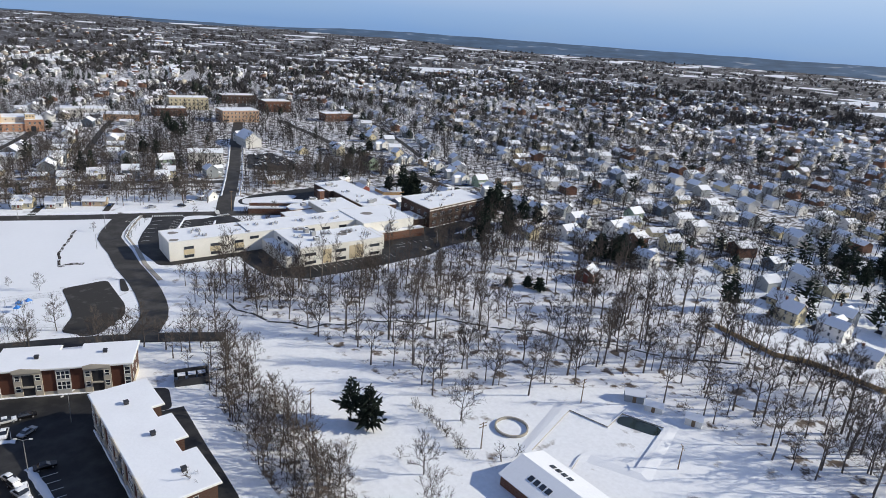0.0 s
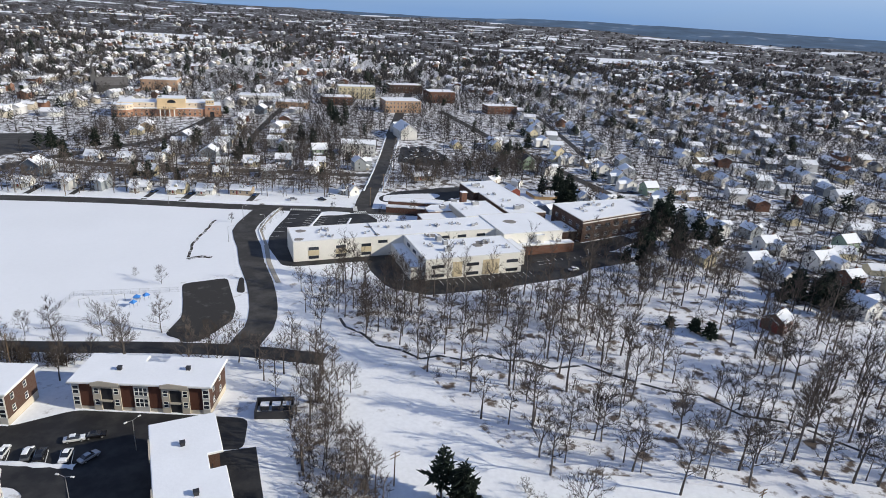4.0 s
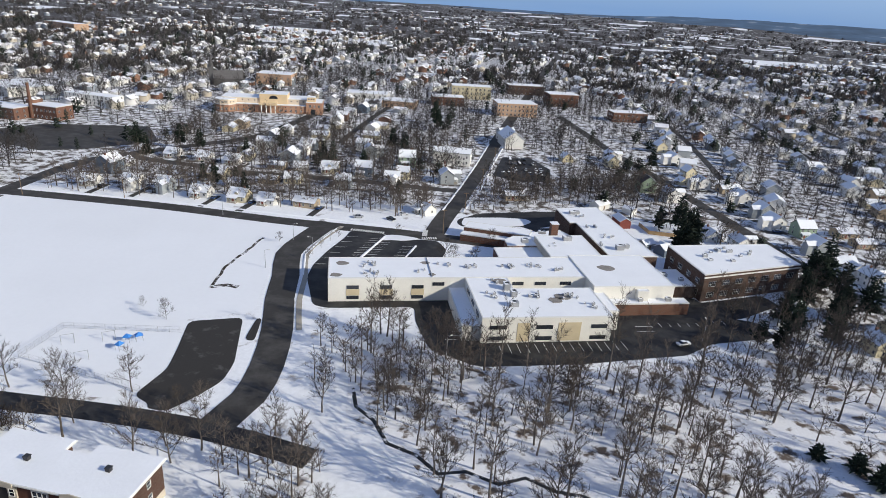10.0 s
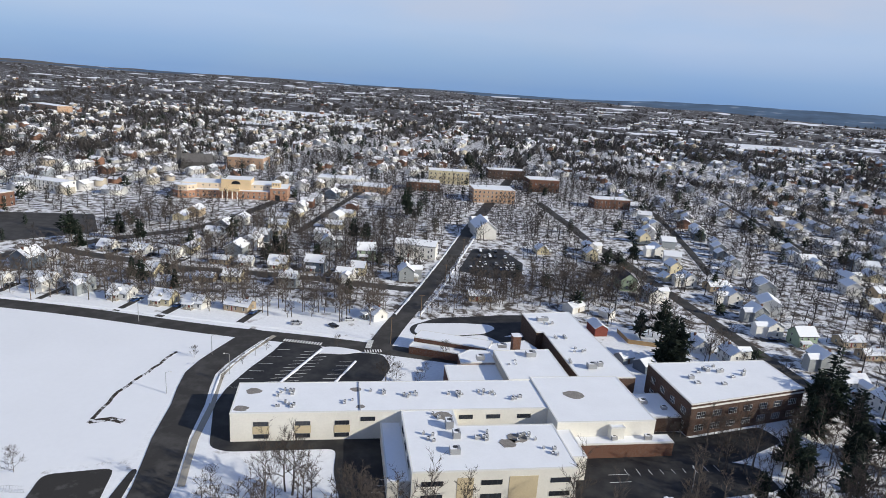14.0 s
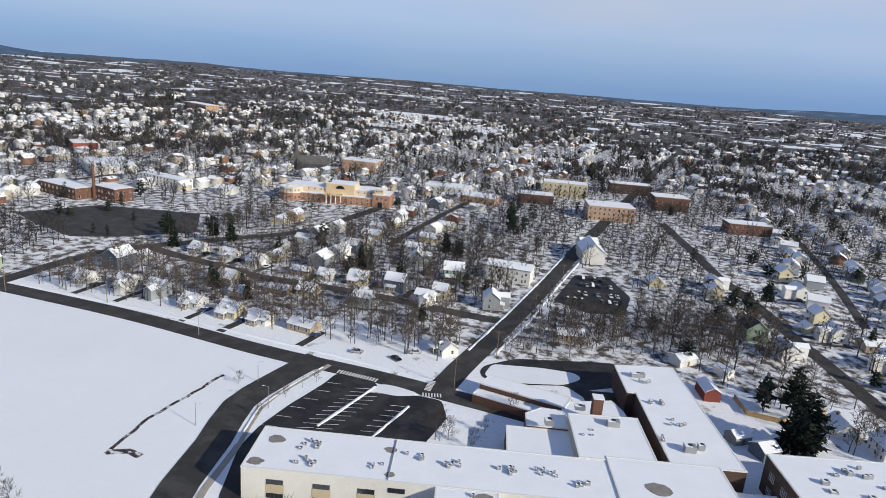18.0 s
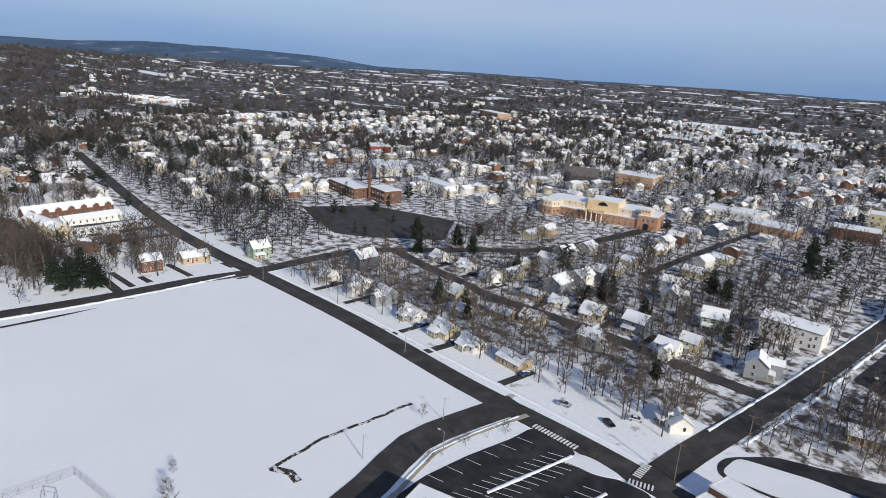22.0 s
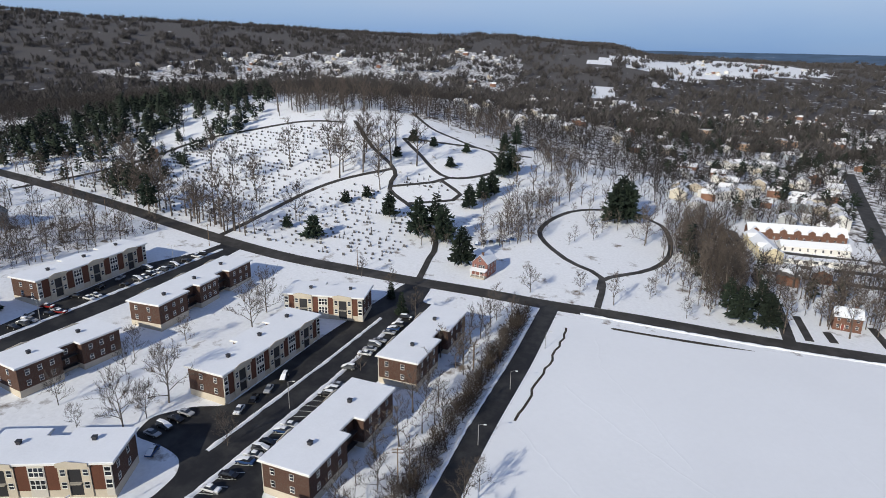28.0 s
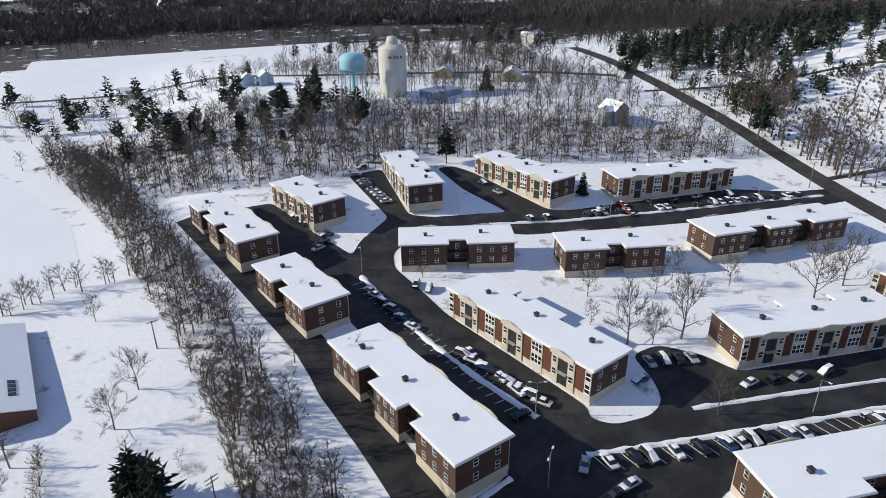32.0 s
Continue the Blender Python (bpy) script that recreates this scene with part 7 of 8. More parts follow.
flat_building("round_brick_hall", "brown-brick hall with pale flat roof", "building", -196, 655, 36, 26, 11, 0, "brick_tan", 2, 6)
flat_building("white_apartment_block", "long white three-storey block with snowy roof", "building", -292, 474, 46, 12, 8, -16, "siding_white", 3, 12)
flat_building("factory", "red-brick factory with snowy flat roof", "factory", -322, 410, 40, 16, 8, -16, "brick", 2, 9)
flat_building("factory_wing", "red-brick factory wing with snowy roof", "factory", -288, 412, 22, 14, 9.5, -16, "brick", 2, 6)
flat_building("brick_shop", "red-brick shop row with snowy roof", "building", 150, 560, 32, 16, 8.5, 8, "brick", 2, 8)
flat_building("warehouse", "long white warehouse with snowy roof", "warehouse", -372, 508, 52, 34, 7, -40, "siding_white", 1, 6)
flat_building("red_store", "bright red store with snowy roof", "store", -470, 592, 30, 22, 8, -40, "siding_red", 1, 4)
flat_building("tan_office", "long tan office block on the edge of the town", "building", -700, 1150, 90, 26, 12, -30, "brick_tan", 3, 12)


def terrace(label, cx, cy, w, d, h, pitch, deg, wall, gables=0):
    """A row of joined dwellings under one snowy gabled roof, with small front gables."""
    b = thing("terrace", label, "apartment house", pose(cx, cy, ground_z(cx, cy), 0, 0, deg))
    g = Geo()
    gable(g, -w / 2, w / 2, -d / 2, d / 2, -1, h, h + d / 2 * pitch)
    wl = part("wall", g, M[wall], b)
    g = Geo()
    gable_roof(g, -w / 2, w / 2, -d / 2, d / 2, h + 0.02, h + 0.02 + d / 2 * pitch, 0.4, 0.22)
    part("roof", g, M["snow_roof"], b, "snow-covered gabled roof")
    n = int(w / 3.4)
    for i in range(n):
        for zz in ((1.0, 3.6) if h > 4.5 else (0.9,)):
            part("window", HW, None, wl, at=pose(-w / 2 + w * (i + 0.5) / n, -d / 2, zz))
    for i in range(gables):
        x = -w / 2 + w * (i + 0.5) / gables
        g = Geo()
        gable(g, -2.4, 2.4, -1.7, 1.7, h - 1.8, h + 1.0, h + 2.2)
        part("front_gable", g, M[wall], b, at=pose(x, -d / 2 + 1.9, 0, 0, 0, 90))
        g = Geo()
        gable_roof(g, -2.4, 2.4, -1.7, 1.7, h + 1.02, h + 2.22, 0.3, 0.18)
        part("gable_roof", g, M["snow_roof"], b, at=pose(x, -d / 2 + 1.9, 0, 0, 0, 90))


terrace("red-brick terrace with white gables and a snowy roof", -361, 227, 47, 9.5, 4.4, 0.7, 90, "brick", 7)
terrace("low white terrace with a snowy roof in a courtyard", -342, 231, 31, 8, 3.0, 0.5, 90, "siding_white")
terrace("white two-storey wing at the head of a terrace", -331, 205, 34, 9, 4.8, 0.5, 4, "siding_cream", 2)
flat_building("carport_row", "long low garage row with a flat snowy roof", "garage", -321, 230, 38, 5.5, 2.5, 90, "siding_white", 1, 9, win=(2.2, 1.3))
flat_building("white_apartment_block", "long low white block with snowy roof", "apartment house", -570, 230, 34, 15, 4.5, 110, "siding_white", 1, 7)
flat_building("white_apartment_block", "two-storey white block with snowy roof", "apartment house", -446, 209, 46, 11, 6, 130, "siding_white", 2, 11)
strip("road_alley", [(-228, 193), (-262, 196), (-298, 197), (-297, 225), (-294, 258)], 4.2, M["road"], 0.12, "narrow cleared alley beside the terraces", kerb=False)
strip("road_alley", [(-314, 218), (-314, 256)], 4.5, M["road"], 0.12, "cleared lane between garage rows", kerb=False)
strip("road_alley", [(-334, 212), (-334, 250), (-332, 262)], 4.0, M["road"], 0.12, "cleared lane in a courtyard", kerb=False)
patch("car_park_terrace", [(-364, 190), (-326, 190), (-326, 197), (-352, 199), (-364, 199)], M["road"], 0.1, "cleared car park beside a terrace", "car park")
park_row(-360, 192, -330, 192, 9, 90, 0.85)
for line in ([(-230, 200), (-252, 201)], [(-231, 208), (-240, 208)], [(-228, 225), (-249, 225.5)], [(-227, 246), (-236, 246)]):
    strip("driveway", line, 2.8, M["road"], 0.1, "cleared asphalt driveway beside a house", "driveway")
for i, (x, y) in enumerate(((-708, 262), (-768, 318), (-845, 297), (-790, 232))):
    flat_building("brick_apartment_block", "orange-brick apartment block with snowy roof", "apartment house", x, y, 30, 11, 6.5, 10 + 15 * i, "brick_tan", 2, 8)
g = Geo()
g.tube((0, 0, 0), (0, 0, 24), 1.3, 0.9, 12)
sm = thing("factory_chimney", "tall red-brick factory chimney", "chimney", pose(-300, 408, ground_z(-300, 408)))
part("shaft", g, M["brick"], sm)
g = Geo()
g.tube((0, 0, 24), (0, 0, 24.5), 1.15, 1.15, 12)
part("rim", g, M["concrete"], sm)
patch("road_town_car_park", [(-307, 352), (-283, 393), (-218, 405), (-193, 363), (-225, 333), (-244, 324), (-280, 338)], M["road"], 0.12, "wide grey asphalt car park in the town", "road")
strip("road_highway", [(-430, 505), (-520, 590), (-635, 690), (-884, 905), (-1054, 1044), (-1500, 1400)], 11, M["road"], 0.2, "broad cleared highway running out of town")
strip("road_highway", [(-445, 492), (-535, 577), (-650, 677), (-899, 892), (-1069, 1031)], 9, M["road"], 0.2, "second carriageway of the highway")

# the large civic building: stepped tan and orange wings round a portico
civic = thing("civic_building", "large cream and orange-brick civic building with columns", "town hall", pose(-160, 497, ground_z(-160, 497), 0, 0, 8))
cv = block("civic", [(-37, -6), (31, -6), (31, 14), (-37, 14)], 10.6, "peach_pale", civic, "pale cream main walls")
podium = block("podium", [(-25, -12), (30, -12), (30, -6.02), (-25, -6.02)], 6.4, "brick_orange", civic, "orange-brick ground floor")
upper = block("upper", [(-7, -7.2), (15, -7.2), (15, 10), (-7, 10)], 14.2, "yellow_stone", civic, "tan stone centre block", base=6)
bay = block("bay", [(-33 + 9 * math.cos(radians(22.5 + 45 * k)), -8 + 9 * math.sin(radians(22.5 + 45 * k))) for k in range(8)], 6.0, "brick_orange", civic, "eight-sided corner bay")
bay_top = block("bay_top", [(-33 + 8.6 * math.cos(radians(22.5 + 45 * k)), -8 + 8.6 * math.sin(radians(22.5 + 45 * k))) for k in range(8)], 9.8, "peach_pale", civic, "cream upper storey of the corner bay", base=5.8)
flank = block("flank", [(30.02, -13), (43, -13), (43, 8), (31.02, 8), (31.02, -6.02), (30.02, -6.02)], 9.6, "brick_orange", civic, "orange-brick end block")
turret = block("turret", [(31, -10), (37.5, -10), (37.5, -3), (31, -3)], 13.4, "yellow_stone", civic, "square cream turret", base=9)
CW = window_mesh("window", 1.5, 2.0, 2, 2)
CWS = window_mesh("window", 1.0, 1.1, 1, 1)
for k in range(14):
    x = -35 + k * 4.8
    if not -9 < x < 17:
        part("window", CWS, None, cv, at=pose(x, -6, 8.2))
for k in range(13):
    x = -23 + k * 4.1
    if not -8 < x < 8:
        part("window", CW, None, podium, at=pose(x, -12, 1.0))
        part("window", CWS, None, podium, at=pose(x, -12, 4.2))
for k in range(8):
    a = radians(45 * k)
    if k in (4, 5, 6, 7):
        for zz, owner, r, mesh in ((1.4, bay, 8.31, CW), (7.2, bay_top, 7.94, CWS)):
            for o in (-1.5, 1.5):
                part("window", mesh, None, owner, at=pose(-33 + r * math.cos(a) - o * math.sin(a), -8 + r * math.sin(a) + o * math.cos(a), zz, 0, 0, 45 * k + 90))
for k in range(3):
    part("window", CWS, None, turret, at=pose(32.3 + k * 2, -10, 11.2))
    part("window", CW, None, flank, at=pose(33.5 + k * 3.4, -13, 5.6))
arch = Geo()
arch.v = [(4 + 3.4 * math.cos(math.pi * k / 12), -7.3, 10.4 + 2.6 * math.sin(math.pi * k / 12)) for k in range(13)] + [(4 + 3.4 * math.cos(math.pi * k / 12), -7.18, 10.4 + 2.6 * math.sin(math.pi * k / 12)) for k in range(13)]
arch.f = [tuple(range(12, -1, -1)), tuple(range(13, 26))] + [(k, k + 1, k + 14, k + 13) for k in range(12)]
arch.m = [0] * len(arch.f)
part("arched_window", arch, M["glass"], upper, "dark half-round window over the entrance")
for k in range(4):
    g = Geo()
    g.tube((-4.6 + k * 3.6, -15.4, -0.5), (-4.6 + k * 3.6, -15.4, 6.4), 0.5, 0.42, 10)
    part("column", g, M["trim"], civic)
g = Geo()
g.box(-6.4, 7.6, -16.4, -12.05, 6.4, 7.6)
part("portico_beam", g, M["yellow_stone"], civic, "cream portico roof on columns")
g = Geo()
gable(g, -7.2, 7.2, -2.2, 2.2, 7.6, 7.7, 9.6)
part("pediment", g, M["yellow_stone"], civic, at=pose(0.6, -14.2, 0))
g = Geo()
g.box(34, 37.4, -13.1, -12.98, 0, 4.2)
part("side_door", g, M["glass"], flank, "tall dark entrance with pale surround")
# church with steeple
ch = thing("church", "grey stone church with a tall pointed steeple", "church", pose(-236, 622, ground_z(-236, 622), 0, 0, 20))
g = Geo()
gable(g, -14, 14, -6, 6, -1, 7, 14)
part("nave", g, M["stone"], ch)
g = Geo()
gable_roof(g, -14, 14, -6, 6, 7, 14, 0.4, 0.3)
part("roof", g, M["shingle"], ch)
g = Geo()
g.box(-18, -13.5, -2.3, 2.3, -1, 17)
tw = part("tower", g, M["stone"], ch)
g = Geo()
g.tube((-15.75, 0, 17), (-15.75, 0, 29), 2.6, 0.05, 8)
part("spire", g, M["shingle"], tw)
# a white church by the main street
wc = thing("white_church", "white clapboard church with gabled snowy roof", "church", pose(32, 420, ground_z(32, 420), 0, 0, 100))
g = Geo()
gable(g, -11, 11, -6.5, 6.5, -1, 7, 12)
part("nave", g, M["siding_white"], wc)
g = Geo()
gable_roof(g, -11, 11, -6.5, 6.5, 7, 12, 0.5, 0.3)
part("roof", g, M["snow_roof"], wc)
# town trees
TOWN = [(-700, 270), (-215, 330), (-60, 300), (60, 290), (130, 200), (150, 60), (420, -160), (1200, 100), (1100, 1200), (0, 1500), (-950, 1300)]
faint = Many()
CAR_PARK = [(-311, 352), (-286, 397), (-216, 409), (-189, 363), (-223, 329), (-244, 320), (-282, 334)]


HOUSE_CELLS = {}
for hx, hy in HOUSES + FAR_SPOTS:
    for cx in (-1, 0, 1):
        for cy in (-1, 0, 1):
            HOUSE_CELLS.setdefault((int(hx // 8) + cx, int(hy // 8) + cy), []).append((hx, hy))


def free_of_houses(x, y):
    if any((x - hx) ** 2 + (y - hy) ** 2 < 42 for hx, hy in HOUSE_CELLS.get((int(x // 8), int(y // 8)), ())):
        return False
    if inside(x, y, CAR_PARK) or inside(x, y, [(13, 330), (22, 386), (44, 390), (54, 356), (50, 324), (30, 320)]) or any(abs(x - cx) < w and abs(y - cy) < 24 for cx, cy, w in ((-160, 495, 52), (-310, 410, 42), (-262, 480, 32))):
        return False
    return not any(inside(x, y, k) for k in KEEP_OUT[5:7]) or noise.noise((x / 14, y / 14, 3)) > 0.0


NEAR_TOWN = [(-560, 270), (-215, 330), (-60, 300), (60, 290), (130, 200), (150, 60), (420, -160), (620, 100), (520, 560), (300, 760), (-150, 800), (-560, 640)]
for x, y in scatter(NEAR_TOWN, 7600, 4.4, rt, free_of_houses) + scatter(TOWN, 5200, 7, rt, lambda x, y: free_of_houses(x, y) and not inside(x, y, NEAR_TOWN)):
    if noise.noise((x / 90, y / 90, 5)) > -0.42:
        faint.add(*rt.choice(STREET if y < 430 and abs(x) < 330 else FAINT), x, y, ground_z(x, y), rt.uniform(0.55, 1.05), rt.uniform(0, 6.28))
for poly, n in (([(-232, 262), (-340, 276), (-345, 345), (-240, 322)], 170), ([(-425, 100), (-475, 60), (-640, 60), (-640, 190), (-450, 185), (-400, 160)], 420), ([(-445, -70), (-478, -10), (-490, 60), (-580, 60), (-620, -150), (-480, -190)], 420), ([(-250, 170), (-900, 120), (-950, 700), (-300, 330)], 2600), ([(-260, -110), (-420, -120), (-700, -300), (-500, -620), (-100, -420)], 900), ([(-430, -100), (-520, 120), (-900, 120), (-900, -300)], 900), ([(400, -560), (150, -640), (-90, -560), (-150, -480), (-160, -330), (-250, -330), (-420, -250), (-700, -300), (-700, -1100), (500, -1100)], 2300), ([(-170, -515), (90, -540), (420, -560), (420, -720), (-200, -720)], 600), ([(-290, -240), (-480, -215), (-560, -140), (-760, -300), (-700, -560), (-400, -540)], 1500)):
    for x, y in scatter(poly, n, 7, rt, lambda x, y: not inside(x, y, TERRACES) and not by_road(x, y)):
        faint.add(*rt.choice(FAINT), x, y, ground_z(x, y), rt.uniform(0.6, 1.1), rt.uniform(0, 6.28))
faint.build("town_trees", [M["twig_far"]], "bare street and garden trees across the town", "trees")
greens = Many()
for poly, n in ((TOWN, 1000), ([(-250, 170), (-900, 120), (-950, 700), (-300, 330)], 420), ([(-275, -120), (-330, -112), (-420, -150), (-430, -260), (-290, -240)], 60), ([(-264, -182), (-306, -186), (-350, -159), (-374, -158), (-440, -142), (-448, -114), (-530, -160), (-480, -240), (-380, -270), (-290, -255)], 290), ([(-20, -165), (-100, -150), (-125, -205), (-40, -235)], 16), ([(60, -235), (-60, -240), (-70, -318), (15, -335), (85, -340)], 30), ([(35, -190), (-40, -150), (-110, -150), (-110, -240), (0, -245)], 34), ([(-262, -112), (-300, -108), (-440, -110), (-440, -135), (-300, -135)], 40), ([(-120, -300), (-420, -300), (-500, -620), (-100, -420)], 60), ([(150, 40), (240, -40), (330, 60), (200, 110)], 50)):
    for x, y in scatter(poly, n, 5, rt, lambda x, y: (y < 0 or noise.noise((x / 70, y / 70, 8)) > -0.1) and not inside(x, y, TERRACES)):
        greens.add(*rt.choice(GREEN_LIGHT), x, y, ground_z(x, y), rt.uniform(0.55, 1.2), rt.uniform(0, 6.28))
greens.build("town_conifers", [M["needle_far"]], "dark conifers among the houses", "trees")
far = Many()
rf_ = random.Random(4)
for _ in range(13500):
    r = 720 + 3600 * rf_.random() ** 1.35
    a = rf_.uniform(-1.5, 3.6) if rf_.random() < 0.55 else rf_.uniform(1.1, 3.3)
    x, y = -math.sin(a) * r, 60 + math.cos(a) * r
    if noise.noise((x / 260, y / 260, 9)) + 0.5 * noise.noise((x / 80, y / 80, 2)) > (-0.45 if r > 1000 else -0.1) or 1.2 < a < 3.4:
        if (inside(x, y, SNOW_SLOPE) and rf_.random() < 0.75) or (inside(x, y, HILL_TOWN) and rf_.random() < 0.12):
            continue
        if (r > 1000 and open_land(x, y)) or (a < -0.3 and r > 4000):
            continue
        if -1050 < x < -420 and -60 < y < 460 and rf_.random() < 0.15:
            continue
        far.add(*rf_.choice(CLUMPS), x, y, ground_z(x, y) - 0.5, rf_.uniform(0.8, 1.4), rf_.uniform(0, 6.28))
far.build("far_woods", [M["woods_far"]], "bare brown woods to the horizon", "woods")

# ---- cemetery and park ----
PATHS = [[(-238, 57), (-262, 55), (-281, 53), (-315, 36), (-342, 10), (-362, 7), (-376, -1), (-394, -19), (-416, -35), (-430, -45)], [(-417, -5), (-400, 10), (-373, 37), (-402, 62), (-436, 50), (-426, 20), (-417, -5)], [(-373, 37), (-362, 30), (-346, 9)], [(-367, 34), (-352, 49), (-342, 47), (-327, 25)], [(-252, -43), (-311, -34), (-343, -21), (-371, 4)], [(-262, -166), (-282, -158), (-321, -143), (-367, -128), (-393, -103), (-416, -76), (-424, -50)], [(-488, -20), (-453, 3), (-442, 24), (-436, 50), (-450, 78)]]
for line in PATHS:
    strip("path_cemetery", line, 2.6, M["road"], 0.16, "narrow dark path through the cemetery", "path")
strip("path_park", [(-234, 128), (-266, 129), (-283, 113), (-316, 98), (-354, 111), (-368, 136), (-355, 159), (-313, 161), (-285, 151), (-268, 133), (-262, 129), (-252, 128.4)], 2.5, M["road"], 0.16, "dark looping footpath in the snowy park", "path")
stones = Many()
sg = Geo()
sg.box(-0.45, 0.45, -0.14, 0.14, -0.2, 0.95)
sg.box(-0.6, 0.6, -0.25, 0.25, -0.2, 0.12)
sm1 = triangles(softened(sg.mesh("stone", M["stone"]), 0.05, 1))
sg = Geo()
sg.box(-0.3, 0.3, -0.3, 0.3, -0.2, 0.5)
sg.tube((0, 0, 0.5), (0, 0, 1.9), 0.24, 0.12, 4)
sm2 = triangles(sg.mesh("stone", M["stone"]))
rg = random.Random(8)
for poly, n in (([(-262, -50), (-335, -37), (-388, -28), (-416, -42), (-406, -76), (-384, -104), (-360, -122), (-315, -138), (-285, -148), (-268, -120)], 900), ([(-256, -36), (-310, -27), (-345, -12), (-335, 10), (-312, 30), (-280, 42), (-252, 40)], 270), ([(-349, 14), (-362, 12), (-370, 28), (-352, 44)], 24)):
    for x, y in scatter(poly, n, 2.6, rg):
        x = round(x / 4.6) * 4.6 + rg.uniform(-0.3, 0.3)
        stones.add(*(sm1 if rg.random() < 0.85 else sm2), x, y, ground_z(x, y), rg.uniform(0.7, 1.25), 1.57 + rg.uniform(-0.15, 0.15))
stones.build("headstones", [M["stone"]], "rows of grey headstones in the snow", "graves")
pk = house(w=9, d=6.8, h=5.8, pitch=0.95, siding="gate_red", porch=False, chimney=True)
pk["label"] = "dusky red gabled house with white porch by the cemetery gate"
pk.matrix_basis = pose(-254, 81, ground_z(-254, 81), 0, 0, -14)
g = Geo()
g.box(4.5, 6.9, -3.2, 3.2, -0.8, 0.5, 1)
for yy in (-3.0, -1.0, 1.0, 3.0):
    g.box(6.6, 6.8, yy - 0.1, yy + 0.1, 0.5, 2.9, 0)
g.box(6.62, 6.78, -3.0, 3.0, 1.2, 1.35, 0)
pr = part("porch", g, [M["trim"], M["concrete"]], pk, "white-posted front porch")
g = Geo()
g.prism([(4.52, -3.5), (7.1, -3.5), (7.1, 3.5), (4.52, 3.5)], 2.9, 3.2, 0, slope=lambda x, y: 3.7 - (x - 4.5) * 0.25)
part("porch_roof", g, M["snow_roof"], pr)
for yy in (-1.9, 0.0, 1.9):
    part("window", HW, None, pk, at=pose(4.5, yy, 3.7, 0, 0, 90))
part("window", HW, None, pk, at=pose(4.5, 0.0, 6.3, 0, 0, 90))
# ---- pool grounds ----
POOL = [(45, 8), (50, -2.6), (58.5, 1.1), (64.9, -8.7), (44.4, -19.4), (39.1, -9.7), (35.2, -9.8), (29.2, -13.6), (23.7, -3.9)]
g = Geo()
n = len(POOL)
cx, cy = 45, -6
ring = [(x + (x - cx) / max(1, math.hypot(x - cx, y - cy)) * 2.2, y + (y - cy) / max(1, math.hypot(x - cx, y - cy)) * 2.2) for x, y in POOL]
wide = [(x + (x - cx) / max(1, math.hypot(x - cx, y - cy)) * 5.5, y + (y - cy) / max(1, math.hypot(x - cx, y - cy)) * 5.5) for x, y in POOL]
g.v = [drape(x, y, 0.02) for x, y in POOL] + [drape(x, y, 0.42) for x, y in POOL] + [drape(x, y, 0.40) for x, y in ring] + [drape(x, y, 0.0) for x, y in wide]
for k in range(3):
    for i in range(n):
        j = (i + 1) % n
        g.f.append((k * n + i, k * n + j, (k + 1) * n + j, (k + 1) * n + i))
        g.m.append(1 if k == 0 else 0)
bmq = bmesh.new()
deck = tagged(part("pool_deck", g, [M["snow"], M["concrete"]]), "snowy pool deck round an empty basin", "swimming pool")
bmq.from_mesh(deck.data)
bmesh.ops.recalc_face_normals(bmq, faces=bmq.faces[:])
bmq.to_mesh(deck.data)
bmq.free()
patch("pool_water", [(58.2, 0.9), (64.6, -8.6), (60.3, -11.2), (53.5, -1.3)], M["pool"], 0.12, "dark uncovered pool water", "water", step=3)
ph = thing("pool_house", "long low brick pool house with snowy gabled roof", "building", pose(20.7, -30.5, ground_z(18, -29), 0, 0, 102.4))
g = Geo()
gable(g, -20.5, 20.5, -7.2, 7.2, -1, 2.9, 5.0)
part("wall", g, M["brick"], ph)
g = Geo()
gable_roof(g, -20.5, 20.5, -7.2, 7.2, 2.95, 5.05, 0.5, 0.22)
pr = part("roof", g, M["snow_roof"], ph, "snow-covered gabled roof")
sl = 2.1 / 7.2
for sx in (0, 1.6, 3.2, 4.8):
    for side, y in ((1, 3.8), (-1, -3.6)):
        g = Geo()
        g.box(-0.62, 0.62, -0.75, 0.75, -0.05, 0.12, 0)
        g.box(-0.5, 0.5, -0.62, 0.62, 0.12, 0.15, 1)
        part("skylight", g, [M["dark_metal"], M["glass"]], pr, "dark framed skylight", pose(9 + sx * 1.1, y, 5.3 - abs(y) * sl, math.degrees(math.atan(sl)) * (-1 if side > 0 else 1)))
g = Geo()
rr = [(24.4 + 4.6 * math.cos(a * math.pi / 12), 6.7 + 4.6 * math.sin(a * math.pi / 12)) for a in range(24)]
r2 = [(24.4 + 4.2 * math.cos(a * math.pi / 12), 6.7 + 4.2 * math.sin(a * math.pi / 12)) for a in range(24)]
g.v = [drape(x, y, 0) for x, y in rr] + [drape(x, y, 0.7) for x, y in rr] + [drape(x, y, 0.7) for x, y in r2] + [drape(x, y, 0) for x, y in r2]
for k in range(3):
    for i in range(24):
        j = (i + 1) % 24
        g.f.append((k * 24 + i, k * 24 + j, k * 24 + 24 + j, k * 24 + 24 + i))
        g.m.append(0)
tagged(part("wading_pool", g, M["concrete"]), "round raised wading-pool rim in the snow", "pool")


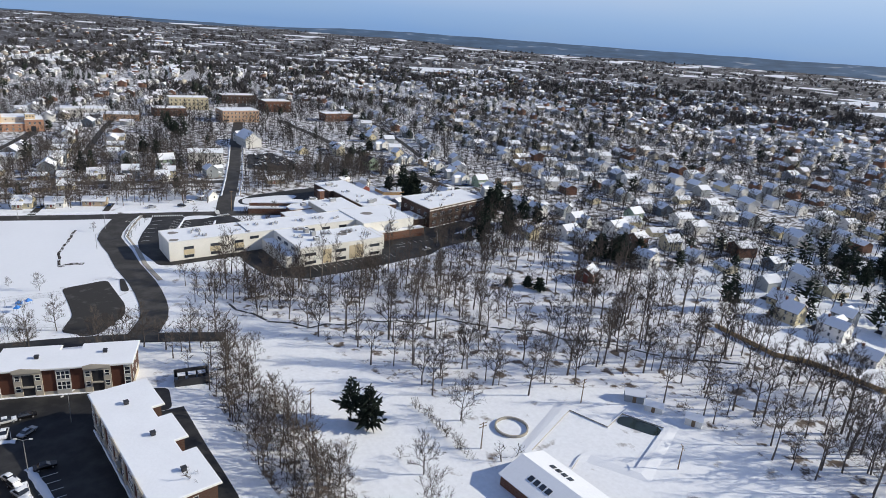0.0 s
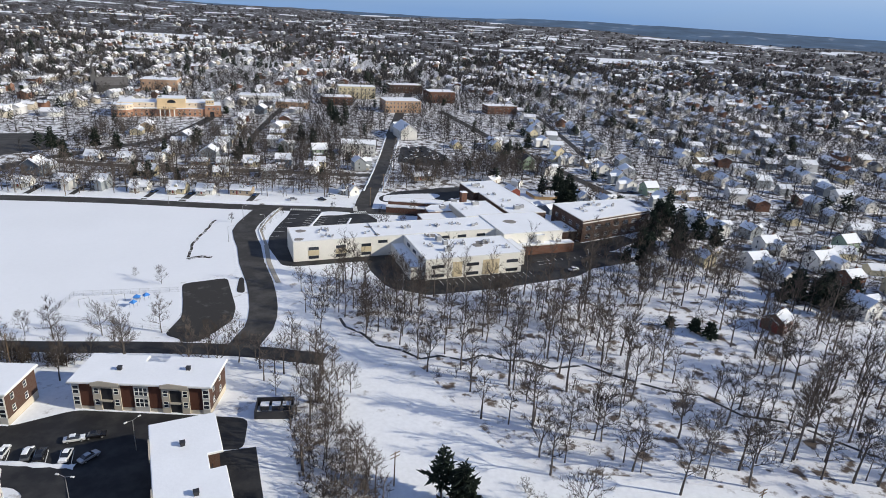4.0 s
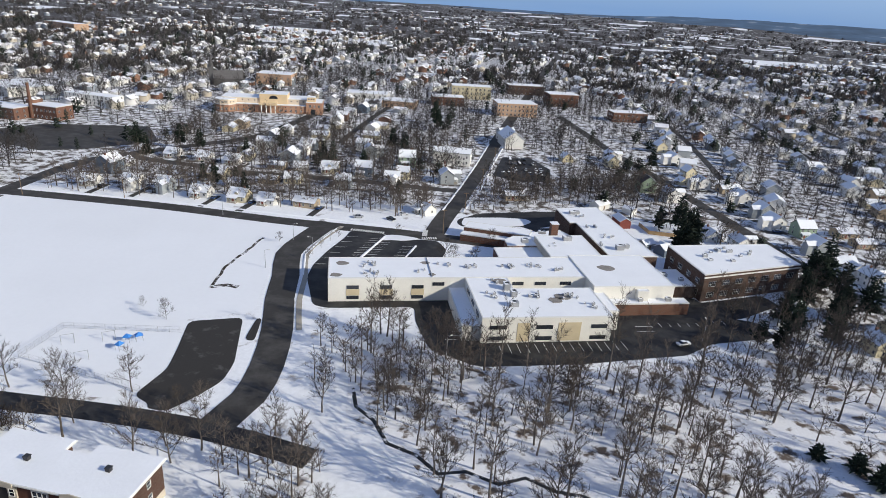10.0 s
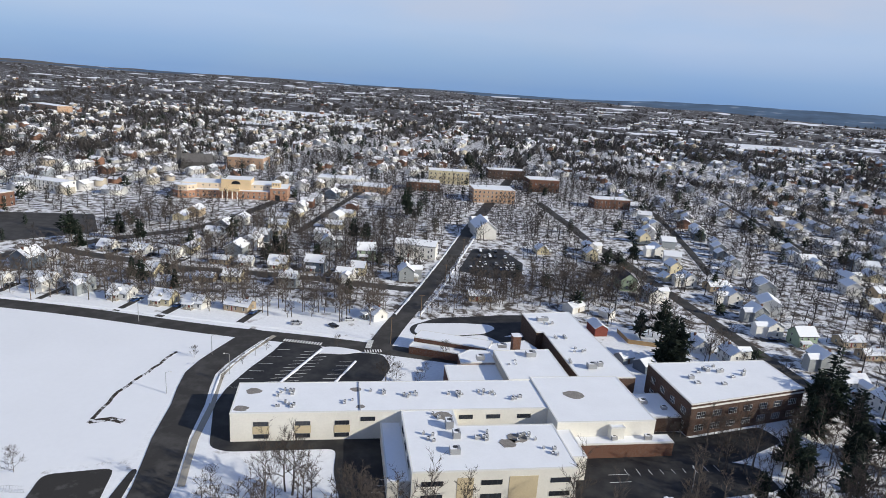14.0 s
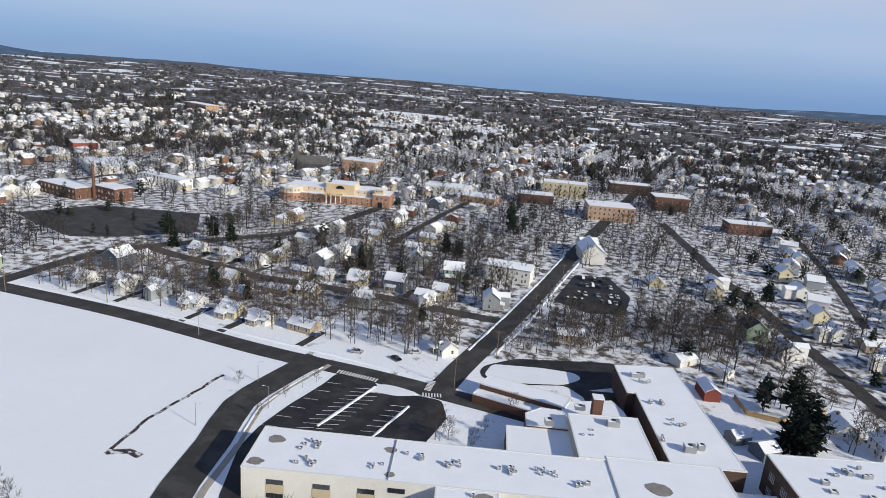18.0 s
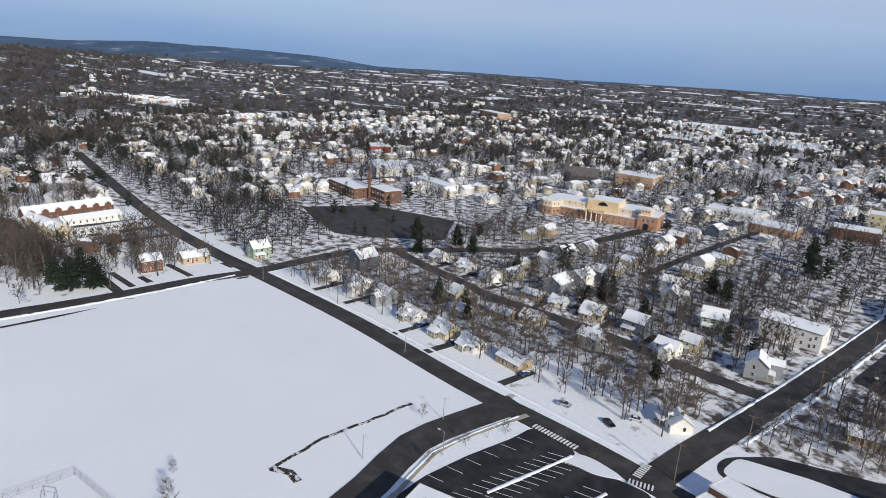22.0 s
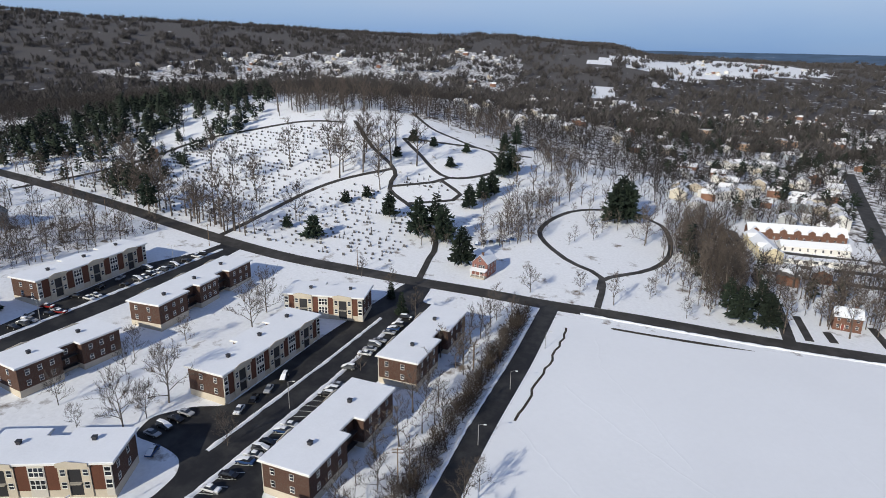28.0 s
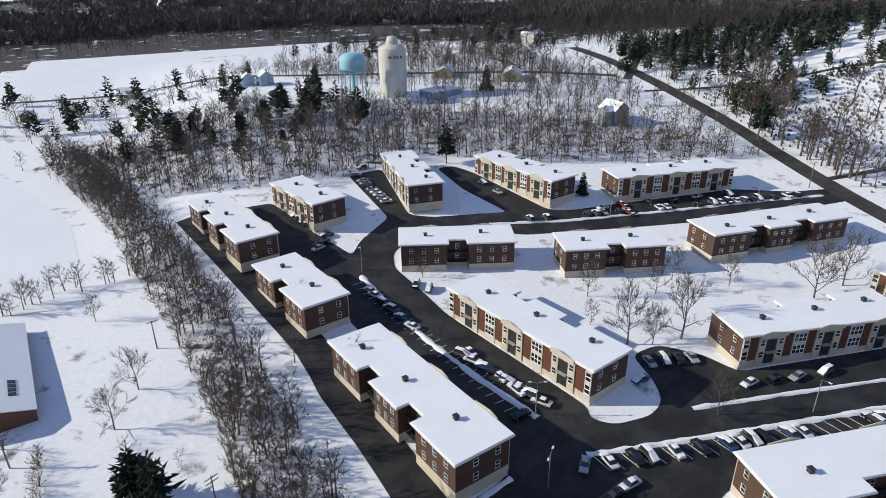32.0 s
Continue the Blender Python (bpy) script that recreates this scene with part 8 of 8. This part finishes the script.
def shed(x, y, w, d, h, deg, mat, label):
    s = thing("shed", label, "shed", pose(x, y, ground_z(x, y), 0, 0, deg), "sheds")
    g = Geo()
    gable(g, -w / 2, w / 2, -d / 2, d / 2, -0.4, h, h + d * 0.28)
    part("wall", g, M[mat], s)
    g = Geo()
    gable_roof(g, -w / 2, w / 2, -d / 2, d / 2, h, h + d * 0.28, 0.25, 0.2)
    part("roof", g, M["snow_roof"], s, "snowy roof")
    g = Geo()
    g.box(-0.5, 0.5, -d / 2 - 0.05, -d / 2 + 0.02, 0, min(2, h - 0.1))
    part("door", g, M["wood"], s)


for row in ((67.5, 6.2, 5.5, 4, 2.4, -40, "siding_grey", "grey shed with snowy roof by the pool"), (69, -0.4, 5, 3, 2.0, -50, "siding_white", "white shed with snowy roof by the pool"), (75, -10, 4.5, 3.4, 2.3, -55, "siding_white", "small white hut with snow on its roof"), (118, 92, 9, 6, 3.6, 25, "siding_red", "dark red barn under thin snow among trees"), (72, 258, 9, 5.5, 3.4, 100, "siding_red", "small red barn with snowy roof"), (81, 278, 6, 4, 2.6, 130, "siding_white", "white shed with snowy roof"), (67, 283, 9, 6, 2.8, 40, "siding_white", "white garage with snowy roof"), (76, 230, 6, 5, 2.6, 30, "siding_grey", "grey garage with snowy roof"), (82, 224, 6, 6, 3.0, 30, "siding_slate", "dark grey garage with snowy roof"), (-50, -260, 5, 4, 2.4, 20, "siding_red", "small red shed in the snow")):
    shed(*row)
# fences
def wire_fence(line, h):
    """Chain-link fence: thin posts, rails and a sparse web of wires."""
    f = thing("wire_fence", "grey chain-link fence round the playground", "fence")
    for a, b in zip(line[:-1], line[1:]):
        n = max(1, round(math.dist(a, b) / 3))
        pts = [Vector(drape(a[0] + (b[0] - a[0]) * k / n, a[1] + (b[1] - a[1]) * k / n, 0)) for k in range(n + 1)]
        g = Geo()
        for p, q in zip(pts[:-1], pts[1:]):
            post = Geo()
            post.tube(tuple(p), (p.x, p.y, p.z + h), 0.05, 0.05, 5)
            part("post", post, M["grey_metal"], f)
            for z in (0.15, h * 0.5, h):
                g.tube((p.x, p.y, p.z + z), (q.x, q.y, q.z + z), 0.025, 0.025, 4)
            for k in range(1, 10):
                m = p.lerp(q, k / 10)
                g.tube((m.x, m.y, m.z + 0.1), (m.x, m.y, m.z + h), 0.012, 0.012, 3)
        part("web", g, M["grey_metal"], f)
    return f


wire_fence([(-84.5, 104), (-95, 107.4), (-115, 113.3), (-121.5, 115), (-119.5, 132), (-96.4, 133.5), (-86.5, 134)], 1.9)


def fence(line, h, mat, label, gap=2.4):
    f = thing("fence", label, "fence")
    for a, b in zip(line[:-1], line[1:]):
        L = math.dist(a, b)
        n = max(1, int(L / gap))
        d = math.degrees(math.atan2(b[1] - a[1], b[0] - a[0]))
        for k in range(n):
            x, y = a[0] + (b[0] - a[0]) * (k + 0.5) / n, a[1] + (b[1] - a[1]) * (k + 0.5) / n
            g = Geo()
            g.box(-L / n / 2 + 0.06, L / n / 2 - 0.06, -0.03, 0.03, 0.05, h)
            part("fence_panel", g, M[mat], f, at=pose(x, y, ground_z(x, y), 0, 0, d))
            g = Geo()
            g.box(-L / n / 2 - 0.06, -L / n / 2 + 0.06, -0.07, 0.07, -0.2, h + 0.12)
            part("post", g, M[mat], f, at=pose(x, y, ground_z(x, y), 0, 0, d))


fence([(135.4, 35), (136.7, 10), (144, 2), (150, -21)], 1.8, "fence_wood", "new timber board fence round a garden")
fence([(80.8, 259), (82.5, 248), (93, 246), (110, 259)], 1.8, "fence_wood", "honey-coloured timber fence behind the school")
# bin enclosure by the apartments
be = thing("bin_enclosure", "dark green metal bin enclosure, open-topped with snow", "enclosure", pose(-50.8, 58.8, ground_z(-51, 59), 0, 0, -3))
for x0, x1, y0, y1 in ((-4.6, 4.6, -3.1, -2.9), (-4.6, 4.6, 2.9, 3.1), (-4.6, -4.4, -2.9, 2.9), (4.4, 4.6, -2.9, 2.9)):
    g = Geo()
    g.box(x0, x1, y0, y1, -0.2, 2.4)
    part("panel", g, M["dark_metal"], be)
for x in (-2.6, 0.2, 2.8):
    g = Geo()
    g.box(x - 1.0, x + 1.0, 0.6, 2.4, 0.0, 1.4, 0)
    g.box(x - 1.05, x + 1.05, 0.55, 2.45, 1.4, 1.55, 1)
    part("skip", g, [M["dark_metal"], M["snow_roof"]], be, "dark skip with snow on its lid")
# playground by the field
for i, (x, y, col) in enumerate(((-98.7, 127, "blue"), (-96, 128.3, "blue"), (-98.8, 122.9, "blue"))):
    p = thing("play_frame", "blue play frame standing in the snow", "playground", pose(x, y, ground_z(x, y), 0, 0, i * 35), "play frames")
    for sx in (-0.9, 0.9):
        for sy in (-0.7, 0.7):
            g = Geo()
            g.tube((sx, sy, -0.2), (sx, sy, 1.8), 0.06, 0.06, 6)
            part("post", g, M["grey_metal"], p)
    g = Geo()
    g.v = [(-1.1, -0.9, 1.7), (1.1, -0.9, 1.7), (1.1, 0.9, 1.7), (-1.1, 0.9, 1.7), (0, 0, 2.7)]
    g.f = [(0, 1, 4), (1, 2, 4), (2, 3, 4), (3, 0, 4), (3, 2, 1, 0)]
    g.m = [0] * 5
    part("canopy", g, M["blue"], p)
for x, y in ((-104.2, 127.6), (-105.7, 116.4), (-114, 124.4)):
    p = thing("swing_frame", "grey metal swing frame in the snow", "swing", pose(x, y, ground_z(x, y), 0, 0, 30), "swing frames")
    for sx in (-1.6, 1.6):
        for sy in (-0.9, 0.9):
            g = Geo()
            g.tube((sx, sy, -0.2), (sx, 0, 2.6), 0.06, 0.06, 6)
            part("leg", g, M["grey_metal"], p)
    g = Geo()
    g.tube((-1.7, 0, 2.6), (1.7, 0, 2.6), 0.06, 0.06, 6)
    part("top_bar", g, M["grey_metal"], p)

# ---- water tower and standpipe ----
def turned(profile, n=28):
    g = Geo()
    for r, z in profile:
        g.v += [(r * math.cos(2 * math.pi * i / n), r * math.sin(2 * math.pi * i / n), z) for i in range(n)]
    for k in range(len(profile) - 1):
        for i in range(n):
            j = (i + 1) % n
            g.f.append((k * n + i, k * n + j, k * n + n + j, k * n + n + i))
            g.m.append(0)
    return g


TX, TY, SX_, SY_ = -111.8, -211.4, -134.9, -216.3
wt = thing("water_tower", "pale blue elevated water tank on steel legs", "water tower", pose(TX, TY, ground_z(TX, TY)))
ob = part("tank", turned([(0.9, 14.2), (3.6, 14.6), (5.6, 15.6), (6.5, 17), (6.7, 18.2), (6.7, 21.5), (6.2, 23.2), (4.4, 24.5), (2.0, 25.0), (0.01, 25.1)]), M["tower_blue"], wt, "pale blue domed tank")
ob.data.shade_smooth()
walk_way = Geo()
walk_way.v = turned([(6.7, 16.9), (7.3, 16.9), (7.3, 17.05), (6.7, 17.05)]).v
walk_way.f = turned([(6.7, 16.9), (7.3, 16.9), (7.3, 17.05), (6.7, 17.05)]).f
walk_way.m = [0] * len(walk_way.f)
part("walkway", walk_way, M["tower_blue"], wt, "narrow ring walkway round the tank")
for k in range(6):
    a = k * math.pi / 3
    g = Geo()
    g.tube((6.5 * math.cos(a), 6.5 * math.sin(a), -0.5), (6.2 * math.cos(a), 6.2 * math.sin(a), 17), 0.36, 0.32, 7)
    part("leg", g, M["tower_blue"], wt)
    b = (k + 1) * math.pi / 3
    for z0, z1 in ((0.5, 8), (8, 15.5)):
        for p, q in ((a, b), (b, a)):
            g = Geo()
            g.tube((6.4 * math.cos(p), 6.4 * math.sin(p), z0), (6.3 * math.cos(q), 6.3 * math.sin(q), z1), 0.06, 0.06, 4)
            part("brace", g, M["grey_metal"], wt)
g = Geo()
g.tube((0, 0, -0.5), (0, 0, 14.6), 1.0, 1.0, 12)
part("riser", g, M["tower_blue"], wt)
sp = thing("standpipe", "tall off-white cylindrical water standpipe", "water tank", pose(SX_, SY_, ground_z(SX_, SY_)))
ob = part("shell", turned([(7.3, -0.5), (7.3, 23.0), (7.0, 24.6), (5.2, 26.0), (3.2, 26.6), (3.2, 28.6), (2.2, 30.2), (0.01, 30.8)], 40), M["silo"], sp)
for z in (7.5, 15.0, 22.6):
    part("seam_band", turned([(7.3, z), (7.36, z), (7.36, z + 0.18), (7.3, z + 0.18)], 40), M["silo"], sp)
g = Geo()
for i in range(10):
    a = 0.95 + i * 0.115
    if i not in (3, 7):
        q = Vector((math.cos(a), math.sin(a), 0)) * 7.35
        t = Vector((-math.sin(a), math.cos(a), 0)) * 0.24
        g.face([tuple(q - t + Vector((0, 0, 19.8))), tuple(q + t + Vector((0, 0, 19.8))), tuple(q + t + Vector((0, 0, 21.2))), tuple(q - t + Vector((0, 0, 21.2)))])
part("lettering_bars", g, M["dark_metal"], sp, "dark painted lettering, unreadable")
# blue pump-house roof and open farm fields to the south
flat_building("pump_house", "low blue-framed works building beside the tanks", "building", -158, -205, 20, 12, 3.6, 20, "siding_blue", 1, 5)
patch("snow_meadow", [(90, -530), (-170, -505), (-160, -400), (-60, -318), (15, -345), (80, -352)], M["snow_field"], 0.08, "open snow-covered meadow", "field", step=25, edge=False)
patch("snow_meadow", [(60, -215), (16, -128), (4, -60), (40, -66), (90, -100), (110, -200)], M["snow_field"], 0.06, "snow-covered sports ground", "field", step=20, edge=False)
strip("road_farm_lane", [(120, -370), (60, -355), (0, -345), (-60, -318), (-110, -290), (-170, -262), (-230, -232), (-268, -200)], 5.0, M["road"], 0.12, "country lane between snowy gardens")
strip("road_far_lane", [(-268, -190), (-330, -260), (-420, -380), (-520, -520)], 5.0, M["road"], 0.14, "lane climbing into the woods")
